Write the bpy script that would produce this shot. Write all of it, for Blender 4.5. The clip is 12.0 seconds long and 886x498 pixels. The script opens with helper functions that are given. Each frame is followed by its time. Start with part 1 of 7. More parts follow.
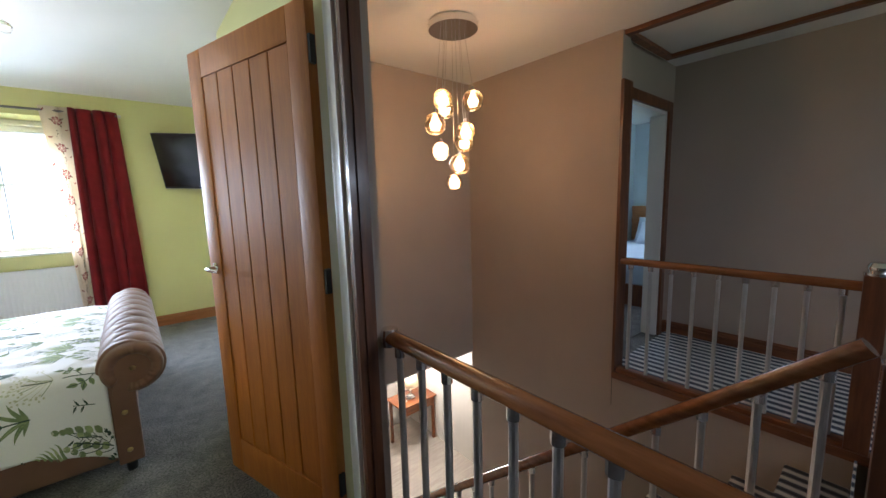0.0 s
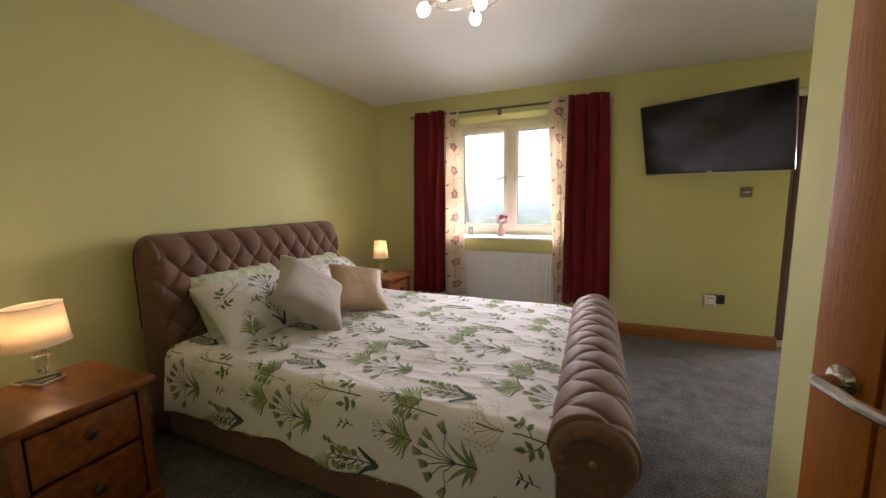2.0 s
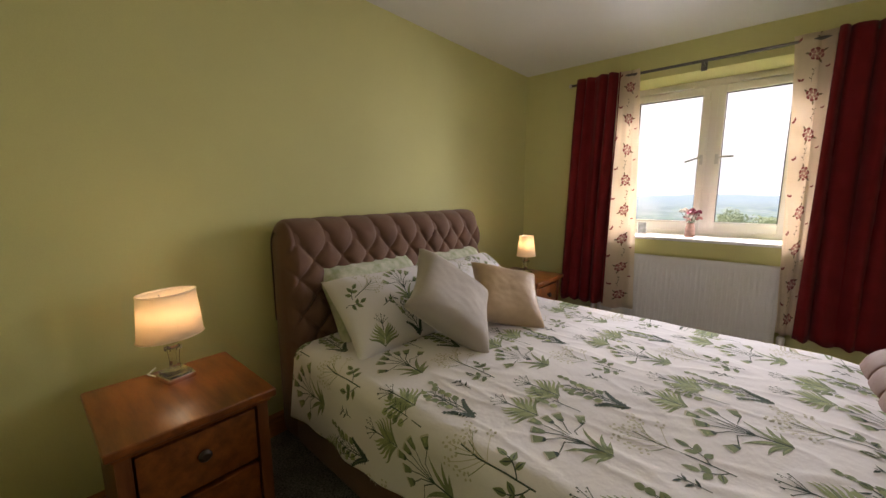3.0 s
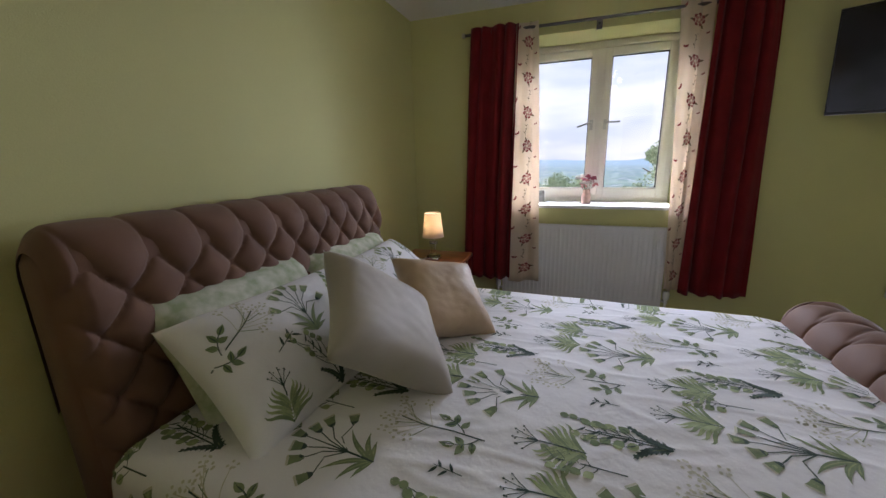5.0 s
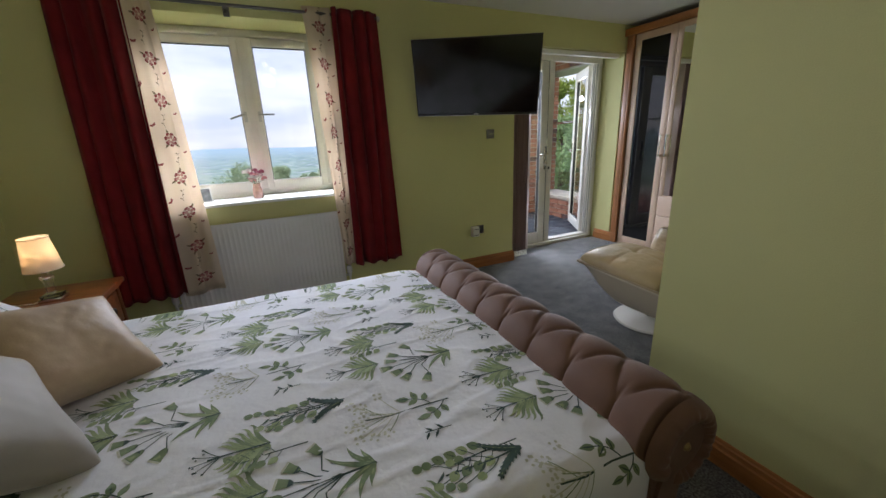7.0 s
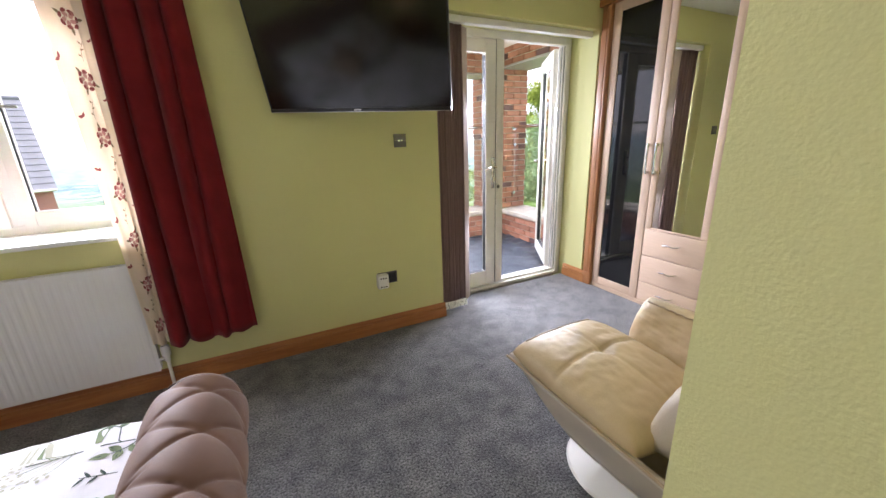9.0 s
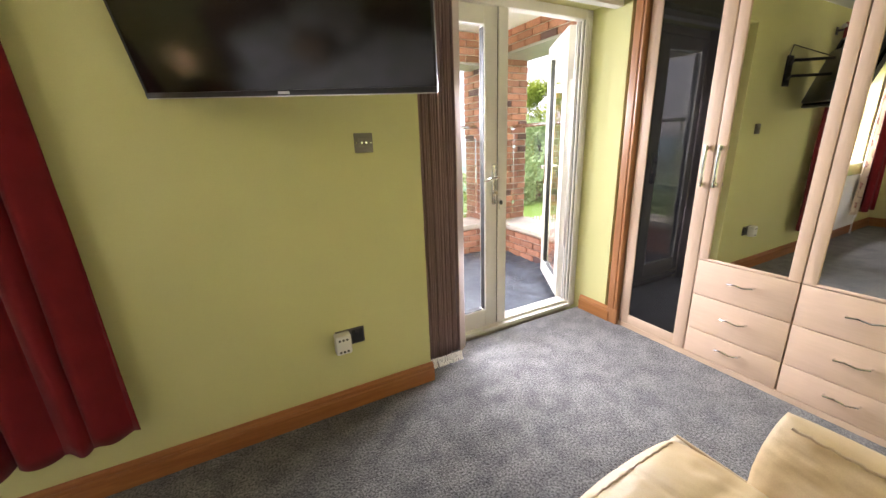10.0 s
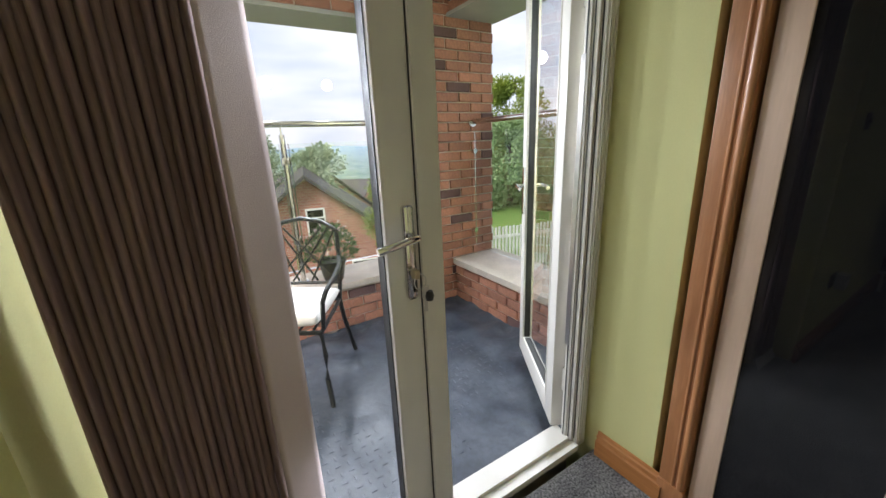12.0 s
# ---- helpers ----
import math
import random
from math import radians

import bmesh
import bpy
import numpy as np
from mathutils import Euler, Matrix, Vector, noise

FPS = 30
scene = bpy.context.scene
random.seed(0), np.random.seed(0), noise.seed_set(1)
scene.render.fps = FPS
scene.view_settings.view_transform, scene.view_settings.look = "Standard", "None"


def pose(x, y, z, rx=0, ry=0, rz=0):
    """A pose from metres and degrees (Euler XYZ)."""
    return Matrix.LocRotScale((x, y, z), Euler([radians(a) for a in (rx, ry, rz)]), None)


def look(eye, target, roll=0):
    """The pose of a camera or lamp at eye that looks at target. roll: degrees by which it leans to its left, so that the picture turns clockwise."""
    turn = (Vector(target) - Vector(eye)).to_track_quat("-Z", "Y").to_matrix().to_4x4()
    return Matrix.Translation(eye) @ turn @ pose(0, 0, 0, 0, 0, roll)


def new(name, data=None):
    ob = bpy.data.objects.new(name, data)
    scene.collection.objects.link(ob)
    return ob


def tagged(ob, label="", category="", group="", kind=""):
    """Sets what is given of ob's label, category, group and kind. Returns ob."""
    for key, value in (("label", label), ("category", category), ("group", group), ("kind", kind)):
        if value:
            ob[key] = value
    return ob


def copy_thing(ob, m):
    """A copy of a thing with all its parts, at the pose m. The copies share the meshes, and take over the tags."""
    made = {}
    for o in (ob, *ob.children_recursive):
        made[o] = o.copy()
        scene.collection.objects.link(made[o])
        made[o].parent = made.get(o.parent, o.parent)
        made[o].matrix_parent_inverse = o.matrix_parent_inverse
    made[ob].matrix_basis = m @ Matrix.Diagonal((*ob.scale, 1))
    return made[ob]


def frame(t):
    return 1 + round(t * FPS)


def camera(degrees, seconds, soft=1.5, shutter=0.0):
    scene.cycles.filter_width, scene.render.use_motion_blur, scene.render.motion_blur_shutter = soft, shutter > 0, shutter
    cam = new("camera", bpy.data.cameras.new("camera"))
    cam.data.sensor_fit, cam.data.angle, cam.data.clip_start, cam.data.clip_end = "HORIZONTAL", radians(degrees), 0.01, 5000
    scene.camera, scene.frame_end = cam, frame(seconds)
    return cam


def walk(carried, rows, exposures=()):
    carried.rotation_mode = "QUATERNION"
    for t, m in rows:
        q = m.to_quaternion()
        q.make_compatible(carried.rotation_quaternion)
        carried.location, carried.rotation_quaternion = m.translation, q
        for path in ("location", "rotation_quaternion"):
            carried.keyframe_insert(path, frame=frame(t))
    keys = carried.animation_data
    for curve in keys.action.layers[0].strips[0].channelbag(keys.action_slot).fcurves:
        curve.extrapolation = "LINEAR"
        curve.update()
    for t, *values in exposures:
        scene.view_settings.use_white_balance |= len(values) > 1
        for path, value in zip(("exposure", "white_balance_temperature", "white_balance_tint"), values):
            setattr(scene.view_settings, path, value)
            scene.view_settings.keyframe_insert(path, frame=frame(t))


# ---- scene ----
cam = camera(100.1, 12.0)
PATH = [
    (0, (-0.017, -0.094, 1.326), (1.256, 1.425, 1.057), -1.6),
    (0.5, (0.044, 0.222, 1.303), (0.853, 2.034, 1.052), -1.5),
    (1, (0.019, 0.595, 1.292), (0.361, 2.551, 1.048), -0.9),
    (1.5, (-0.005, 0.917, 1.294), (-0.093, 2.899, 1.046), -0.9),
    (2, (-0.105, 1.147, 1.329), (-0.852, 2.984, 1.068), -1.1),
    (2.5, (-0.376, 1.333, 1.283), (-1.607, 2.893, 1.051), -0.8),
    (4.5, (-0.938, 2.002, 1.329), (-2.266, 3.426, 0.874), -1.2),
    (5, (-1.132, 1.883, 1.3), (-1.783, 3.716, 0.834), -1.3),
    (5.5, (-1.273, 1.822, 1.323), (-1.293, 3.754, 0.807), -2.1),
    (6, (-1.361, 1.784, 1.352), (-0.931, 3.654, 0.787), -2.2),
    (6.5, (-1.292, 1.787, 1.34), (-0.587, 3.565, 0.753), -2.4),
    (7, (-0.969, 1.806, 1.337), (-0.166, 3.544, 0.76), -2.4),
    (7.5, (-0.639, 1.928, 1.357), (0.199, 3.646, 0.769), -2.3),
    (7.7, (-0.513, 2.004, 1.354), (0.335, 3.717, 0.767), -2.2),
    (9.3, (0.287, 2.826, 1.346), (1.125, 4.552, 0.784), -1.9),
    (9.5, (0.338, 2.991, 1.35), (1.2, 4.706, 0.787), -1.9),
    (10, (0.572, 3.309, 1.344), (1.458, 5.012, 0.785), -2.1),
    (10.5, (0.791, 3.634, 1.375), (1.774, 5.28, 0.808), -2.6),
    (11, (1.037, 3.938, 1.371), (2.087, 5.543, 0.806), -2.5),
    (11.5, (1.352, 4.251, 1.328), (2.473, 5.804, 0.752), -2.5),
    (12, (1.598, 4.485, 1.34), (2.609, 6.117, 0.779), -2.4),
]
EXPOSURES = [(0.0, 2.3, 5600, 13), (0.5, 1.25, 5500, 9), (1.0, 1.1, 6000, 14), (1.5, 1.33, 6600, 17), (2.0, 1.05, 7200, 27), (2.7, 0.85, 7300, 26), (4.3, 0.78, 6400, 26), (5.0, 0.45, 6000, 23), (6.0, 0.42, 6100, 20), (7.7, 0.47, 6000, 17),
             (9.3, 1.78, 6400, 25), (10.0, 1.85, 6800, 24), (11.0, 0.95, 6800, 22), (12.0, 0.5, 6400, 16)]
walk(cam, [(t, look(eye, target, roll)) for t, eye, target, roll in PATH], EXPOSURES)

# ---- world and light ----
world = bpy.data.worlds.new("world")
scene.world = world
world.use_nodes = True
wn = world.node_tree.nodes
wl = world.node_tree.links
wbg = wn["Background"]
sky = wn.new("ShaderNodeTexSky")
sky.sky_type, sky.sun_disc = "NISHITA", False
sky.sun_elevation, sky.sun_rotation, sky.air_density, sky.dust_density = radians(48), radians(-70), 1.0, 3.0
wco = wn.new("ShaderNodeTexCoord")
wmap = wn.new("ShaderNodeMapping")
wmap.inputs["Scale"].default_value = (1.6, 1.6, 7.0)
wnoise = wn.new("ShaderNodeTexNoise")
wnoise.inputs["Scale"].default_value, wnoise.inputs["Detail"].default_value = 1.7, 6.0
wramp = wn.new("ShaderNodeValToRGB")
wramp.color_ramp.elements[0].position, wramp.color_ramp.elements[1].position = 0.36, 0.62
wramp.color_ramp.elements[0].color, wramp.color_ramp.elements[1].color = (6.2, 7.0, 8.0, 1), (9.6, 9.8, 10.0, 1)
wmix = wn.new("ShaderNodeMix")
wmix.data_type = "RGBA"
wmix.inputs["Factor"].default_value = 0.82
wl.new(wco.outputs["Generated"], wmap.inputs["Vector"])
wl.new(wmap.outputs["Vector"], wnoise.inputs["Vector"])
wl.new(wnoise.outputs["Fac"], wramp.inputs["Fac"])
wl.new(sky.outputs["Color"], wmix.inputs["A"])
wl.new(wramp.outputs["Color"], wmix.inputs["B"])
wl.new(wmix.outputs["Result"], wbg.inputs["Color"])
wbg.inputs["Strength"].default_value = 0.10


def lamp(name, kind, m, energy, color=(1, 1, 1), **more):
    data = bpy.data.lights.new(name, kind)
    data.energy, data.color = energy, color
    ob = new(name, data)
    ob.matrix_world = m
    if "size" in more:
        data.shape, data.size, data.size_y = "RECTANGLE", more["size"][0], more["size"][1]
    if "radius" in more:
        data.shadow_soft_size = more["radius"]
    if "angle" in more:
        data.angle = more["angle"]
    return ob


SUN = lamp("sun", "SUN", look((0, 0, 0), (0.70, 0.25, -0.83)), 3.6, (1.0, 0.95, 0.88), angle=radians(14))
# the sky's light through the openings, as small lamps spread over each of them
DAY = (0.84, 0.93, 1.0)


def daylight(name, places, ahead, energy, spread=140):
    for p in places:
        s = lamp(name, "SPOT", look(p, Vector(p) + Vector(ahead)), energy, DAY, radius=0.035).data
        s.spot_size, s.spot_blend = radians(spread), 1.0


daylight("window_daylight", [(x, 5.30, z) for x in (-1.42, -1.03, -0.64) for z in (1.2, 1.75)], (0.05, -1, -0.42), 20.5)
daylight("french_door_daylight", [(x, 5.31, z) for x in (1.9, 2.2, 2.5) for z in (0.7, 1.6)], (-0.25, -1, -0.5), 11.5, 125)
daylight("balcony_daylight_north", [(x, 7.34, 1.75) for x in (1.15, 1.6, 2.05, 2.45)], (0.0, -1, -0.5), 58.0)
daylight("balcony_daylight_east", [(3.46, y, 1.8) for y in (5.65, 5.95, 6.25)], (-1, 0.0, -0.5), 38.0)
daylight("landing_daylight", [(x, -2.56, 1.6) for x in (1.7, 2.3)], (0.0, 1, -0.35), 2.8)
daylight("far_room_daylight", [(4.9, 2.64, 1.6)], (0.0, -1, -0.3), 6.0)
WARM = (1.0, 0.80, 0.54)
lamp("chandelier_light", "POINT", pose(-0.72, 2.98, 2.16), 1.1, (1.0, 0.82, 0.60), radius=0.08)
lamp("bedside_light", "POINT", pose(-2.215, 1.88, 0.86), 1.1, WARM, radius=0.03)
lamp("bedside_light", "POINT", pose(-2.08, 4.32, 0.90), 0.5, WARM, radius=0.03)
lamp("pendant_light", "POINT", pose(1.66, 1.62, 1.86), 0.46, (1.0, 0.74, 0.48), radius=0.06)
lamp("pendant_light", "POINT", pose(1.66, 1.88, 1.60), 0.46, (1.0, 0.74, 0.48), radius=0.06)
lamp("hall_light", "POINT", pose(3.0, 4.4, -1.0), 18, (1.0, 0.88, 0.72), radius=0.1)

# ---- building helpers ----
def bm_box(bm, x0, x1, y0, y1, z0, z1, bevel=0.0, seg=2):
    made = bmesh.ops.create_cube(bm, size=1.0, matrix=Matrix.LocRotScale(((x0 + x1) / 2, (y0 + y1) / 2, (z0 + z1) / 2), None, (abs(x1 - x0), abs(y1 - y0), abs(z1 - z0))))
    if bevel:
        edges = list({e for v in made["verts"] for e in v.link_edges})
        bmesh.ops.bevel(bm, geom=edges, offset=bevel, segments=seg, affect="EDGES", profile=0.6)
    return bm


def box_bm(*args, **kw):
    return bm_box(bmesh.new(), *args, **kw)


def cyl_bm(r, a, b, seg=16, r2=None, bm=None):
    """A rod or cone from point a to point b."""
    bm = bm or bmesh.new()
    a, b = Vector(a), Vector(b)
    d = b - a
    m = Matrix.Translation((a + b) / 2) @ d.to_track_quat("Z", "Y").to_matrix().to_4x4()
    bmesh.ops.create_cone(bm, cap_ends=True, segments=seg, radius1=r, radius2=r if r2 is None else r2, depth=d.length, matrix=m)
    return bm


def lathe_bm(profile, seg=24, at=(0, 0, 0), bm=None):
    """Turns a profile of (radius, height) round the z axis through at."""
    bm = bm or bmesh.new()
    rings = []
    for r, z in profile:
        if r < 1e-5:
            rings.append([bm.verts.new((at[0], at[1], at[2] + z))])
        else:
            rings.append([bm.verts.new((at[0] + r * math.cos(2 * math.pi * i / seg), at[1] + r * math.sin(2 * math.pi * i / seg), at[2] + z)) for i in range(seg)])
    for p, q in zip(rings, rings[1:]):
        for i in range(seg):
            j = (i + 1) % seg
            if len(p) == 1 and len(q) == 1:
                continue
            if len(p) == 1:
                bm.faces.new((p[0], q[j], q[i]))
            elif len(q) == 1:
                bm.faces.new((p[i], p[j], q[0]))
            else:
                bm.faces.new((p[i], p[j], q[j], q[i]))
    bmesh.ops.recalc_face_normals(bm, faces=bm.faces)
    return bm


def grid_bm(nu, nv, f, bm=None, closed_u=False, uv=None):
    """A sheet of nu x nv points f(u, v), u and v from 0 to 1; uv: a function that gives its texture place."""
    bm = bm or bmesh.new()
    pts = [[bm.verts.new(f(i / (nu if closed_u else nu - 1), j / (nv - 1))) for j in range(nv)] for i in range(nu)]
    layer = bm.loops.layers.uv.verify() if uv else None
    for i in range(nu if closed_u else nu - 1):
        for j in range(nv - 1):
            k = (i + 1) % nu
            face = bm.faces.new((pts[i][j], pts[k][j], pts[k][j + 1], pts[i][j + 1]))
            if uv:
                for loop, (a, b) in zip(face.loops, ((i, j), (i + 1, j), (i + 1, j + 1), (i, j + 1))):
                    loop[layer].uv = uv(a / (nu - 1), b / (nv - 1))
    return bm


def sweep_bm(points, profile, closed=False, bm=None, up=Vector((0, 0, 1))):
    """Carries a closed profile of (side, up) along a path of points."""
    bm = bm or bmesh.new()
    points = [Vector(p) for p in points]
    rings = []
    n = len(points)
    for i, p in enumerate(points):
        if closed:
            d = points[(i + 1) % n] - points[i - 1]
        else:
            d = points[min(i + 1, n - 1)] - points[max(i - 1, 0)]
        d.normalize()
        side = d.cross(up)
        side = side.normalized() if side.length > 1e-4 else Vector((1, 0, 0))
        top = side.cross(d).normalized()
        rings.append([bm.verts.new(p + side * a + top * b) for a, b in profile])
    m = len(profile)
    for i in range(n if closed else n - 1):
        p, q = rings[i], rings[(i + 1) % n]
        for j in range(m):
            bm.faces.new((p[j], p[(j + 1) % m], q[(j + 1) % m], q[j]))
    if not closed:
        bm.faces.new(rings[0])
        bm.faces.new(rings[-1][::-1])
    bmesh.ops.recalc_face_normals(bm, faces=bm.faces)
    return bm


def ring(r, n=10):
    return [(r * math.cos(2 * math.pi * i / n), r * math.sin(2 * math.pi * i / n)) for i in range(n)]


def tube_bm(points, r, n=10, closed=False, bm=None, up=Vector((0, 0, 1))):
    return sweep_bm(points, ring(r, n), closed, bm, up)


def smooth_mesh(me, angle=35):
    me.polygons.foreach_set("use_smooth", [True] * len(me.polygons))
    me.set_sharp_from_angle(angle=radians(angle))


def part(name, bm, material, parent=None, label="", smooth=True, angle=35, m=None):
    me = bpy.data.meshes.new(name)
    if m is not None:
        bm.transform(m)
    bm.to_mesh(me)
    bm.free()
    if smooth:
        smooth_mesh(me, angle)
    if material:
        me.materials.append(material)
    ob = new(name, me)
    if parent:
        ob.parent = parent
    if label:
        ob["label"] = label
    return ob


def thing(name, label, category, at=(0, 0, 0), turn=0, group="", kind=""):
    ob = new(name)
    ob.empty_display_size = 0.1
    ob.matrix_world = pose(*at, 0, 0, turn)
    return tagged(ob, label, category, group, kind)


def structure(name, bm, material, label, category, smooth=False):
    return tagged(part(name, bm, material, smooth=smooth), label, category, kind="structure")


# ---- materials ----
def mat(name, color, rough=0.5, metal=0.0, vary=0.0, scale=6.0, fine=0.0, fine_scale=80.0, bump=0.0, bump_scale=120.0, stretch=(1, 1, 1), second=None, random=0.0, spec=0.5, sheen=0.0, coat=0.0):
    """A surface with two scales of variation and a fine relief. second: the colour that the large noise mixes in."""
    m = bpy.data.materials.new(name)
    m.use_nodes = True
    nt = m.node_tree
    b = nt.nodes["Principled BSDF"]
    b.inputs["Roughness"].default_value, b.inputs["Metallic"].default_value = rough, metal
    b.inputs["Specular IOR Level"].default_value = spec
    b.inputs["Sheen Weight"].default_value = sheen
    b.inputs["Coat Weight"].default_value = coat
    b.inputs["Coat Roughness"].default_value = 0.15
    co = nt.nodes.new("ShaderNodeTexCoord")
    mp = nt.nodes.new("ShaderNodeMapping")
    mp.inputs["Scale"].default_value = stretch
    nt.links.new(co.outputs["Object"], mp.inputs["Vector"])
    out = None
    second = second or tuple(c * (1 - vary) for c in color)

    def noise_node(s, detail=5.0):
        n = nt.nodes.new("ShaderNodeTexNoise")
        n.inputs["Scale"].default_value, n.inputs["Detail"].default_value = s, detail
        nt.links.new(mp.outputs["Vector"], n.inputs["Vector"])
        return n

    def mix(fac, a, c, lo=0.35, hi=0.65):
        r = nt.nodes.new("ShaderNodeMapRange")
        r.inputs["From Min"].default_value, r.inputs["From Max"].default_value = lo, hi
        nt.links.new(fac, r.inputs["Value"])
        x = nt.nodes.new("ShaderNodeMix")
        x.data_type = "RGBA"
        nt.links.new(r.outputs["Result"], x.inputs["Factor"])
        for key, v in (("A", a), ("B", c)):
            if isinstance(v, tuple):
                x.inputs[key].default_value = (*v, 1)
            else:
                nt.links.new(v, x.inputs[key])
        return x.outputs["Result"]

    if vary or second != color:
        out = mix(noise_node(scale).outputs["Fac"], color, second)
    if fine:
        dark = nt.nodes.new("ShaderNodeMix")
        dark.data_type, dark.blend_type = "RGBA", "MULTIPLY"
        dark.inputs["Factor"].default_value = 1.0
        grey = mix(noise_node(fine_scale, 3.0).outputs["Fac"], (1.0, 1.0, 1.0), (1 - fine, 1 - fine, 1 - fine))
        nt.links.new(grey, dark.inputs["B"])
        if out:
            nt.links.new(out, dark.inputs["A"])
        else:
            dark.inputs["A"].default_value = (*color, 1)
        out = dark.outputs["Result"]
    if random:
        info = nt.nodes.new("ShaderNodeObjectInfo")
        hsv = nt.nodes.new("ShaderNodeHueSaturation")
        rr = nt.nodes.new("ShaderNodeMapRange")
        rr.inputs["To Min"].default_value, rr.inputs["To Max"].default_value = 1 - random, 1 + random * 0.6
        nt.links.new(info.outputs["Random"], rr.inputs["Value"])
        nt.links.new(rr.outputs["Result"], hsv.inputs["Value"])
        if out:
            nt.links.new(out, hsv.inputs["Color"])
        else:
            hsv.inputs["Color"].default_value = (*color, 1)
        out = hsv.outputs["Color"]
    if out:
        nt.links.new(out, b.inputs["Base Color"])
    else:
        b.inputs["Base Color"].default_value = (*color, 1)
    if bump:
        bn = nt.nodes.new("ShaderNodeBump")
        bn.inputs["Strength"].default_value, bn.inputs["Distance"].default_value = 1.0, bump
        nt.links.new(noise_node(bump_scale, 4.0).outputs["Fac"], bn.inputs["Height"])
        nt.links.new(bn.outputs["Normal"], b.inputs["Normal"])
    return m


def glow(name, color, strength):
    m = bpy.data.materials.new(name)
    m.use_nodes = True
    b = m.node_tree.nodes["Principled BSDF"]
    b.inputs["Base Color"].default_value = (*color, 1)
    b.inputs["Emission Color"].default_value = (*color, 1)
    b.inputs["Emission Strength"].default_value = strength
    return m


def glass(name, color=(1, 1, 1), rough=0.0, ior=1.45):
    m = bpy.data.materials.new(name)
    m.use_nodes = True
    b = m.node_tree.nodes["Principled BSDF"]
    b.inputs["Base Color"].default_value = (*color, 1)
    b.inputs["Roughness"].default_value, b.inputs["IOR"].default_value = rough, ior
    b.inputs["Transmission Weight"].default_value = 1.0
    return m


def wood(name, light, dark, grain=(14, 14, 1.2), rough=0.5, coat=0.06, scale=3.0, random=0.0):
    """Streaked wood: the grain runs along the axis with the small number."""
    return mat(name, light, rough, scale=scale, second=dark, stretch=grain, fine=0.11, fine_scale=16, bump=0.0004, bump_scale=20, coat=coat, random=random)


GREEN = mat("green_wall_paint", (0.635, 0.615, 0.285), 0.75, vary=0.05, scale=1.3, fine=0.03, fine_scale=260, bump=0.0006, bump_scale=240)
PEACH = mat("warm_beige_wall_paint", (0.44, 0.36, 0.30), 0.8, vary=0.08, scale=1.6, fine=0.05, fine_scale=200, bump=0.0008, bump_scale=180)
CEIL = mat("white_ceiling_paint", (0.80, 0.79, 0.77), 0.85, vary=0.04, scale=1.2, bump=0.0006, bump_scale=200)
WHITE = mat("white_paint", (0.80, 0.79, 0.76), 0.4, vary=0.04, scale=4)
UPVC = mat("cream_white_upvc", (0.75, 0.72, 0.665), 0.32, vary=0.05, scale=5)
CARPET = mat("grey_carpet", (0.245, 0.232, 0.225), 0.95, scale=9.0, second=(0.132, 0.128, 0.130), fine=0.8, fine_scale=110, bump=0.008, bump_scale=130, sheen=0.25, spec=0.1)
OAK = wood("oak_trim", (0.52, 0.175, 0.022), (0.45, 0.14, 0.016))
OAK_X = wood("oak_trim_along_x", (0.40, 0.155, 0.046), (0.30, 0.105, 0.03), (1.2, 14, 14))
OAK_Y = wood("oak_trim_along_y", (0.47, 0.195, 0.058), (0.37, 0.14, 0.038), (14, 1.2, 14))
DARKWOOD = wood("dark_stained_wood", (0.19, 0.065, 0.022), (0.11, 0.035, 0.012), coat=0.3)
DARKWOOD_Y = wood("dark_stained_wood_along_y", (0.22, 0.075, 0.025), (0.12, 0.04, 0.014), (14, 1.2, 14), coat=0.3)
CHROME = mat("chrome", (0.75, 0.75, 0.76), 0.12, 1.0)
STEEL = mat("brushed_steel", (0.58, 0.57, 0.55), 0.28, 1.0, vary=0.1, scale=30)
PANE = glass("window_glass")
BLACK = mat("black_plastic", (0.012, 0.012, 0.013), 0.35)

# ---- shell of the house ----
H = 2.42               # ceiling height
XW, XE = -2.49, 3.45   # bedroom: west wall, back of the wardrobe
YS, YN = 1.14, 5.03    # bedroom: south wall, window wall
NX, NY = 0.538, 2.785    # corner of the stairwell block
T = 0.115              # inner wall thickness
OUT = 0.395            # outer wall thickness
SX, SY = 2.65, 2.65    # stairwell: east wall, north wall
LX, LY = 3.80, 1.20    # far landing: east wall, north wall
WX0, WX1, WZ0, WZ1 = -1.63, -0.41, 0.90, 2.19   # bedroom window
DX0, DX1, DZ1 = 1.36, 2.83, 2.15                # french door recess
JX0, JX1 = -0.412, 0.565                          # bedroom doorway
LOW = -2.70            # floor of the hall below


def slab(*boxes):
    bm = bmesh.new()
    for b in boxes:
        bm_box(bm, *b)
    return bm


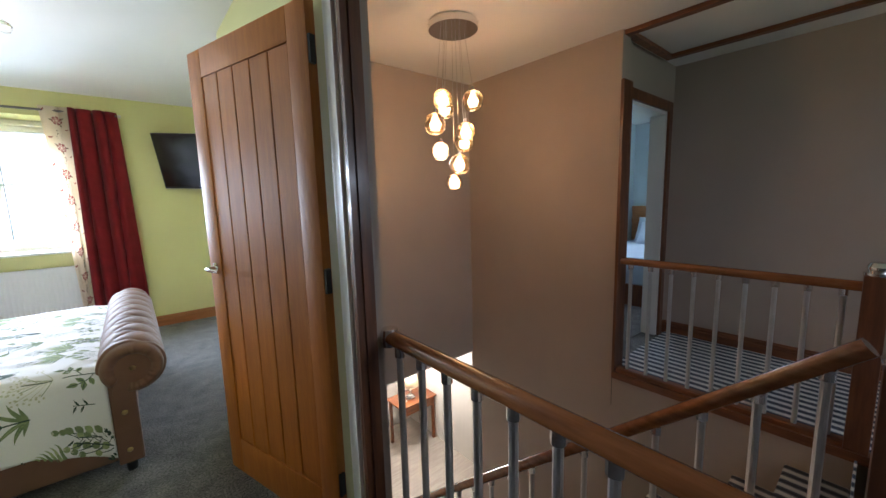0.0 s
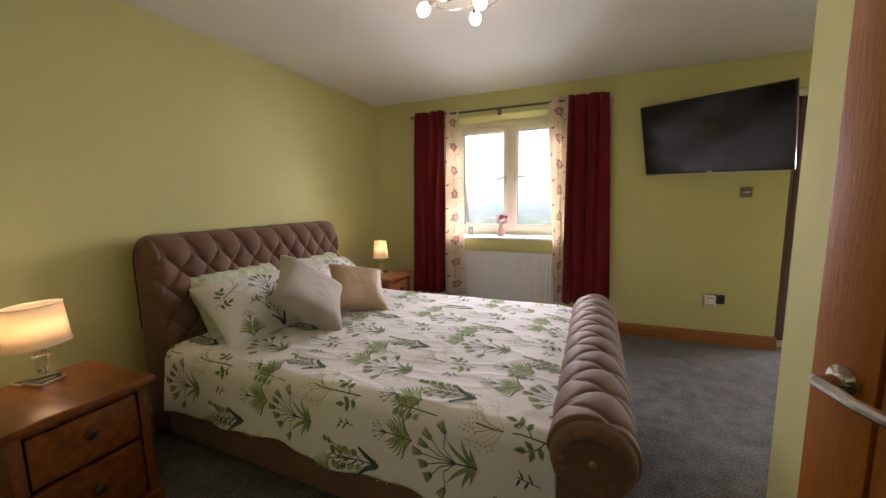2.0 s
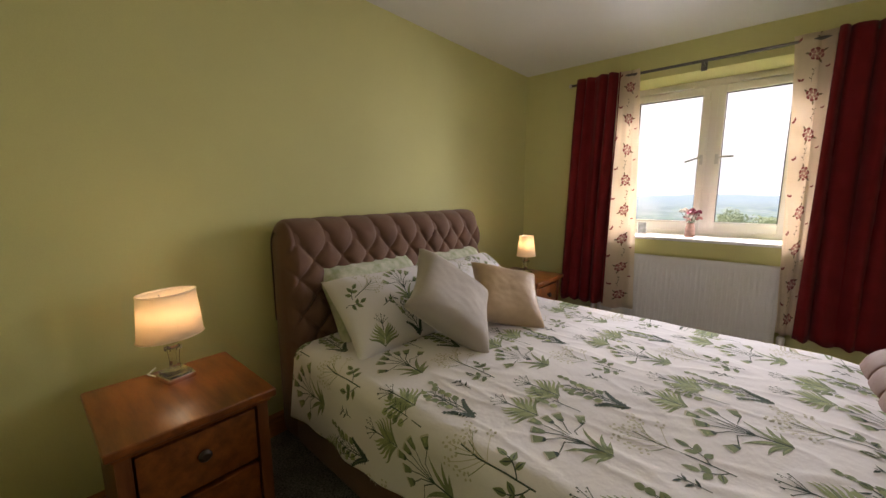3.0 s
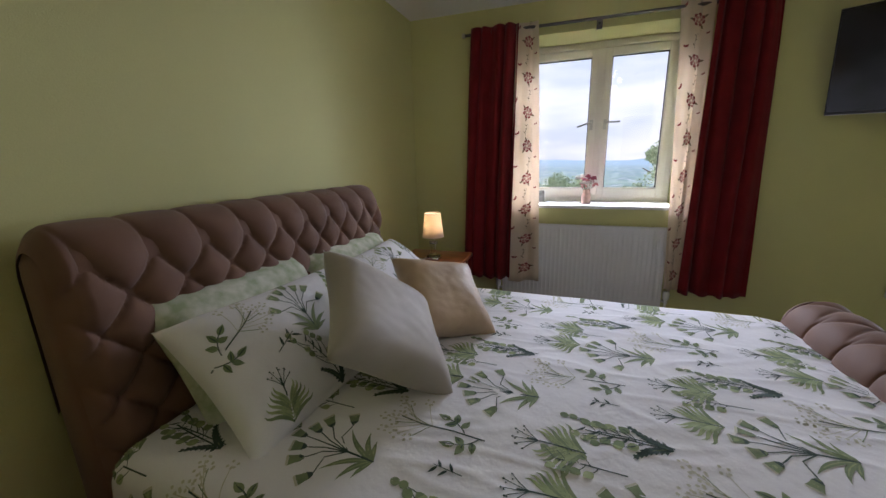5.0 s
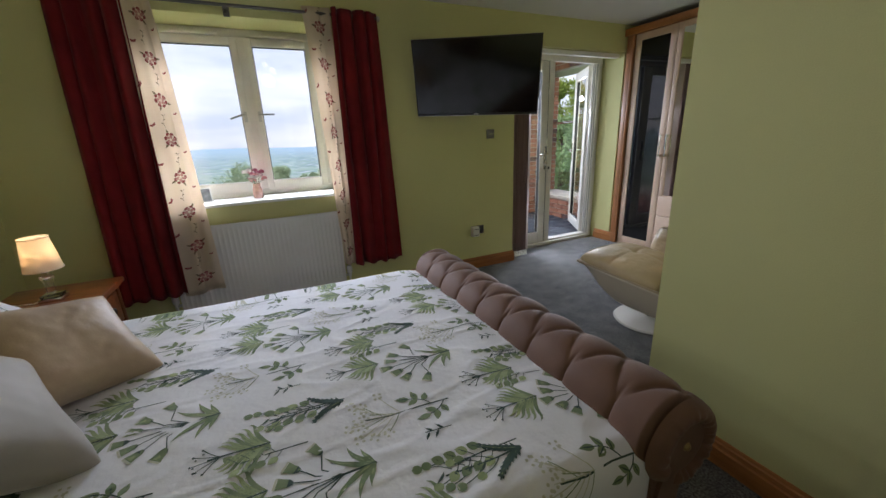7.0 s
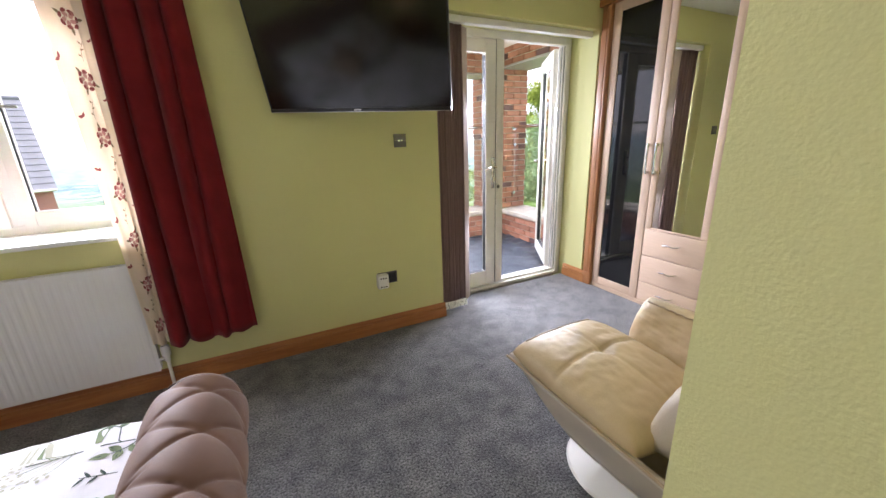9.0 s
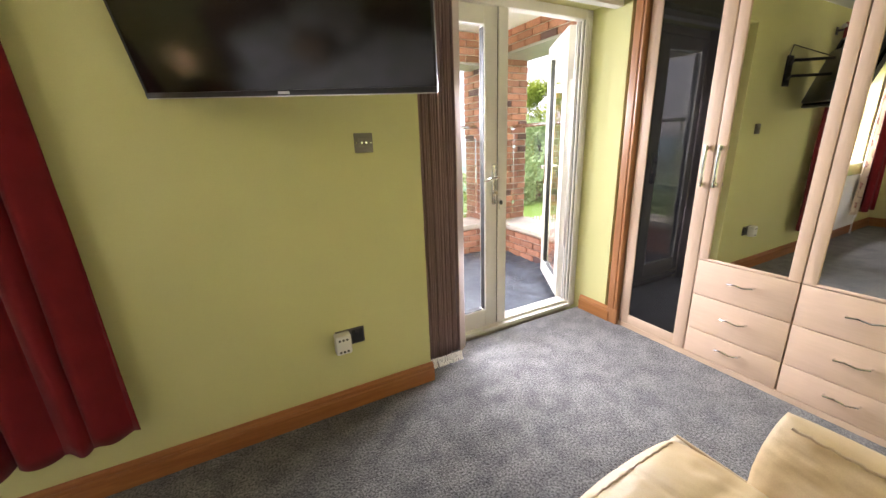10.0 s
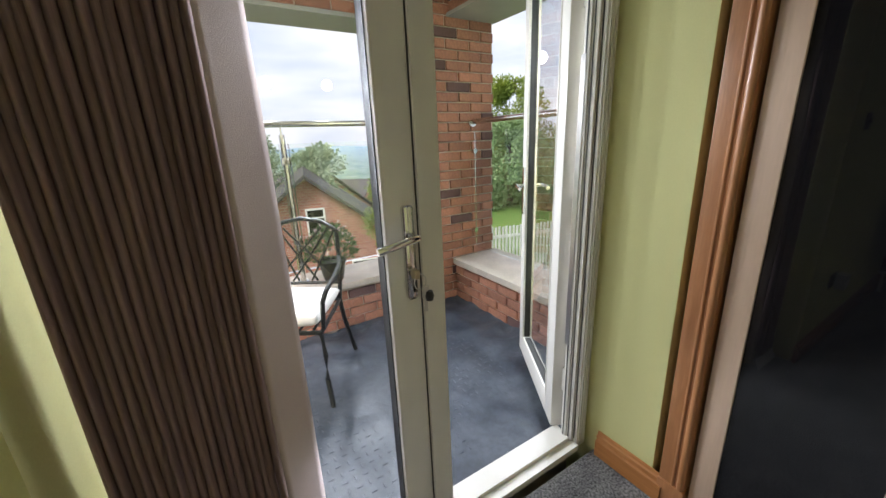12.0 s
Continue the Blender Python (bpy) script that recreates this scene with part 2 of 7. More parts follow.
structure("floor_bedroom", slab((XW, NX + 0.02, YS - 0.06, NY, -0.28, 0), (XW, XE, NY, YN, -0.28, 0), (DX0, DX1, YN, YN + 0.25, -0.28, 0)), CARPET, "grey cut-pile carpet on the bedroom floor", "carpet")
structure("ceiling_bedroom", slab((XW - T, NX, YS - T, NY, H, H + 0.1), (XW - T, XE, NY, YN, H, H + 0.1)), CEIL, "plain white painted bedroom ceiling", "ceiling")
structure("wall_west", slab((XW - T, XW, YS - T, YN + OUT, -0.28, H + 0.1)), GREEN, "plain lime green painted bedroom wall", "wall")
structure("wall_north", slab(
    (XW, WX0, YN, YN + OUT, -0.28, H + 0.1), (WX0, WX1, YN, YN + OUT, -0.28, WZ0), (WX0, WX1, YN, YN + OUT, WZ1, H + 0.1),
    (WX1, DX0, YN, YN + OUT, -0.28, H + 0.1), (DX0, DX1, YN, YN + OUT, DZ1, H + 0.1), (DX1, XE + T, YN, YN + OUT, -0.28, H + 0.1)),
    GREEN, "lime green bedroom wall with window and french door", "wall")
structure("wall_east", slab((XE, XE + T, NY, YN, -0.28, H + 0.1)), GREEN, "green bedroom wall behind the wardrobe", "wall")
structure("wall_stair_block", slab((NX, 0.62, YS, NY, 0, H), (JX1, 0.62, YS - T, YS, 0, H), (0.62, XE, SY, NY, 0, H)), GREEN, "green bedroom wall round the stairwell corner", "wall")
structure("wall_south", slab((XW, JX0, YS - T, YS, 0, H), (JX0, JX1, YS - T, YS, 2.03, H)), GREEN, "green bedroom wall beside the doorway", "wall")
structure("wall_stairwell_inner", slab((0.62, 0.635, YS - T, SY - 0.015, -0.3, H), (0.62, SX, SY - 0.015, SY, -0.3, H), (JX1, 0.62, YS - T - 0.012, YS - T, 0, H), (-1.08, JX0, YS - T - 0.012, YS - T, 0, H), (JX0, JX1, YS - T - 0.012, YS - T, 2.03, H)), PEACH, "warm beige painted stairwell wall", "wall")
structure("wall_stair_east", slab((SX, SX + 0.12, LY - 0.06, SY, LOW, H), (SX, SX + 0.12, -2.6, LY - 0.06, LOW, -0.29), (SX - 0.008, SX - 0.001, -1.5, 1.13, -0.29, -0.046)), PEACH, "warm beige painted stairwell wall", "wall")
structure("wall_landing_north", slab((SX + 0.12, 2.86, LY, LY + 0.12, 0, H), (3.66, LX, LY, LY + 0.12, 0, H), (2.86, 3.66, LY, LY + 0.12, 2.03, H)), PEACH, "beige landing wall with a doorway", "wall")
structure("wall_landing_east", slab((LX, LX + 0.12, -2.6, LY + 0.12, 0, H)), PEACH, "plain beige landing wall", "wall")
structure("wall_landing_south", slab((-1.2, 1.4, -2.72, -2.6, LOW, H), (2.6, LX + 0.12, -2.72, -2.6, LOW, H), (1.4, 2.6, -2.72, -2.6, LOW, 0.95), (1.4, 2.6, -2.72, -2.6, 2.1, H)), PEACH, "beige landing wall with a window opening", "wall")
structure("wall_landing_west", slab((-1.2, -1.08, -2.6, YS - T, 0, H)), PEACH, "plain beige landing wall", "wall")
structure("floor_landing", slab((-1.2, 0.66, -2.6, YS - 0.06, -0.28, -0.003), (SX + 0.004, LX, -2.6, LY + 0.12, -0.28, -0.004), (0.66, SX, -2.6, -0.15, -0.28, -0.004)), CARPET, "grey carpet on the landing", "carpet")
structure("ceiling_landing", slab((-1.2, 0.62, -2.6, YS - T, H, H + 0.1), (0.62, SX, -2.6, SY, H, H + 0.1), (SX, LX + 0.12, -2.6, LY + 0.12, H, H + 0.1)), CEIL, "white landing and stairwell ceiling", "ceiling")
HALLWALL = mat("cream_hall_paint", (0.66, 0.62, 0.56), 0.8, vary=0.05, scale=2)
HALLFLOOR = wood("pale_hall_floor", (0.45, 0.40, 0.34), (0.36, 0.31, 0.26), (1.2, 14, 14))
structure("floor_hall", slab((-0.2, 3.7, -2.6, 5.4, LOW - 0.1, LOW)), HALLFLOOR, "pale wooden floor of the hall below", "floor")
structure("wall_hall", slab((-0.2, -0.1, -2.6, 5.4, LOW, -0.28), (3.6, 3.7, -2.6, 5.4, LOW, -0.28), (-0.1, 3.6, 5.3, 5.4, LOW, -0.28)), HALLWALL, "cream painted wall of the hall below", "wall")
structure("ceiling_hall", slab((-0.2, 0.62, -2.6, 5.4, -0.32, -0.285), (0.62, 3.7, SY, 5.4, -0.32, -0.285), (SX + 0.12, 3.7, -2.6, SY, -0.32, -0.285), (0.62, SX, -2.6, -0.3, -0.32, -0.285)), CEIL, "white ceiling of the hall below", "ceiling")
# the room beyond the far landing
BLUEWALL = mat("pale_blue_wall_paint", (0.62, 0.70, 0.74), 0.8, vary=0.05, scale=2)
structure("floor_far_room", slab((2.77, 6.4, LY + 0.12, 2.62, -0.28, 0)), CARPET, "grey carpet of the far bedroom", "carpet")
structure("wall_far_room", slab((6.4, 6.5, LY, 2.72, 0, H), (3.45, 4.2, 2.79, 2.89, 0, H), (5.6, 6.5, 2.62, 2.72, 0, H), (4.2, 5.6, 2.62, 2.72, 0, 0.9), (4.2, 5.6, 2.62, 2.72, 2.1, H), (3.59, 4.2, 2.62, 2.72, 0, H), (LX + 0.12, 6.5, LY, LY + 0.12, 0, H)), BLUEWALL, "pale blue far bedroom wall", "wall")
structure("ceiling_far_room", slab((2.77, 6.5, LY + 0.12, 2.72, H, H + 0.1)), CEIL, "white far bedroom ceiling", "ceiling")


# ---- skirting boards, linings and trims ----
SKIRT = [(0, 0), (0.022, 0), (0.022, 0.074), (0.013, 0.078), (0.012, 0.084), (0.0165, 0.088), (0.0150, 0.098), (0.008, 0.102), (0.006, 0.110), (0.005, 0.114), (0, 0.114)]


def skirting(name, a, b, material, label):
    """A moulded board along a wall from a to b, its face to the right of that way."""
    d = (Vector(b) - Vector(a)).normalized()
    bm = bmesh.new()
    side = Vector((d.y, -d.x, 0))
    ends = [[bm.verts.new(Vector(p) + side * s + Vector((0, 0, z))) for s, z in SKIRT] for p in (a, b)]
    n = len(SKIRT)
    for i in range(n):
        bm.faces.new((ends[0][i], ends[0][(i + 1) % n], ends[1][(i + 1) % n], ends[1][i]))
    bm.faces.new(ends[0])
    bm.faces.new(ends[1][::-1])
    bmesh.ops.recalc_face_normals(bm, faces=bm.faces)
    return structure(name, bm, material, label, "skirting board")


SK = "oak skirting board with a moulded top"
skirting("baseboard_west", (XW, YS, 0.001), (XW, YN, 0.001), OAK_Y, SK)
skirting("baseboard_north", (XW + 0.02, YN, 0.001), (DX0 + 0.012, YN, 0.001), OAK_X, SK)
skirting("baseboard_recess", (DX1, YN + 0.23, 0.001), (DX1, 4.985, 0.001), OAK_Y, SK)
skirting("baseboard_nook", (NX, NY + 0.012, 0.001), (NX, YS + 0.03, 0.001), OAK_Y, SK)
skirting("baseboard_block", (2.85, NY, 0.001), (NX - 0.012, NY, 0.001), OAK_X, SK)
skirting("baseboard_landing", (LX, LY, 0.001), (LX, -2.58, 0.001), DARKWOOD_Y, "dark wooden skirting board on the landing")

# doorway of the bedroom: pale lining, dark architrave on the landing side
structure("door_frame_1", slab((JX0, JX0 + 0.03, YS - T - 0.012, YS + 0.012, 0, 2.03), (JX1 - 0.03, JX1, YS - T - 0.012, YS + 0.004, 0, 2.03), (JX0 + 0.03, JX1 - 0.03, YS - T - 0.012, YS + 0.012, 2.0, 2.03),
          (JX0 + 0.03, JX0 + 0.043, YS - 0.085, YS - 0.045, 0, 2.0), (JX1 - 0.043, JX1 - 0.03, YS - 0.085, YS - 0.045, 0, 2.0)), WHITE, "white painted door lining with stops", "door frame")
structure("architrave_1", slab((JX1 - 0.045, 0.588, YS - T - 0.034, YS - T - 0.0125, 0, 2.10), (JX0 - 0.075, JX0 + 0.012, YS - T - 0.034, YS - T - 0.0125, 0, 2.10), (JX0 + 0.012, JX1 - 0.045, YS - T - 0.034, YS - T - 0.0125, 2.02, 2.10),
          (JX1 - 0.020, 0.560, YS - T - 0.042, YS - T - 0.034, 0, 2.08)), DARKWOOD, "dark stained wooden architrave", "architrave")
structure("architrave_1_inside", slab((JX0 - 0.075, JX0 + 0.012, YS + 0.0005, YS + 0.02, 0, 2.10), (JX0 + 0.012, NX, YS + 0.0125, YS + 0.022, 2.02, 2.10)), WHITE, "white painted architrave inside the doorway", "architrave")
strike = tagged(part("strike_plate", box_bm(JX0 + 0.0305, JX0 + 0.033, YS - 0.04, YS - 0.012, 0.94, 1.06), mat("brass", (0.55, 0.38, 0.16), 0.3, 1.0)), "small brass strike plate on the door lining", "strike plate")

# far landing: door trim, nosing, ceiling trims
structure("door_trim_2", slab((2.80, 2.87, LY - 0.022, LY - 0.001, 0, 2.10), (3.655, 3.725, LY - 0.022, LY - 0.001, 0, 2.10), (2.87, 3.655, LY - 0.022, LY - 0.001, 2.02, 2.10)), DARKWOOD, "dark stained wooden door surround on the landing", "architrave")
structure("door_lining_2", slab((2.86, 2.885, LY, LY + 0.13, 0, 2.02), (3.635, 3.66, LY, LY + 0.13, 0, 2.02), (2.885, 3.635, LY, LY + 0.13, 1.995, 2.02)), WHITE, "white painted lining of the far doorway", "door frame")
structure("trim_opening", slab((SX - 0.022, SX + 0.03, -1.5, 1.132, -0.045, 0.006)), DARKWOOD_Y, "dark wooden nosing along the far landing", "trim")
structure("trim_wall_end", slab((SX - 0.008, SX + 0.128, 1.118, 1.139, 0.006, 2.10)), DARKWOOD, "dark wooden trim on the wall end at the far landing", "trim")
structure("trim_ceiling", slab((SX + 0.02, SX + 0.075, -2.5, LY - 0.04, H - 0.03, H - 0.002), (SX + 0.075, 3.42, LY - 0.095, LY - 0.04, H - 0.03, H - 0.002), (3.42, 3.475, -2.5, LY - 0.04, H - 0.03, H - 0.002)), DARKWOOD_Y, "dark wooden trims round a ceiling panel", "trim")


# ---- the bedroom door ----
def panelled_door():
    """An oak cottage door: stiles, rails, six upright boards, lever handles and three hinges. Local x along the leaf from the hinge."""
    door = thing("door_1", "open oak cottage door with upright boards and lever handle", "door", kind="structure")
    W, TH, HH = 0.815, 0.038, 1.985
    for n, b in (("stile", (0, 0.105, -TH / 2, TH / 2, 0.008, HH)), ("stile", (W - 0.105, W, -TH / 2, TH / 2, 0.008, HH)),
                 ("rail", (0.1055, W - 0.1055, -TH / 2, TH / 2, HH - 0.115, HH)), ("rail", (0.1055, W - 0.1055, -TH / 2, TH / 2, 0.008, 0.19))):
        part(n, box_bm(*b, bevel=0.003), OAK, door)
    part("core", box_bm(0.1, W - 0.1, -0.010, 0.010, 0.18, HH - 0.10), OAK, door)
    n = 5
    bw = (W - 0.212) / n
    for i in range(n):
        x = 0.106 + i * bw
        part("board", box_bm(x + 0.0025, x + bw - 0.0025, -0.0155, 0.0155, 0.1915, HH - 0.1165, bevel=0.0025, seg=1), OAK, door, smooth=False)
    for s in (-1, 1):
        h = part("lever_handle", lathe_bm([(0, 0.0), (0.026, 0.0), (0.026, 0.007), (0.012, 0.010), (0.010, 0.045), (0, 0.046)], 20), CHROME, door, "chrome lever handle")
        h.matrix_local = pose(W - 0.06, s * TH / 2, 1.035, -90 * s, 0, 0)
        lev = tube_bm([(0, 0, 0.042), (-0.03, 0, 0.046), (-0.07, 0, 0.05), (-0.115, 0, 0.047)], 0.0095, 10)
        part("lever", lev, CHROME, h)
    for z in (0.2, 1.0, 1.78):
        part("hinge", slab((-0.012, 0.0, -0.006, 0.016, z, z + 0.09)), BLACK, door, "dark metal hinge")
    door.matrix_world = pose(0.503, 1.172, 0, 0, 0, 106.6)
    return door


panelled_door()


# ---- bedroom window ----
window = thing("window_1", "cream white double casement window", "window", kind="structure")
FY0, FY1 = 5.355, 5.425


def frame_pieces(parent, name, x0, x1, z0, z1, w, y0, y1, material, bevel=0.006):
    for b in ((x0, x1, y0, y1, z1 - w, z1), (x0, x1, y0, y1, z0, z0 + w), (x0, x0 + w, y0, y1, z0 + w, z1 - w), (x1 - w, x1, y0, y1, z0 + w, z1 - w)):
        part(name, box_bm(*b, bevel=bevel), material, parent)


frame_pieces(window, "frame", WX0, WX1, WZ0 + 0.02, WZ1, 0.055, FY0, FY1, UPVC)
part("mullion", box_bm(-1.015, -0.945, FY0, FY1, WZ0 + 0.075, WZ1 - 0.055, bevel=0.006), UPVC, window)
SEAL = mat("black_seal", (0.02, 0.02, 0.02), 0.6)
for x0, x1, lock, s in ((WX0 + 0.05, -1.006, -1.032, -1), (-0.954, WX1 - 0.05, -0.928, 1)):
    sash = part("casement", box_bm(x0, x0 + 0.050, FY0 - 0.018, FY1 - 0.01, 0.965, 2.130, bevel=0.006), UPVC, window)
    for b in ((x1 - 0.050, x1, 0.965, 2.130), (x0 + 0.050, x1 - 0.050, 2.072, 2.130), (x0 + 0.050, x1 - 0.050, 0.965, 1.042)):
        part("sash_bar", box_bm(b[0], b[1], FY0 - 0.0185, FY1 - 0.01, b[2], b[3], bevel=0.006), UPVC, sash)
    part("seal", slab((x0 + 0.0495, x0 + 0.055, FY0 + 0.005, FY0 + 0.02, 1.042, 2.072), (x1 - 0.055, x1 - 0.0495, FY0 + 0.005, FY0 + 0.02, 1.042, 2.072), (x0 + 0.050, x1 - 0.050, FY0 + 0.005, FY0 + 0.02, 2.066, 2.072)), SEAL, sash)
    pane = part("pane", box_bm(x0 + 0.05, x1 - 0.05, FY0 + 0.012, FY0 + 0.020, 1.0, 2.1), PANE, sash)
    pane.visible_shadow = False
    vent = part("vent", box_bm(x0 + 0.12, x1 - 0.12, FY0 - 0.032, FY0 - 0.012, 2.134, 2.154, bevel=0.005), UPVC, window)
    lk = part("window_handle", box_bm(lock - 0.012, lock + 0.012, FY0 - 0.035, FY0 - 0.018, 1.515, 1.595, bevel=0.004), STEEL, sash, "grey metal window handle")
    part("lever", tube_bm([(lock, FY0 - 0.035, 1.570), (lock + s * 0.02, FY0 - 0.05, 1.570), (lock + s * 0.11, FY0 - 0.05, 1.570 - (0.03 if s < 0 else 0.0))], 0.0075, 8), STEEL, lk)
structure("window_sill", box_bm(WX0 + 0.002, WX1 - 0.002, 5.005, FY0 - 0.001, WZ0 + 0.001, WZ0 + 0.026, bevel=0.008), WHITE, "white painted wooden window sill", "window sill", smooth=True)

# ---- french door ----
fdoor = thing("door_2", "cream upvc french door with one leaf open outwards", "french door", kind="structure")
GY0, GY1 = 5.325, 5.395
for b in ((DX0, DX0 + 0.06, GY0, GY1, 0.0, DZ1), (DX1 - 0.06, DX1, GY0, GY1, 0.0, DZ1), (DX0 + 0.06, DX1 - 0.06, GY0, GY1, DZ1 - 0.06, DZ1)):
    part("frame", box_bm(*b, bevel=0.008), UPVC, fdoor)
for b in ((DX1 - 0.072, DX1 - 0.06, GY0 + 0.02, GY1, 0.03, DZ1 - 0.06), (DX1 - 0.08, DX1 - 0.072, GY0 + 0.045, GY1, 0.03, DZ1 - 0.06)):
    part("frame_rebate", box_bm(*b, bevel=0.002), UPVC, fdoor)
for x, y in ((DX1 - 0.0605, GY0 + 0.012), (DX1 - 0.0725, GY0 + 0.034), (DX1 - 0.0805, GY0 + 0.056)):
    part("frame_seal", box_bm(x - 0.0015, x + 0.0, y, y + 0.004, 0.045, DZ1 - 0.062), SEAL, fdoor)
for k in range(3):
    part("frame_moulding", box_bm(DX1 - 0.052 + 0.015 * k, DX1 - 0.045 + 0.015 * k, GY0 - 0.006, GY0 + 0.002, 0.03, DZ1 - 0.05, bevel=0.0025), UPVC, fdoor)
part("lock_keep", box_bm(DX1 - 0.083, DX1 - 0.0795, GY0 + 0.055, GY0 + 0.075, 0.5, 1.6), STEEL, fdoor, "steel lock keep along the frame")
part("threshold", slab((DX0 + 0.06, DX1 - 0.06, GY0 - 0.012, GY1 + 0.03, 0.0, 0.028), (DX0 + 0.06, DX1 - 0.06, GY0 + 0.03, GY1 + 0.05, 0.028, 0.045)), UPVC, fdoor)


def glazed_leaf(parent, name, W, HH):
    """A glazed leaf, local x along it from the hinge, y through it."""
    leaf = part(name, box_bm(0, 0.098, -0.03, 0.03, 0, HH, bevel=0.007), UPVC, parent)
    for b in ((W - 0.098, W, 0, HH), (0.098, W - 0.098, HH - 0.098, HH), (0.098, W - 0.098, 0, 0.125)):
        part("leaf_bar", box_bm(b[0], b[1], -0.0305, 0.0305, b[2], b[3], bevel=0.007), UPVC, leaf)
    for b in ((0.096, 0.101, 0.12, HH - 0.11), (W - 0.101, W - 0.096, 0.12, HH - 0.11)):
        part("seal", box_bm(b[0], b[1], -0.022, 0.022, b[2], b[3]), SEAL, leaf)
    part("seal", box_bm(0.12, W - 0.12, -0.022, 0.022, 0.122, 0.13), SEAL, leaf)
    for b in ((0.089, 0.0965), (W - 0.0965, W - 0.089)):
        part("glazing_bead", box_bm(b[0], b[1], -0.034, 0.034, 0.118, HH - 0.108, bevel=0.003), UPVC, leaf)
    p = part("pane", box_bm(0.09, W - 0.09, -0.006, 0.006, 0.11, HH - 0.1), PANE, leaf)
    p.visible_shadow = False
    return leaf


LH = DZ1 - 0.06 - 0.045
left = glazed_leaf(fdoor, "closed_leaf", 0.632, LH)
left.matrix_local = pose(DX0 + 0.06, (GY0 + GY1) / 2 + 0.012, 0.043)
part("meeting_strip", box_bm(0.633, 0.703, -0.042, 0.02, 0.0, LH, bevel=0.006), UPVC, left)
part("meeting_bead", box_bm(0.699, 0.706, -0.030, 0.012, 0.0, LH), SEAL, left)
part("meeting_joint", box_bm(0.631, 0.634, -0.033, -0.028, 0.0, LH), SEAL, left)
hnd = part("handle_plate", box_bm(0.615, 0.645, -0.042, -0.03, 0.82, 1.08, bevel=0.012, seg=3), CHROME, left, "chrome door handle plate")
part("lever", tube_bm([(0.63, -0.042, 1.0), (0.63, -0.085, 1.0), (0.60, -0.093, 1.0), (0.52, -0.09, 0.985)], 0.010, 10), CHROME, hnd)
part("cylinder_lock", cyl_bm(0.010, (0.63, -0.04, 0.9), (0.63, -0.052, 0.9), 12), CHROME, hnd)
key = part("key", box_bm(0.622, 0.638, -0.075, -0.05, 0.888, 0.912, bevel=0.003), mat("key_brass", (0.5, 0.42, 0.28), 0.3, 1.0), hnd, "key in the lock")
part("key_ring", tube_bm([(0.638 + 0.018 * math.sin(a / 12 * 6.283), -0.072, 0.878 + 0.022 * math.cos(a / 12 * 6.283)) for a in range(12)], 0.0016, 6, True, up=Vector((0, 1, 0))), STEEL, hnd)
part("hanging_key", slab((0.648, 0.656, -0.074, -0.071, 0.79, 0.845), (0.642, 0.662, -0.075, -0.070, 0.83, 0.862)), STEEL, hnd)
hnd.matrix_local = pose(-0.030, 0, 0.062)
part("key_fob", lathe_bm([(0, 0.0), (0.010, 0.003), (0.013, 0.016), (0.009, 0.030), (0, 0.033)], 14), BLACK, hnd, "dark key fob", m=pose(0.662, -0.075, 0.818))
right = glazed_leaf(fdoor, "open_leaf", 0.70, LH)
right.matrix_local = pose(DX1 - 0.062, GY1 + 0.040, 0.043, 0, 0, 58)
for z in (0.25, 1.0, 1.75):
    part("hinge", cyl_bm(0.011, (DX1 - 0.05, GY1 + 0.02, z), (DX1 - 0.05, GY1 + 0.02, z + 0.11), 10), UPVC, fdoor)
part("outer_handle", tube_bm([(0.64, 0.03, 1.04), (0.64, 0.075, 1.04), (0.54, 0.08, 1.035)], 0.010, 10), CHROME, right)
part("outer_handle", tube_bm([(0.64, -0.03, 1.04), (0.64, -0.075, 1.04), (0.54, -0.08, 1.035)], 0.010, 10), CHROME, right)
part("handle_plate", slab((0.625, 0.655, 0.03, 0.041, 0.88, 1.14), (0.625, 0.655, -0.041, -0.03, 0.88, 1.14)), CHROME, right)
# head of the recess: blind rail
structure("trim_recess_head", box_bm(DX0 + 0.002, DX1 - 0.002, YN + 0.06, YN + 0.12, DZ1 - 0.045, DZ1 - 0.002, bevel=0.005), WHITE, "white blind rail over the french door", "rail")


# ---- printed and embroidered motifs ----
# A motif is a list of (colour, outline strip); a strip is a row of left and right points in the motif's own plane.
def strip(points, widths):
    out = []
    n = len(points)
    for i, p in enumerate(points):
        a, b = points[max(i - 1, 0)], points[min(i + 1, n - 1)]
        d = Vector((b[0] - a[0], b[1] - a[1]))
        d = d.normalized() if d.length else Vector((1, 0))
        w = widths[i] / 2
        out.append(((p[0] - d.y * w, p[1] + d.x * w), (p[0] + d.y * w, p[1] - d.x * w)))
    return out


def bow(p, angle, length, bend, n=7):
    pts, a = [p], angle
    for _ in range(n - 1):
        p = (p[0] + length / (n - 1) * math.cos(a), p[1] + length / (n - 1) * math.sin(a))
        a += bend / (n - 1)
        pts.append(p)
    return pts


def leaf(p, angle, length, width, bend=0.0, n=7):
    return strip(bow(p, angle, length, bend, n), [max(width * math.sin(math.pi * (i / (n - 1)) ** 0.8), 0.0008) for i in range(n)])


def stem(pts, w=0.003):
    return strip(pts, [w * 1.35] * len(pts))


def blob(p, angle, length, width):
    n = 6
    return strip(bow(p, angle, length, 0, n), [max(width * math.sqrt(max(1 - (2 * i / (n - 1) - 1) ** 2, 0)), 0.001) for i in range(n)])


DK, MID, LT, PALE = 0, 1, 2, 3


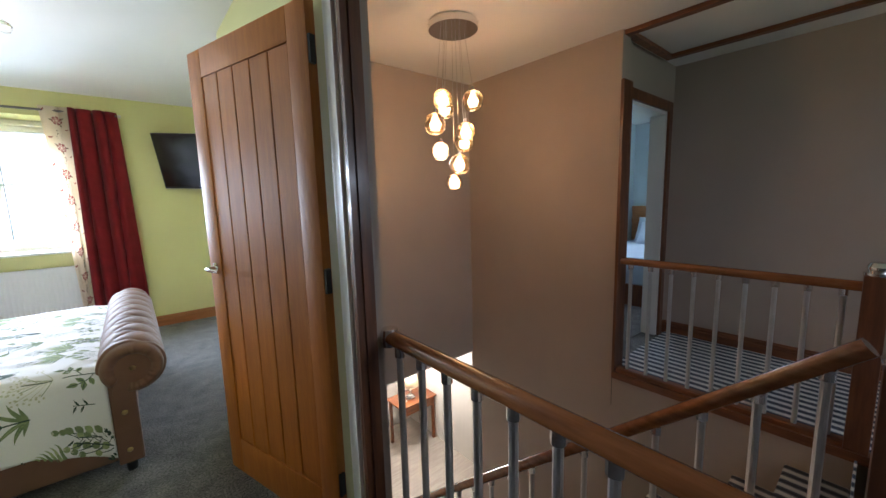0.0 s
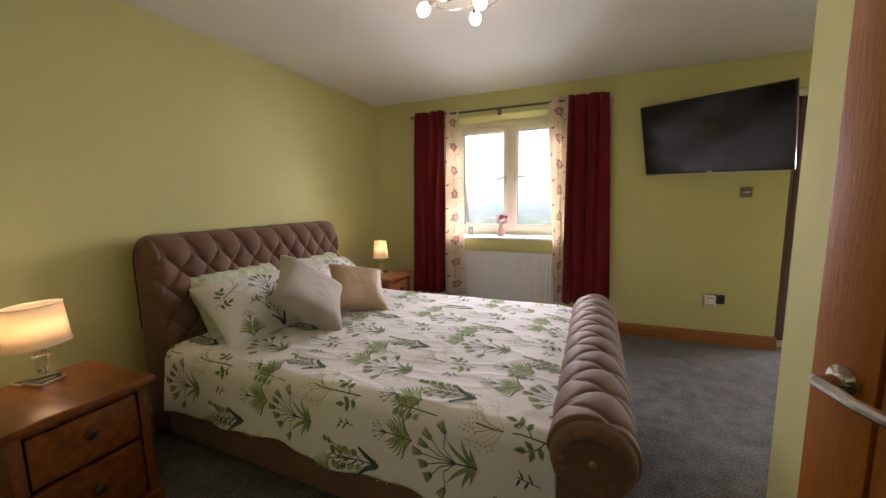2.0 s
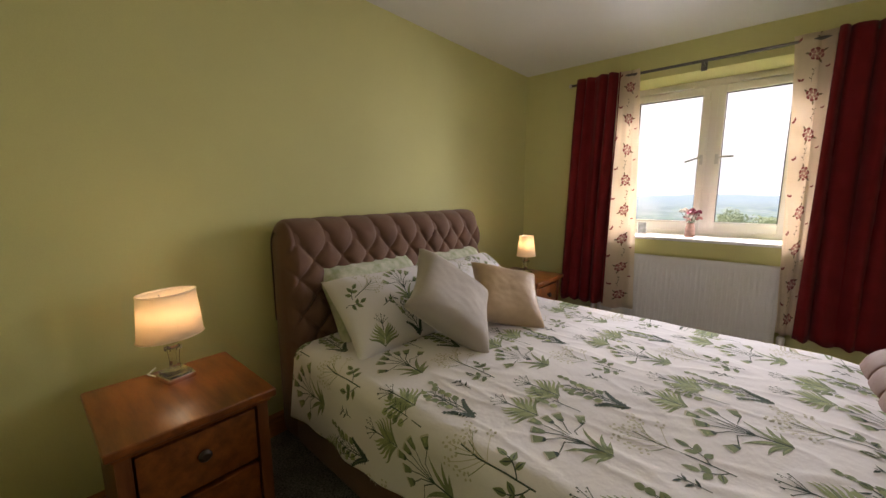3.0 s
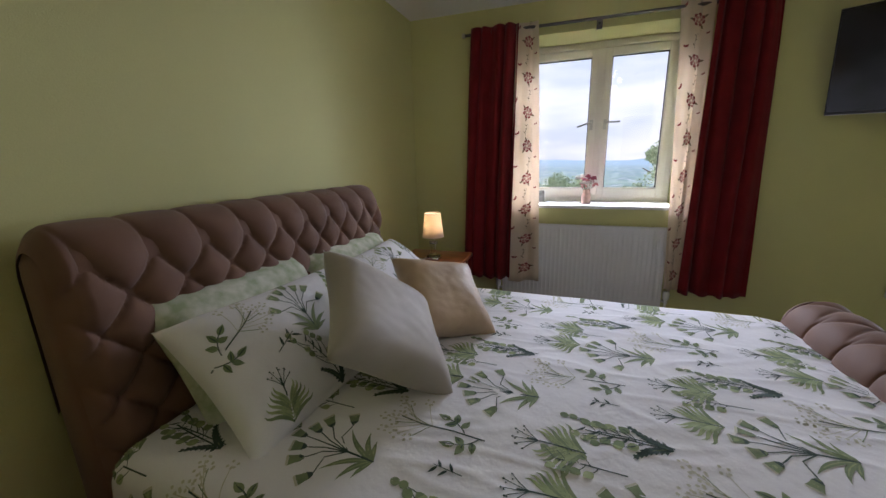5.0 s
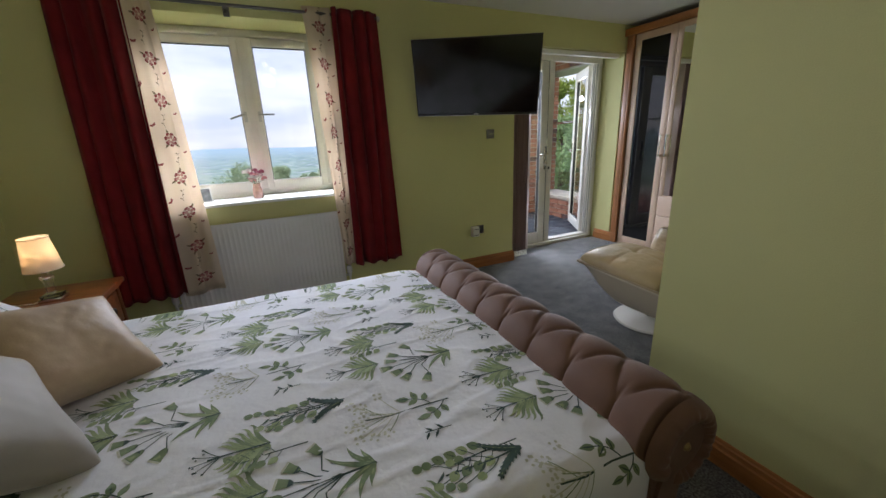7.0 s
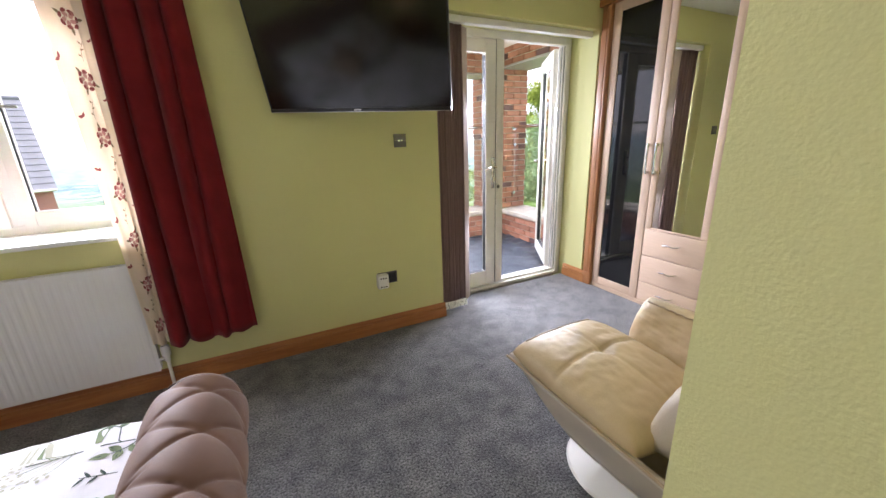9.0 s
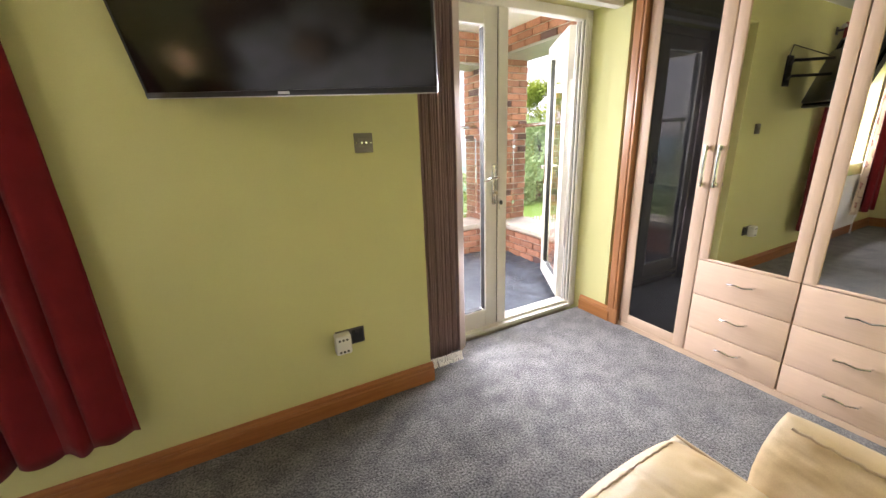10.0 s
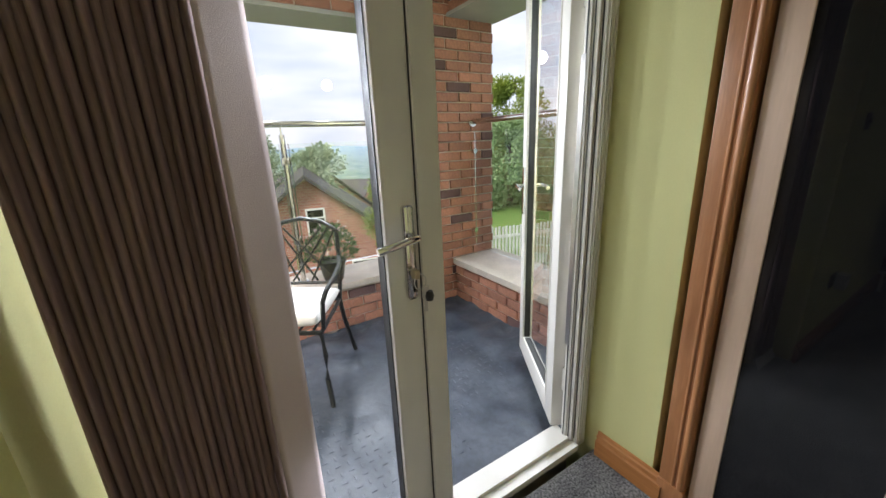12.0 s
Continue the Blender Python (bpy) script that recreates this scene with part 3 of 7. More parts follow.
def motif_bells(r):
    """Seven cup flowers on a fan of stems, with curling leaves at the root."""
    m = [(DK, stem([(-0.13, 0), (-0.03, 0)], 0.004))]
    for i in range(7):
        k = (i - 3) / 3
        tip = (0.075 - 0.085 * abs(k) ** 1.7 + 0.012 * (i % 2), 0.085 * k)
        mid = (-0.01 + 0.3 * (tip[0] + 0.03), tip[1] * 0.42)
        m.append((DK, stem([(-0.05, 0), mid, ((mid[0] + tip[0]) / 2, (mid[1] + tip[1]) / 2 + 0.002 * k), tip], 0.0026)))
        d = 0.95 * k
        c, s_ = math.cos(d), math.sin(d)
        cup = [(tip[0] + q * c, tip[1] + q * s_) for q in (0.0, 0.012, 0.026, 0.038)]
        m.append((MID, strip(cup, [0.006, 0.022, 0.026, 0.033])))
        m.append((DK, strip(cup[:2], [0.010, 0.024])))
        m.append((LT, strip([(tip[0] + q * c, tip[1] + q * s_) for q in (0.020, 0.028, 0.035)], [0.006, 0.012, 0.018])))
        m.append((PALE, strip([(tip[0] + q * c, tip[1] + q * s_) for q in (0.0385, 0.044)], [0.035, 0.030])))
    for s_ in (-1, 1):
        for a, l, b, w in ((0.22, 0.135, 0.75, 0.015), (0.55, 0.10, 0.9, 0.016), (0.95, 0.065, 0.5, 0.013)):
            pts = bow((-0.128, 0), s_ * a, l, s_ * b, 9)
            m.append((MID, strip(pts, [max(w * math.sin(math.pi * (q / 8) ** 0.8), 0.0008) for q in range(9)])))
            m.append((LT, strip(pts[1:7], [0.003] * 6)))
    return m


def motif_berries(r):
    """Round buds on thin stems, with two dark jagged leaves at the root."""
    m = [(DK, stem(bow((-0.12, 0), 0.0, 0.20, 0.12), 0.0034))]
    for i in range(8):
        s_ = 1 if i % 2 else -1
        p = (-0.06 + 0.017 * i, 0.003 * i)
        pts = bow(p, s_ * 0.75, 0.058 + 0.012 * (i % 3), -s_ * 0.7)
        m.append((DK, stem(pts, 0.002)))
        m.append((MID if i % 3 else LT, blob(pts[-1], s_ * 0.2, 0.026, 0.022)))
        m.append((PALE, blob((pts[-1][0] + 0.016, pts[-1][1]), s_ * 0.2, 0.008, 0.012)))
        if i % 2:
            m.append((DK, leaf((p[0] + 0.02, p[1]), -s_ * 0.9, 0.034, 0.007, s_ * 0.6)))
    for s_ in (-1, 1):
        rib = bow((-0.125, 0), s_ * 0.28, 0.115, s_ * 0.55, 9)
        m.append((DK, strip(rib, [0.010, 0.015, 0.018, 0.018, 0.017, 0.015, 0.012, 0.008, 0.001])))
        for q in range(1, 8):
            for e in (-1, 1):
                m.append((DK, leaf(rib[q], s_ * 0.6 + e * 0.75, 0.021 - 0.0014 * q, 0.009)))
        m.append((MID, strip(rib[1:8], [0.0022] * 7)))
    return m


def motif_grass(r):
    """Light blades that arch out from the root, round a thin berried twig."""
    m = [(DK, stem([(-0.09, 0), (0.0, 0.002), (0.05, 0.0)], 0.0034))]
    for s_ in (-1, 1):
        for k in range(6):
            root = (-0.088 + 0.010 * k, s_ * 0.001)
            a = s_ * (1.35 - 0.17 * k)
            pts = bow(root, s_ * (0.35 + 0.08 * (5 - k)), 0.108 - 0.006 * k, s_ * (1.05 - 0.10 * k), 9)
            pts = pts[:7] + bow(pts[6], a * 0.8, 0.022, -s_ * 1.0, 3)[1:]
            m.append((LT if k % 3 else MID, strip(pts, [0.003, 0.008, 0.011, 0.012, 0.011, 0.010, 0.008, 0.005, 0.001])))
            m.append((MID, strip(pts[1:6], [0.0018] * 5)))
    for a in (-0.75, -0.4, -0.1, 0.25, 0.6):
        pts = bow((0.015 + 0.01 * abs(a), 0.0), a, 0.055 + 0.012 * math.cos(a * 3), a * 0.4)
        m.append((DK, stem(pts, 0.0018)))
        m.append((DK, blob(pts[-1], a, 0.006, 0.006)))
        m.append((DK, blob((pts[-2][0] + 0.004, pts[-2][1] - 0.006), a, 0.005, 0.005)))
    return m


def motif_branch(r):
    """A dark twig with pointed leaves, ending in a haze of pale blossom."""
    m = [(DK, stem([(-0.15, 0), (-0.06, 0.0), (0.03, -0.004), (0.10, 0.004)], 0.0032))]
    for s_ in (-1, 1):
        side = bow((-0.115 + 0.02 * s_, 0), s_ * 0.95, 0.07, -s_ * 0.75)
        m.append((DK, stem(side, 0.0026)))
        for p, a, l in ((side[2], s_ * 1.9, 0.036), (side[4], s_ * 1.3, 0.040), (side[4], -s_ * 0.5, 0.036), (side[6], s_ * 0.2, 0.044)):
            m.append((MID, leaf(p, a, l, 0.021, 0.1)))
            m.append((DK, leaf(p, a, l * 0.9, 0.004, 0.1)))
    for i in range(11):
        a = -1.0 + 0.2 * i
        p = (0.00 + 0.012 * (i % 5), 0.0)
        pts = bow(p, a, 0.075 + 0.02 * (i % 3), 0.2)
        m.append((PALE if i % 3 else MID, stem(pts, 0.0017)))
        for k in range(5):
            m.append((PALE, blob((pts[-1][0] + 0.012 * math.cos(k * 1.7 + i), pts[-1][1] + 0.012 * math.sin(k * 1.7 + i)), a, 0.009, 0.008)))
    return m


def motif_olive(r):
    """A straight dark stem with rounded leaves in pairs."""
    m = [(DK, stem([(-0.11, 0), (0.0, 0.002), (0.08, 0.0)], 0.003))]
    for i in range(8):
        s_ = 1 if i % 2 else -1
        p = (-0.035 + 0.017 * i, 0.0)
        pts = bow(p, s_ * 1.0, 0.024, -s_ * 0.3, 4)
        m.append((DK, stem(pts, 0.0018)))
        m.append((MID if i % 3 else LT, strip(bow(pts[-1], s_ * 0.75, 0.034, -s_ * 0.2, 6), [0.006, 0.022, 0.027, 0.025, 0.016, 0.001])))
        m.append((DK, leaf(pts[-1], s_ * 0.75, 0.024, 0.003)))
    return m


def motif_sprig(r):
    m = [(DK, stem([(-0.05, 0), (0.05, 0.004)], 0.0026))]
    for p, s_ in ((-0.02, 1), (0.0, -1), (0.02, 1), (0.035, -1)):
        m.append((DK, leaf((p, 0), s_ * 0.8, 0.038, 0.010, s_ * 0.3)))
    return m


def motif_rose(r):
    m = []
    for i in range(7):
        a = i / 7 * 2 * math.pi
        m.append((0, strip([(0.030 * math.cos(a + t), 0.024 * math.sin(a + t)) for t in (0, 0.25, 0.5, 0.75)], [0.005, 0.013, 0.013, 0.005])))
    for i in range(5):
        a = i / 5 * 2 * math.pi + 0.4
        m.append((1, leaf((0.006 * math.cos(a), 0.005 * math.sin(a)), a + 0.6, 0.024, 0.015, 0.9)))
    for a in (2.4, -2.4, 0.2):
        m.append((2, leaf((0.03 * math.cos(a), 0.026 * math.sin(a)), a, 0.024, 0.010)))
    return m


def motif_twig(r):
    m = [(2, stem(bow((-0.05, 0), 0.3, 0.10, -0.8), 0.0016))]
    for p, s in (((-0.03, 0.008), 1), ((0.0, 0.012), -1), ((0.03, 0.006), 1)):
        m.append((2, leaf(p, s * 1.0, 0.020, 0.008)))
    return m


def motif_butterfly(r):
    return [(0, leaf((0, 0), 0.6, 0.022, 0.012)), (0, leaf((0, 0), 2.5, 0.022, 0.012)), (0, leaf((0, 0), 1.57, 0.012, 0.004))]


def stamp(bms, motif, place, at, turn, size=1.0):
    """Lays a motif on a surface. place(a, b) gives the point of the surface, a little proud of it, or None outside it."""
    c, s = math.cos(turn) * size, math.sin(turn) * size
    for colour, outline in motif:
        bm = bms[colour]
        row = []
        for pair in outline:
            pts = [place(at[0] + c * x - s * y, at[1] + s * x + c * y) for x, y in pair]
            row.append(None if None in pts else [bm.verts.new(p) for p in pts])
        for p, q in zip(row, row[1:]):
            if p and q:
                bm.faces.new((p[0], p[1], q[1], q[0]))


def proud(f, lift=0.0016):
    """Turns a surface f(a, b) into the place of a print on it."""
    def place(a, b):
        p = f(a, b)
        if p is None:
            return None
        e = 0.004
        pa, pb = f(a + e, b), f(a, b + e)
        if pa is None or pb is None:
            return None
        n = (pa - p).cross(pb - p)
        return p + n.normalized() * lift if n.length > 1e-12 else None
    return place


def cloth(name, color, second=None, scale=3.0, bump=0.0006, bump_scale=500, rough=0.85, sheen=0.15, **kw):
    return mat(name, color, rough, scale=scale, second=second or tuple(c * 0.93 for c in color), fine=0.05, fine_scale=420, bump=bump, bump_scale=bump_scale, sheen=sheen, spec=0.2, **kw)


PRINT = [cloth("print_dark_green", (0.055, 0.088, 0.07), (0.045, 0.075, 0.065)), cloth("print_green", (0.25, 0.30, 0.155), (0.17, 0.225, 0.12), scale=30),
         cloth("print_light_green", (0.40, 0.45, 0.24), (0.29, 0.35, 0.17), scale=30), cloth("print_pale_olive", (0.60, 0.575, 0.47), (0.54, 0.52, 0.40), scale=30)]
LINEN = cloth("white_cotton", (0.85, 0.83, 0.86), (0.82, 0.795, 0.82), scale=2.0, bump=0.002, bump_scale=40)
SAGE = cloth("pale_green_print_cotton", (0.68, 0.68, 0.58), (0.38, 0.44, 0.27), scale=20, bump=0.001)
TAUPE = cloth("taupe_velour", (0.20, 0.106, 0.072), (0.165, 0.086, 0.058), scale=5, bump=0.0005, bump_scale=700, rough=0.62, sheen=0.15)

# ---- the bed ----
BX0, BX1, BY0, BY1, BZ = -2.26, -0.20, 2.305, 3.87, 0.565
HY0, HY1 = 2.352, 3.935    # ends of the headboard
bed = thing("sleigh_bed", "taupe buttoned velour sleigh bed with scrolled ends", "bed")


def diamonds(a, b, sharp=0.32):
    """The puff of deep-buttoned cloth: 0 on the folds, 1 in the middle; buttons where a and b are whole numbers."""
    return (abs(math.sin(math.pi * a)) * abs(math.sin(math.pi * b))) ** sharp


TUFT0, TUFT = 2.341, 0.082   # first row of tufts, half their spacing


def head_face(u, v):
    """The front of the headboard from its foot up over the roll to its back."""
    y = HY0 + 0.01 + (HY1 - HY0 - 0.02) * u
    s = v * 1.36
    if s < 0.86:
        x, z = -2.25 - 0.035 * (s / 0.86), 0.16 + s
        nx, nz = 1, 0
    elif s < 1.17:
        a = (s - 0.86) / 0.31 * math.pi
        x, z = -2.365 + 0.08 * math.cos(a), 1.02 + 0.115 * math.sin(a)
        nx, nz = math.cos(a), math.sin(a)
    else:
        x, z = -2.445, 1.02 - (s - 1.17) * 2.0
        nx, nz = -1, 0
    rows = (s - 0.445) / 0.09
    cols = (y - TUFT0) / TUFT
    if 0.355 < s < 0.895:
        h = diamonds((cols + rows) / 2, (cols - rows) / 2, 0.28) * 0.050
    elif 0.895 <= s < 1.12:
        # pleats that lean over the roll and fade out behind it
        c = cols + 1 + 0.6 * (s - 0.895) / 0.2
        fade = min((1.12 - s) / 0.08, 1)
        k = min((s - 0.895) / 0.08, 1)
        h = abs(math.sin(math.pi * c / 2)) ** (0.56 - 0.40 * k) * (0.050 - 0.032 * k) * fade + 0.016 * k + 0.014 * (1 - fade)
    elif s <= 0.355:
        h = abs(math.sin(math.pi * (cols + 1) / 2)) ** 0.56 * 0.050
    else:
        h = 0.03
    edge = min(u, 1 - u)
    h *= min(edge / 0.03, 1) ** 0.5
    k = min(edge / 0.018, 1)
    return Vector((x + nx * h - (1 - k) * 0.02 * nx, y, z + nz * h - (1 - k) * 0.03 * nz))


head = part("headboard", grid_bm(300, 170, head_face), TAUPE, bed, angle=80)
part("headboard_frame", box_bm(-2.45, -2.265, HY0 + 0.004, HY1 - 0.004, 0.02, 1.125, bevel=0.085, seg=5), TAUPE, bed)
for i in range(20):
    for j in range(5):
        if (i + j) % 2 == 0:
            y, s = TUFT0 + TUFT * i, 0.445 + 0.09 * j
            if HY0 + 0.05 < y < HY1 - 0.05:
                part("button", lathe_bm([(0, 0.010), (0.008, 0.009), (0.012, 0.004), (0.011, -0.004)], 10), TAUPE, head).matrix_local = pose(-2.25 - 0.035 * (s / 0.86), y, 0.16 + s, 0, 90, 0)
RC = (-0.085, 0.535)     # axis of the foot roll
RR = 0.123


def foot_roll(u, v):
    """The buttoned roll along the foot of the bed: u along it, v round it from the bed side over the top and outwards."""
    y = BY0 - 0.035 + (BY1 - BY0 + 0.03) * u
    a = math.pi * (1.12 - 1.75 * v)
    cols = (y - BY0) / 0.092
    w = (v - 0.43) / 0.24
    if abs(w) < 1:
        h = diamonds((cols + w) / 2, (cols - w) / 2, 0.17) if abs(w) < 0.999 else 0
        side = abs(math.sin(math.pi * (cols + 1) / 2)) ** 0.13
        mix = min(max((abs(w) - 0.55) / 0.45, 0), 1)
        h = h * (1 - mix) + side * mix
    else:
        h = abs(math.sin(math.pi * (cols + 1) / 2)) ** 0.13
    h = 0.033 * h
    edge = min(u, 1 - u) / 0.014
    k = min(edge, 1)
    r = RR - 0.017 + h * k - (1 - math.sqrt(max(1 - (1 - k) ** 2, 0))) * 0.012
    return Vector((RC[0] + r * math.cos(a), y, RC[1] + r * math.sin(a)))


foot = part("foot_roll", grid_bm(330, 72, foot_roll), TAUPE, bed, angle=80)
for i in range(1, 20):
    y = BY0 + 0.092 * i
    w = 0.43 if i % 2 == 0 else None
    if w and y < BY1:
        a = math.pi * (1.12 - 1.75 * w)
        part("button", lathe_bm([(0, 0.010), (0.008, 0.009), (0.012, 0.004), (0.011, -0.004)], 10), TAUPE, foot).matrix_local = Matrix.Translation((RC[0] + (RR - 0.017) * math.cos(a), y, RC[1] + (RR - 0.017) * math.sin(a))) @ pose(0, 0, 0, 0, 90 - math.degrees(a), 0)
YF1 = BY1 + 0.01
BRASS_STUD = mat("dull_brass_stud", (0.42, 0.30, 0.14), 0.35, 0.9, vary=0.1, scale=40)


def scroll_puff(u, v, y, s):
    """The gathered, padded rim of a scroll end: u round it, v from the roll inwards."""
    a = 2 * math.pi * u
    r = RR + 0.004 - (RR - 0.058) * v
    neck = math.exp(-((math.degrees(a) - 236) / 17) ** 4)
    out = 0.040 * math.sin(math.pi * v) ** 0.6 * (1 - 0.9 * neck)
    out *= 1 + 0.10 * noise.noise(Vector((math.cos(a) * 7, math.sin(a) * 7, v))) - 0.16 * v * abs(math.sin(13 * a + 1.5 * math.sin(3 * a))) ** 6
    return Vector((RC[0] + r * math.cos(a), y + s * (out - 0.004), RC[1] + r * math.sin(a)))


def scroll_panel_bm(y, s):
    """The flat keyhole-shaped panel: a disc with a neck that runs down to the floor end of the post."""
    edge = [(RC[0] + 0.072 * math.cos(math.radians(a)), RC[1] + 0.072 * math.sin(math.radians(a))) for a in range(-72, 190, 9)]
    edge += [(-0.160, 0.49), (-0.168, 0.45), (-0.178, 0.40), (-0.182, 0.35), (-0.183, 0.055), (-0.092, 0.055), (-0.090, 0.38), (-0.084, 0.425), (-0.074, 0.455)]
    bm = bmesh.new()
    ends = [[bm.verts.new((x, y + s * d, z)) for x, z in edge] for d in (-0.01, 0.020)]
    n = len(edge)
    for k in range(n):
        bm.faces.new((ends[0][k], ends[0][(k + 1) % n], ends[1][(k + 1) % n], ends[1][k]))
    bm.faces.new(ends[1])
    bmesh.ops.recalc_face_normals(bm, faces=bm.faces)
    return bm


for y, s in ((BY0 - 0.035, -1), (YF1 - 0.016, 1)):
    cap = part("scroll_end", grid_bm(120, 14, lambda u, v: scroll_puff(u, v, y, s)), TAUPE, foot, "gathered padded scroll end", angle=80)
    panel = part("scroll_panel", scroll_panel_bm(y, s), TAUPE, foot, "flat keyhole-shaped end panel", angle=30)
    for x, z in ((RC[0], RC[1]), (-0.138, 0.32), (-0.138, 0.12)):
        part("stud", lathe_bm([(0, 0.009), (0.007, 0.008), (0.010, 0.004), (0.013, 0.0)], 14), BRASS_STUD, panel).matrix_local = pose(x, y + s * 0.020, z, -90 * s, 0, 0)
part("footboard", box_bm(-0.185, -0.10, BY0, YF1 - 0.03, 0.05, RC[1], bevel=0.02), TAUPE, bed)
for y in (BY0 - 0.044, YF1 - 0.082):
    part("foot_post", box_bm(-0.188, -0.085, y, y + 0.074, 0.045, 0.50, bevel=0.012), TAUPE, bed)
    part("bed_foot", lathe_bm([(0.022, 0.0), (0.026, 0.045)], 14, (-0.14, y + 0.026, 0.0)), BLACK, bed)
for y in (BY0 + 0.0, BY1 - 0.0):
    part("side_rail", box_bm(-2.075, 0.0, -0.02, 0.03, 0.06, 0.33, bevel=0.015), TAUPE, bed, m=pose(-0.186, y, 0, 0, 0, -1.9))
for y in (BY0 + 0.05, BY1 - 0.08):
    part("bed_foot", box_bm(-2.37, -2.31, y + 0.07, y + 0.13, 0, 0.07), BLACK, bed)
part("mattress", box_bm(BX0 + 0.02, BX1 - 0.0, BY0 + 0.09, BY1 - 0.04, 0.30, 0.535, bevel=0.04, seg=4), WHITE, bed)

# ---- duvet ----
DR, DTOP, DSIDE = 0.07, BY1 - BY0 + 0.02 - 0.14, 0.235
DARC = DR * math.pi / 2
DLEN = 2 * DSIDE + 2 * DARC + DTOP
DX_A, DX_B = -2.21, -0.19


def duvet_face(a, w):
    """a: metres from the foot towards the head; w: metres from the near hem over the top to the far hem."""
    if not (-0.001 <= a <= DX_B - DX_A + 0.01 and -0.012 <= w <= DLEN + 0.012):
        return None
    x = DX_B - a
    y0, y1 = BY0 - 0.035, BY1 + 0.035
    drop = 0.022 + 0.012 * math.sin(a * 3.1 + 0.6) + (0.12 * max(0, 1 - a / 0.26)) + 0.008 * math.sin(a * 8.3)
    if w < DSIDE:
        k = 1 - w / DSIDE
        p = Vector((x, y0 - 0.015 * k + 0.014 * k * math.sin(a * 11 + 1) + 0.006 * k * math.sin(a * 27), BZ - DR - k * (DSIDE + drop)))
    elif w < DSIDE + DARC:
        t = (w - DSIDE) / DR
        p = Vector((x, y0 + DR - DR * math.cos(t), BZ - DR + DR * math.sin(t)))
    elif w < DSIDE + DARC + DTOP:
        p = Vector((x, y0 + DR + (w - DSIDE - DARC), BZ))
    elif w < DSIDE + 2 * DARC + DTOP:
        t = (w - DSIDE - DARC - DTOP) / DR
        p = Vector((x, y1 - DR + DR * math.sin(t), BZ - DR + DR * math.cos(t)))
    else:
        k = (w - DSIDE - 2 * DARC - DTOP) / DSIDE
        p = Vector((x, y1 + 0.012 * k * math.sin(a * 12), BZ - DR - k * DSIDE))
    top = min(max((p.z - BZ + 0.08) / 0.08, 0), 1)
    n1 = noise.noise(Vector((a * 1.1, w * 3.0, 0.3)))
    n2 = noise.noise(Vector((a * 2.2 + w * 0.6, w * 8.0, 4.0)))
    crease = max(0.0, 1 - abs(n2) * 10) * 0.003 + max(0.0, 1 - abs(noise.noise(Vector((a * 1.3 - w * 0.5, w * 5.0 + a, 8.0)))) * 14) * 0.0026
    p.z += top * (0.008 * n1 + 0.003 * n2 + crease + 0.018 * math.sin(math.pi * min(max((w - DSIDE) / DTOP, 0), 1)))
    p.z += 0.0 if a > 0.12 else -0.02 * (1 - a / 0.12)
    p.y += 0.033 * a   # the bed stands a little askew
    return p


duvet = thing("duvet", "white duvet with a green botanical print on the bed", "duvet")
cover = part("cover", grid_bm(170, 230, lambda u, v: duvet_face(u * (DX_B - DX_A), v * DLEN)), LINEN, duvet, angle=80)
thick = cover.modifiers.new("thickness", "SOLIDIFY")
thick.thickness, thick.offset = 0.012, 1
bms = [bmesh.new() for _ in range(4)]
place = proud(duvet_face, -0.0012)
rnd = random.Random(5)
# half-drop repeat of the print: (motif, along the bed, across it)
REPEAT = 0.37
CELL = [(motif_bells, 0.0, 0.0, 1.0), (motif_grass, 0.215, 0.03, 1.0), (motif_grass, -0.165, -0.185, 1.05), (motif_branch, -0.225, 0.145, 1.0), (motif_berries, 0.035, 0.265, 1.0), (motif_olive, -0.36, -0.09, 0.95), (motif_sprig, -0.31, 0.03, 0.75), (motif_olive, 0.12, 0.14, 0.85)]
ORIGIN_A, ORIGIN_W = 0.765, 0.52
for i in range(-6, 9):
    for j in range(-6, 9):
        a0, w0 = ORIGIN_A + REPEAT * (2 * j + i % 2), ORIGIN_W + REPEAT * i
        if -0.6 < a0 < 2.7 and -0.5 < w0 < DLEN + 0.5:
            for kind, da, dw, size in CELL:
                stamp(bms, kind(rnd), place, (a0 + da + rnd.uniform(-0.008, 0.008), w0 + dw + rnd.uniform(-0.008, 0.008)), rnd.uniform(-0.06, 0.06), size)
for k, n in enumerate(("dark_print", "green_print", "light_print", "pale_print")):
    part(n, bms[k], PRINT[k], cover)["kind"] = "stuff"


# ---- pillows and cushions ----
def pillow_face(W, D, TH, side=1, ears=0.05, puff=0.5):
    def f(a, b):
        u, v = a / (W / 2), b / (D / 2)
        if abs(u) > 1.001 or abs(v) > 1.001:
            return None
        u, v = max(min(u, 1), -1), max(min(v, 1), -1)
        h = ((1 - u ** 4) * (1 - v ** 4)) ** puff
        pinch = 1 - ears * (1 - u * u) * v * v, 1 - ears * (1 - v * v) * u * u
        wr = 0.05 * noise.noise(Vector((u * 2.2, v * 2.2, W * 9 + side))) + 0.03 * noise.noise(Vector((u * 6, v * 6, D * 7)))
        return Vector((a * pinch[1], b * pinch[0], side * TH / 2 * (h * (1 + wr)) + 0.006 * noise.noise(Vector((u * 1.5, v * 1.5, W)))))
    return f


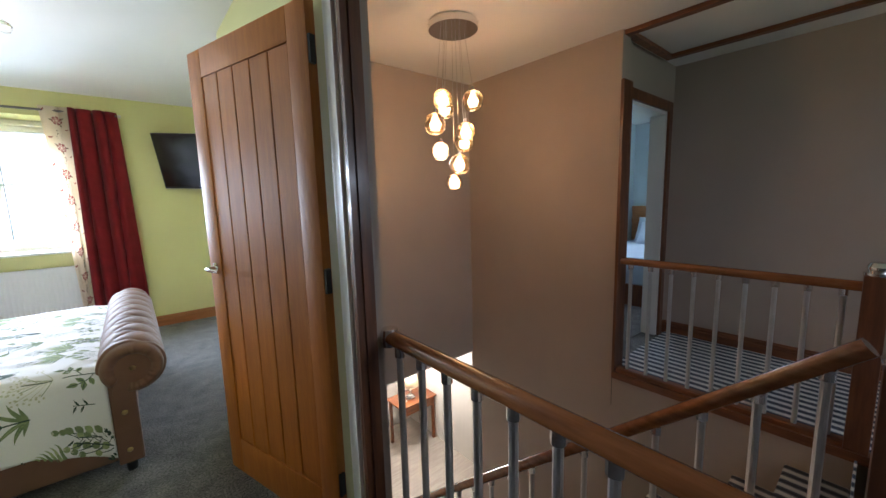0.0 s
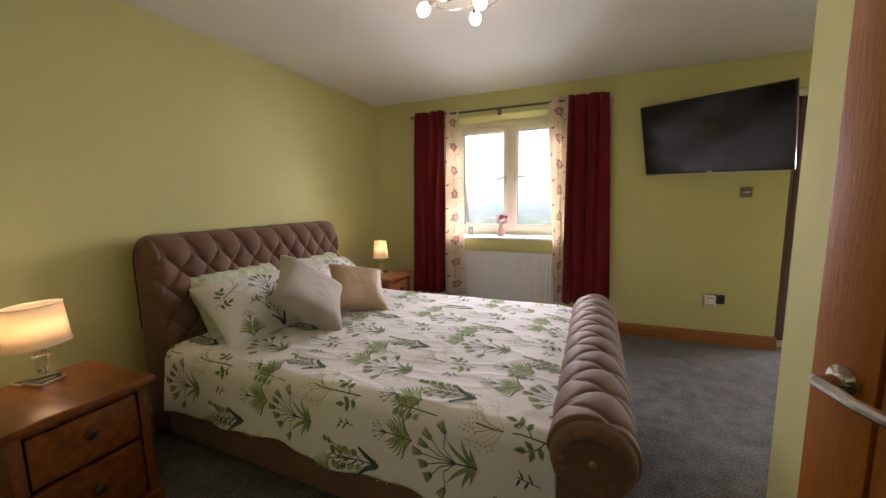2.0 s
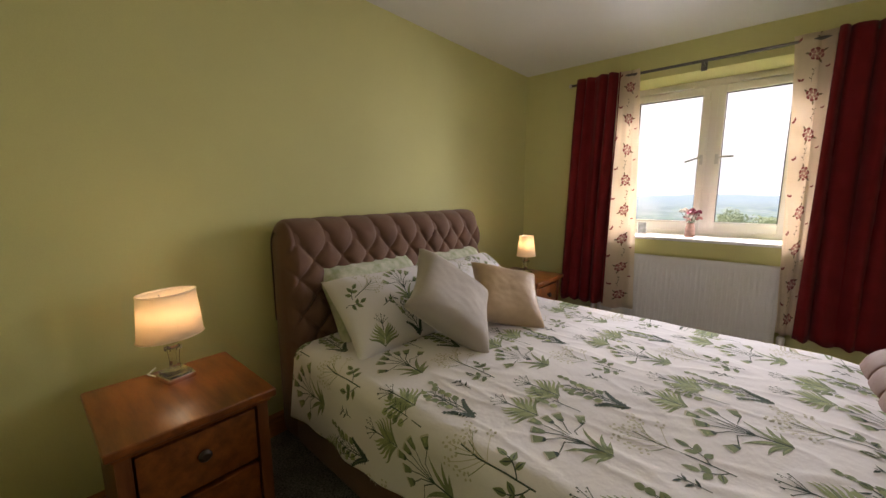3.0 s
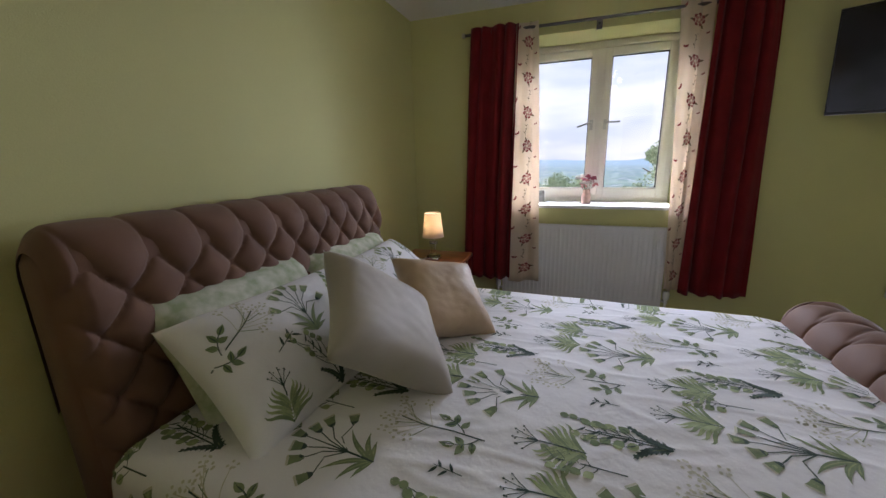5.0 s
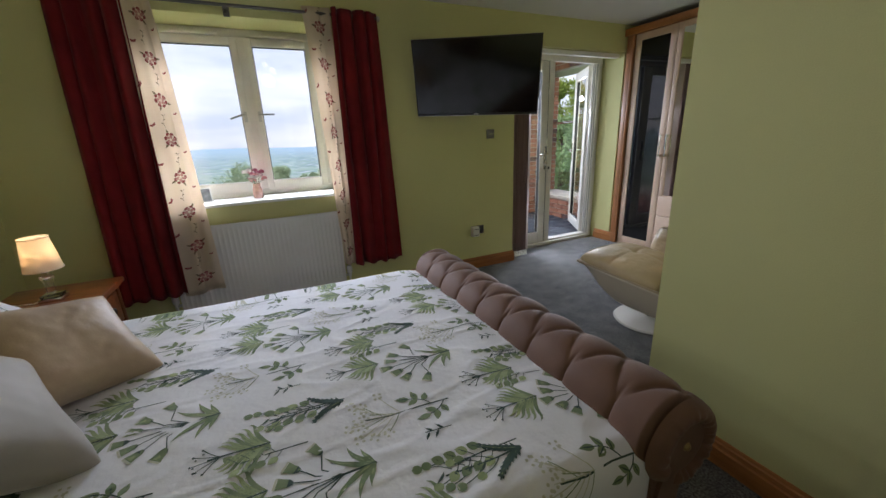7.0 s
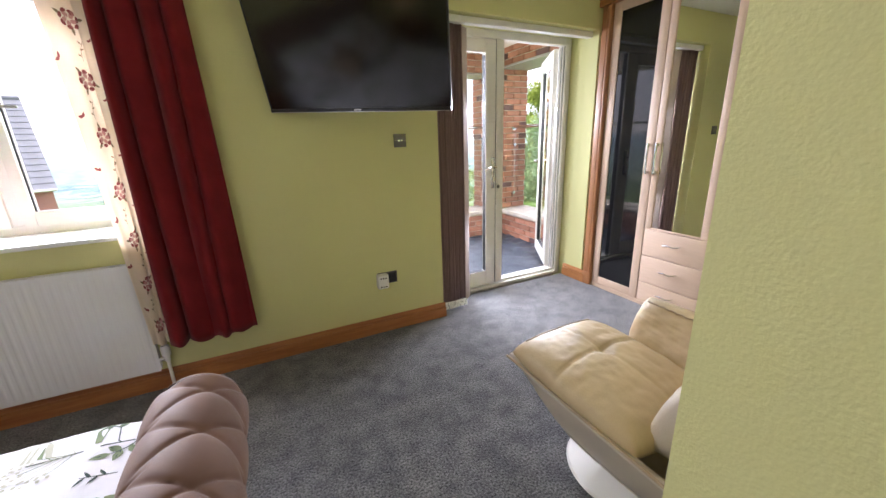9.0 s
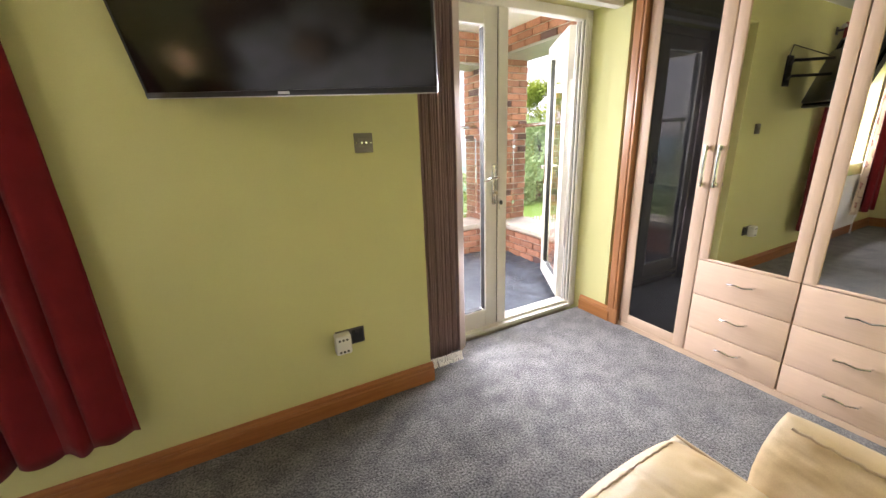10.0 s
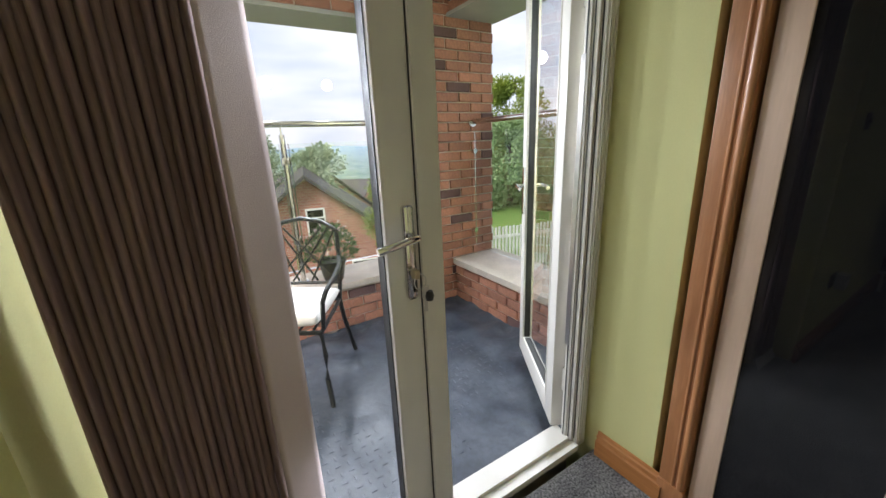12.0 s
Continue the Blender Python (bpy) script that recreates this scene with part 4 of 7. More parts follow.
def pillow(name, W, D, TH, material, label, m, category="pillow", prints=None, ears=0.06, piping=None, puff=0.5):
    p = thing(name, label, category)
    bm = bmesh.new()
    for s in (1, -1):
        f = pillow_face(W, D, TH, s, ears, puff)
        grid_bm(44, 44, lambda u, v: f((u - 0.5) * W * s, (v - 0.5) * D), bm)
    bmesh.ops.remove_doubles(bm, verts=bm.verts, dist=0.0015)
    bmesh.ops.recalc_face_normals(bm, faces=bm.faces)
    cov = part("cover", bm, material, p, angle=70)
    if prints:
        pb = [bmesh.new() for _ in range(4)]
        pf = proud(pillow_face(W, D, TH, 1, ears, puff), 0.002)
        for kind, at, turn in prints:
            stamp(pb, kind(rnd), pf, at, turn, 0.9)
        for k, n in enumerate(("dark_print", "green_print", "light_print", "pale_print")):
            if len(pb[k].verts):
                part(n, pb[k], PRINT[k], cov)["kind"] = "stuff"
            else:
                pb[k].free()
    p.matrix_world = m
    return p


PP = [(motif_branch, (-0.20, 0.10), 0.5), (motif_berries, (-0.02, -0.10), 1.7), (motif_grass, (-0.20, -0.13), 1.4), (motif_bells, (0.03, 0.10), 1.5), (motif_olive, (0.22, 0.10), 1.2), (motif_grass, (0.25, -0.10), 1.7), (motif_sprig, (-0.10, 0.0), 0.4), (motif_sprig, (0.14, -0.02), 1.1)]


def on_corner(centre, down, across):
    """A pose for a square cushion that stands on one corner: its diagonals run down and across."""
    d = Vector(down).normalized()
    c = (Vector(across) - d * d.dot(Vector(across))).normalized()
    x, y = (d + c).normalized(), (c - d).normalized()
    n = x.cross(y)
    return Matrix(((x.x, y.x, n.x, centre[0]), (x.y, y.y, n.y, centre[1]), (x.z, y.z, n.z, centre[2]), (0, 0, 0, 1)))


def leaning(x, y, z, lean, yaw, spin=0):
    """A pose for a cushion that leans back against the headboard: lean from upright, yaw round z."""
    return pose(x, y, z, 0, 0, yaw) @ pose(0, 0, 0, 0, 90 - lean, 0) @ pose(0, 0, 0, 0, 0, 90 + spin)


pillow("pillow", 0.68, 0.44, 0.15, SAGE, "pale green leaf print pillow against the headboard", leaning(-2.185, 2.85, 0.725, 30, 2))
pillow("pillow", 0.68, 0.44, 0.15, SAGE, "pale green leaf print pillow against the headboard", leaning(-2.175, 3.52, 0.71, 34, -2))
pillow("pillow", 0.68, 0.46, 0.16, LINEN, "white pillow with a green botanical print", leaning(-1.985, 2.81, 0.708, 48, -6), prints=PP)
pillow("pillow", 0.70, 0.48, 0.17, LINEN, "white pillow with a green botanical print", leaning(-1.96, 3.50, 0.70, 54, 3), prints=PP)
SILVER = cloth("silver_grey_velvet", (0.42, 0.37, 0.32), (0.36, 0.315, 0.265), scale=4, rough=0.55, sheen=0.6)
GOLD = cloth("champagne_satin", (0.54, 0.39, 0.25), (0.44, 0.31, 0.20), scale=7, rough=0.42, sheen=0.3, bump=0.002, bump_scale=18)
pillow("cushion", 0.47, 0.47, 0.17, SILVER, "silver grey velvet cushion standing on one corner", on_corner((-1.695, 2.89, 0.782), (0.432, -0.043, -0.41), (-0.016, 0.352, -0.041)), "cushion", ears=0.16)
pillow("cushion", 0.41, 0.41, 0.16, GOLD, "champagne satin cushion with gathered pleats", on_corner((-1.64, 3.31, 0.72), (0.452, 0.049, -0.326), (-0.032, 0.454, 0.184)), "cushion", ears=0.16)


# ---- bedside tables and lamps ----
PINE = wood("stained_pine", (0.29, 0.088, 0.021), (0.17, 0.045, 0.011), (1.6, 9, 9), rough=0.3, coat=0.35)
PINE_Z = wood("stained_pine_upright", (0.21, 0.065, 0.02), (0.13, 0.036, 0.011), (9, 9, 1.4), rough=0.35, coat=0.3)


KNOB = mat("dark_turned_knob", (0.03, 0.016, 0.010), 0.35, vary=0.3, scale=30)


def bedside_table():
    """Front towards +x, width along y; the corner against the wall is at x = 0."""
    t = thing("bedside_table", "stained pine bedside table with two drawers", "bedside table", group="bedside tables")
    D, W, HH = 0.46, 0.42, 0.60
    part("top", box_bm(0.0, D + 0.03, -W / 2 - 0.025, W / 2 + 0.025, HH - 0.03, HH, bevel=0.009, seg=3), PINE, t)
    part("moulding", box_bm(0.005, D + 0.012, -W / 2 - 0.01, W / 2 + 0.01, HH - 0.048, HH - 0.03, bevel=0.006), PINE, t)
    for y in (-W / 2, W / 2 - 0.022):
        part("side", box_bm(0.01, D - 0.02, y, y + 0.022, 0.06, HH - 0.048), PINE_Z, t)
    for y in (-W / 2 - 0.004, W / 2 - 0.036):
        part("corner_post", box_bm(D - 0.035, D, y, y + 0.04, 0.0, HH - 0.048, bevel=0.008), PINE_Z, t)
    part("back", box_bm(0.004, 0.012, -W / 2, W / 2, 0.05, HH - 0.05), PINE_Z, t)
    part("plinth", box_bm(0.01, D + 0.012, -W / 2 - 0.012, W / 2 + 0.012, 0.0, 0.07, bevel=0.008), PINE, t)
    for z0, z1 in ((0.085, 0.325), (0.345, 0.535)):
        d = part("drawer", box_bm(D - 0.035, D - 0.004, -W / 2 + 0.042, W / 2 - 0.042, z0, z1, bevel=0.006), PINE, t)
        k = part("knob", lathe_bm([(0.007, 0), (0.008, 0.012), (0.019, 0.018), (0.020, 0.026), (0.012, 0.033), (0, 0.034)], 16), KNOB, d, "dark turned knob")
        k.matrix_local = pose(D - 0.005, 0, (z0 + z1) / 2 + 0.02, 0, 90, 0)
    return t


bt = bedside_table()
bt.matrix_world = pose(-2.345, 1.86, 0)
copy_thing(bt, pose(-2.34, 4.36, 0))

CRYSTAL = glass("crystal", (0.98, 0.99, 1.0), 0.02, 1.5)
SHADE = bpy.data.materials.new("cream_lampshade")
SHADE.use_nodes = True
sb = SHADE.node_tree.nodes["Principled BSDF"]
sb.inputs["Base Color"].default_value, sb.inputs["Roughness"].default_value = (0.84, 0.77, 0.66, 1), 0.9
sb.inputs["Transmission Weight"].default_value = 0.0
str_ = SHADE.node_tree.nodes.new("ShaderNodeBsdfTranslucent")
str_.inputs["Color"].default_value = (0.92, 0.80, 0.62, 1)
smx = SHADE.node_tree.nodes.new("ShaderNodeMixShader")
smx.inputs["Fac"].default_value = 0.5
SHADE.node_tree.links.new(sb.outputs["BSDF"], smx.inputs[1])
SHADE.node_tree.links.new(str_.outputs["BSDF"], smx.inputs[2])
SHADE.node_tree.links.new(smx.outputs["Shader"], SHADE.node_tree.nodes["Material Output"].inputs["Surface"])
BULB = glow("lit_bulb", (1.0, 0.78, 0.50), 7.0)


def oval(rx, ry, z, n=36):
    return [(rx * math.cos(2 * math.pi * i / n), ry * math.sin(2 * math.pi * i / n), z) for i in range(n)]


def table_lamp(rx0, ry0, rx1, ry1, label):
    """A small lamp with a faceted glass stem on a square foot and an oval shade."""
    t = thing("table_lamp", label, "table lamp", group="bedside lamps")
    part("foot", box_bm(-0.048, 0.048, -0.048, 0.048, 0.0, 0.022, bevel=0.006), CHROME, t, "polished square foot")
    part("foot_glass", box_bm(-0.04, 0.04, -0.04, 0.04, 0.0225, 0.034, bevel=0.004), CRYSTAL, t)
    bm = bmesh.new()
    prof = [(0.020, 0.035), (0.017, 0.075), (0.021, 0.115), (0.030, 0.118), (0.030, 0.130), (0.018, 0.134), (0.016, 0.150)]
    lathe_bm(prof, 8, bm=bm)
    part("stem", bm, CRYSTAL, t, "clear faceted glass stem", smooth=False)
    part("neck", cyl_bm(0.011, (0, 0, 0.150), (0, 0, 0.195), 14), CHROME, t)
    part("bulb", lathe_bm([(0.010, 0.195), (0.022, 0.225), (0.024, 0.245), (0.014, 0.268), (0, 0.274)], 16), BULB, t, "lit bulb")
    z0, z1 = 0.17, 0.335
    sh = part("shade", grid_bm(44, 2, lambda u, v: Vector(((rx0 + (rx1 - rx0) * v) * math.cos(2 * math.pi * u), (ry0 + (ry1 - ry0) * v) * math.sin(2 * math.pi * u), z0 + (z1 - z0) * v)), closed_u=True), SHADE, t, "cream fabric shade")
    sm = sh.modifiers.new("thickness", "SOLIDIFY")
    sm.thickness = 0.0015
    part("rim", tube_bm(oval(rx1, ry1, z1), 0.003, 6, True), SHADE, sh)
    part("rim", tube_bm(oval(rx0, ry0, z0), 0.003, 6, True), SHADE, sh)
    part("spider", tube_bm([(-rx1, 0, z1 - 0.02), (0, 0, z1 - 0.035), (rx1, 0, z1 - 0.02)], 0.0015, 6), STEEL, sh)
    part("cable", tube_bm([(-0.04, -0.01, 0.006), (-0.07, -0.035, 0.004), (-0.10, -0.05, 0.012), (-0.13, -0.03, 0.004), (-0.16, 0.0, 0.003)], 0.0028, 6), WHITE, t, "white cable")
    return t


table_lamp(0.080, 0.108, 0.065, 0.095, "lit table lamp with cream oval shade and glass stem").matrix_world = pose(-2.215, 1.88, 0.6005, 0, 0, 12)
table_lamp(0.075, 0.085, 0.055, 0.065, "small lit table lamp with cream shade and glass stem").matrix_world = pose(-2.07, 4.32, 0.6005)

# ---- curtains, rod, radiator, sill things ----
RED = cloth("dark_red_curtain_cloth", (0.185, 0.009, 0.012), (0.145, 0.007, 0.009), scale=9, rough=0.8, sheen=0.08)
CREAM = cloth("cream_curtain_cloth", (0.78, 0.68, 0.55), (0.74, 0.63, 0.50), scale=7, rough=0.85)
# daylight comes through the thin cream cloth
cn = CREAM.node_tree
ct, cm = cn.nodes.new("ShaderNodeBsdfTranslucent"), cn.nodes.new("ShaderNodeMixShader")
ct.name = "translucent_cream"
ct.inputs["Color"].default_value = (0.85, 0.74, 0.62, 1)
cm.inputs["Fac"].default_value = 0.45
cn.links.new(cn.nodes["Principled BSDF"].outputs["BSDF"], cm.inputs[1])
cn.links.new(ct.outputs["BSDF"], cm.inputs[2])
cn.links.new(cm.outputs["Shader"], cn.nodes["Material Output"].inputs["Surface"])
EMB = [cloth("plum_embroidery", (0.30, 0.075, 0.075)), cloth("rose_embroidery", (0.55, 0.27, 0.25)), cloth("olive_embroidery", (0.22, 0.17, 0.10))]


def drape(xt0, xt1, xb0, xb1, folds, amp, z0, z1, y, phase=0.0):
    """A hanging cloth: f(a, b) with a from side to side and b from the bottom up, both 0 to 1."""
    def f(a, b):
        if not (-0.002 <= a <= 1.002 and -0.002 <= b <= 1.002):
            return None
        k = max(1 - b, 0.0)
        e = k ** 0.8
        x = (xt0 + (xt1 - xt0) * a) * (1 - e) + (xb0 + (xb1 - xb0) * a) * e
        ph = 2 * math.pi * folds * a + phase + 0.5 * math.sin(b * 2.3 + a * 3) + 1.7 * noise.noise(Vector((a * 3.1, b * 0.9, xt0 * 3)))
        yy = y + amp * (0.85 + 0.25 * k) * (0.75 + 1.1 * noise.noise(Vector((a * 4.3 + 7, b * 0.8, xt0 * 5)))) * (1.0 - 2.0 * abs(math.sin(ph / 2)) ** 0.7) + 0.012 * noise.noise(Vector((a * 4, b * 3, xt0)))
        yy += amp * 0.45 * math.sin(0.47 * ph + 2 * phase)
        z = z0 + (z1 - z0) * b + (0.010 * math.sin(ph) * k + 0.012 * noise.noise(Vector((a * 3, 1, xt0)))) * (1 if b < 0.5 else b * 0)
        return Vector((x, yy, z))
    return f


def curtain(name, label, f, material, n=(90, 40), stamps=None):
    c = thing(name, label, "curtain", group="window curtains")
    sheet = part("cloth", grid_bm(n[0], n[1], f), material, c, angle=80)
    m = sheet.modifiers.new("thickness", "SOLIDIFY")
    m.thickness, m.offset = 0.0025, 0
    if stamps:
        eb = [bmesh.new() for _ in range(3)]
        for kind, a, b, turn, size in stamps:
            W, HH = 0.24, 2.0
            def place(x, z, a=a, b=b):
                g = f(a + x / W, b + z / HH)
                return None if g is None else g + Vector((0, -0.004, 0))
            stamp(eb, kind(None), place, (0, 0), turn, size)
        for k, nm in enumerate(("plum_embroidery", "rose_embroidery", "olive_embroidery")):
            part(nm, eb[k], EMB[k], sheet)["kind"] = "stuff"
    return c


def flower_column():
    out = []
    for i in range(8):
        b = 0.06 + i * 0.125
        out.append((motif_rose, 0.55, b, 0.4 * i, 1.3))
        out.append((motif_twig, 0.52 + 0.12 * (i % 2), b + 0.062, 1.4, 0.9))
        out.append((motif_butterfly, 0.13 if i % 2 else 0.20, b + 0.045, 0.5 * (i % 3), 1.25))
        out.append((motif_butterfly, 0.86, b + 0.08, 0.3, 0.8))
    return out


curtain("curtain", "dark red eyelet curtain beside the window", drape(-1.945, -1.585, -2.015, -1.615, 4.2, 0.032, 0.30, 2.265, 4.925, 1.0), RED)
curtain("curtain", "cream curtain panel embroidered with plum roses", drape(-1.60, -1.445, -1.635, -1.375, 1.0, 0.010, 0.285, 2.265, 4.945, 2.4), CREAM, (50, 40), flower_column())
curtain("curtain", "cream curtain panel embroidered with plum roses", drape(-0.55, -0.352, -0.455, -0.36, 1.0, 0.010, 0.31, 2.27, 4.948, 2.6), CREAM, (50, 40), flower_column())
curtain("curtain", "dark red eyelet curtain beside the window", drape(-0.352, -0.005, -0.372, 0.06, 4.0, 0.036, 0.295, 2.265, 4.925, 1.3), RED)
rod = thing("curtain_rod", "dark steel curtain rod on wall brackets", "curtain rod")
GUN = mat("gunmetal", (0.13, 0.12, 0.115), 0.3, 1.0)
part("rod", cyl_bm(0.011, (-2.0, 4.955, 2.232), (0.0, 4.955, 2.232), 14), GUN, rod)
for x, s in ((-2.0, -1), (0.0, 1)):
    part("finial", lathe_bm([(0.011, 0), (0.018, 0.004), (0.018, 0.02), (0.008, 0.026), (0, 0.027)], 16), mat("frosted_finial", (0.6, 0.58, 0.55), 0.3, 0.6), rod).matrix_local = pose(x, 4.955, 2.232, 0, 90 * s, 0)
for x in (-1.93, -1.03, -0.07):
    part("bracket", slab((x - 0.008, x + 0.008, 4.95, 5.03, 2.205, 2.221), (x - 0.02, x + 0.02, 5.022, 5.029, 2.18, 2.245), (x - 0.008, x + 0.008, 4.947, 4.963, 2.205, 2.224)), GUN, rod)

RAD = mat("white_enamel", (0.74, 0.73, 0.73), 0.35, vary=0.03, scale=4)
rad = thing("radiator", "white panel radiator under the window", "radiator")
RX0, RX1, RZ0, RZ1, RY = -1.68, -0.462, 0.135, 0.765, 4.965


def rad_face(u, v):
    x = RX0 + (RX1 - RX0) * u
    z = RZ0 + (RZ1 - RZ0) * v
    c = (x / 0.0335) % 1.0
    rib = 0.003 * min(max((abs(c - 0.5) - 0.14) / 0.12, 0), 1)
    fade = min(max((min(v, 1 - v) - 0.04) / 0.03, 0), 1) * min(max((min(u, 1 - u) - 0.01) / 0.008, 0), 1)
    return Vector((x, RY + 0.011 - (0.003 - rib) * fade - 0.0, z))


bm = bmesh.new()
grid_bm(371, 24, rad_face, bm)
part("front_panel", bm, RAD, rad, angle=60)
part("back_panel", box_bm(RX0, RX1, 5.0, 5.015, RZ0, RZ1, bevel=0.004), RAD, rad)
part("side_cover", box_bm(RX0 - 0.004, RX0 + 0.002, RY + 0.008, 5.012, RZ0 + 0.02, RZ1 + 0.004), RAD, rad)
part("side_cover", box_bm(RX1 - 0.002, RX1 + 0.004, RY + 0.008, 5.012, RZ0 + 0.02, RZ1 + 0.004), RAD, rad)
grille = part("top_grille", slab((RX0, RX1, RY + 0.004, RY + 0.012, RZ1 - 0.008, RZ1 + 0.008), (RX0, RX1, 5.005, 5.013, RZ1 - 0.008, RZ1 + 0.008)), RAD, rad)
for i in range(40):
    x = RX0 + 0.02 + i * (RX1 - RX0 - 0.04) / 39
    part("grille_bar", box_bm(x - 0.004, x + 0.004, RY + 0.012, 5.005, RZ1 + 0.0, RZ1 + 0.005), RAD, grille)
for x in (RX1 + 0.04, RX0 - 0.04):
    s = 1 if x > -1 else -1
    v = part("valve", lathe_bm([(0.014, 0), (0.014, 0.03), (0.022, 0.034), (0.024, 0.08), (0.018, 0.095), (0, 0.096)], 16, (x, 4.985, 0.185)), RAD, rad, "white thermostatic valve")
    part("valve_joint", cyl_bm(0.011, (x, 4.985, 0.2), (x - s * 0.04, 4.985, 0.2), 10), STEEL, v)
    part("pipe", cyl_bm(0.0085, (x, 4.985, 0.0), (x, 4.985, 0.186), 10), WHITE, v)

jar = thing("flower_vase", "pink glass jar of plum and white flowers on the sill", "vase")
part("jar", lathe_bm([(0, 0.0), (0.030, 0.0), (0.036, 0.012), (0.036, 0.07), (0.027, 0.095), (0.029, 0.115), (0.025, 0.115), (0.022, 0.10), (0, 0.09)], 24), mat("pink_glazed_glass", (0.55, 0.33, 0.28), 0.25, vary=0.3, scale=40), jar)
PETALS = [cloth("plum_petals", (0.30, 0.06, 0.10)), cloth("white_petals", (0.80, 0.74, 0.68)), cloth("pink_petals", (0.60, 0.26, 0.26))]
LEAFY = mat("dark_leaf", (0.06, 0.10, 0.04), 0.6)
rj = random.Random(3)
for i in range(16):
    a, r, z = rj.uniform(0, 6.28), rj.uniform(0.0, 0.085), rj.uniform(0.15, 0.245)
    c = Vector((r * math.cos(a), r * math.sin(a), z - r * 0.5))
    fb = bmesh.new()
    for k in range(22):
        t, q = rj.uniform(0, 6.28), rj.uniform(0.1, 1.3)
        d = Vector((math.cos(t) * math.sin(q), math.sin(t) * math.sin(q), math.cos(q)))
        e = d.orthogonal().normalized() * 0.013
        g = d.cross(e).normalized() * 0.013
        p = c + d * 0.014
        vs = [fb.verts.new(p - e * 0.6), fb.verts.new(p + d * 0.008 - g), fb.verts.new(p + e + d * 0.012), fb.verts.new(p + d * 0.008 + g)]
        fb.faces.new(vs)
    fl = part("flower", fb, PETALS[i % 3], jar)
    part("stalk", tube_bm([(0, 0, 0.09), (c.x * 0.5, c.y * 0.5, 0.13), tuple(c)], 0.0018, 5), LEAFY, fl)
jar.matrix_world = pose(-1.04, 5.15, 0.9265)
pf = thing("photo_frame", "small white standing photo frame on the sill", "photo frame")
part("frame", slab((-0.04, 0.04, -0.006, 0.006, 0, 0.008), (-0.04, 0.04, -0.006, 0.006, 0.102, 0.11), (-0.04, -0.032, -0.006, 0.006, 0.008, 0.102), (0.032, 0.04, -0.006, 0.006, 0.008, 0.102)), WHITE, pf)
part("picture", box_bm(-0.033, 0.033, -0.003, 0.004, 0.007, 0.103), mat("grey_print", (0.35, 0.37, 0.38), 0.4, vary=0.5, scale=30), pf)
part("stand", box_bm(-0.01, 0.01, 0.006, 0.05, 0.0, 0.004), WHITE, pf)
pf.matrix_world = pose(-1.40, 5.18, 0.9265, -8, 0, 25)

# ---- television, sockets ----
tv = thing("television", "large black flat television on a swivelling wall bracket", "television")
SCREEN = mat("dark_screen_glass", (0.006, 0.006, 0.007), 0.12, vary=0.5, scale=3, spec=0.6)
part("screen", box_bm(-0.556, 0.556, -0.014, -0.006, -0.305, 0.316), SCREEN, tv)
part("bezel", slab((-0.565, 0.565, -0.018, 0.012, -0.325, -0.305), (-0.565, 0.565, -0.016, 0.012, 0.316, 0.325), (-0.565, -0.556, -0.016, 0.012, -0.305, 0.316), (0.556, 0.565, -0.016, 0.012, -0.305, 0.316)), BLACK, tv)
part("trim_strip", box_bm(-0.56, 0.56, -0.0185, -0.010, -0.327, -0.3235), STEEL, tv, "thin silver strip along the lower edge")
part("badge", box_bm(-0.022, 0.022, -0.0195, -0.017, -0.318, -0.309), STEEL, tv)
part("back_shell", box_bm(-0.50, 0.50, 0.012, 0.055, -0.29, 0.20, bevel=0.015), BLACK, tv)
tv.matrix_world = pose(0.701, 4.648, 1.788, 17, 1.74, -35.7) @ Matrix.Scale(0.899, 4)
br = thing("tv_bracket", "black folding wall bracket behind the television", "bracket")
part("wall_plate", box_bm(0.70, 0.80, YN - 0.014, YN - 0.001, 1.70, 1.95), BLACK, br)
for z in (1.76, 1.88):
    part("arm", tube_bm([(0.75, YN - 0.02, z), (0.96, YN - 0.12, z), (0.735, 4.735, z)], 0.012, 8), BLACK, br)
part("vesa_plate", box_bm(-0.11, 0.11, 0.0555, 0.068, -0.12, 0.12), BLACK, br).matrix_world = tv.matrix_world.copy()
part("cable", tube_bm([(0.78, YN - 0.012, 1.95), (0.84, YN - 0.05, 2.02), (0.90, 4.90, 1.98), (0.76, 4.76, 1.9)], 0.004, 6), BLACK, br)

plate = thing("tv_socket", "brushed steel aerial socket plate on the wall", "socket")
part("plate", box_bm(1.035, 1.121, YN - 0.008, YN - 0.0005, 1.305, 1.391, bevel=0.003), GUN, plate)
part("insert", box_bm(1.055, 1.101, YN - 0.010, YN - 0.006, 1.328, 1.368), mat("dark_insert", (0.12, 0.11, 0.10), 0.4), plate)
for x, z in ((1.068, 1.348), (1.088, 1.348)):
    part("connector", cyl_bm(0.006, (x, YN - 0.009, z), (x, YN - 0.016, z), 10), CHROME, plate)
for x in (1.044, 1.112):
    part("screw", cyl_bm(0.003, (x, YN - 0.007, 1.348), (x, YN - 0.0095, 1.348), 8), CHROME, plate)
sock = thing("wall_socket", "black double wall socket in a steel plate", "socket")
part("plate", box_bm(0.845, 0.991, YN - 0.009, YN - 0.0005, 0.368, 0.454, bevel=0.003), GUN, sock)
part("insert", box_bm(0.925, 0.983, YN - 0.012, YN - 0.007, 0.376, 0.446), BLACK, sock)
part("switch", box_bm(0.945, 0.962, YN - 0.016, YN - 0.011, 0.425, 0.44, bevel=0.002), BLACK, sock)
ad = thing("plug_adaptor", "white plug-in adaptor in the wall socket", "adaptor")
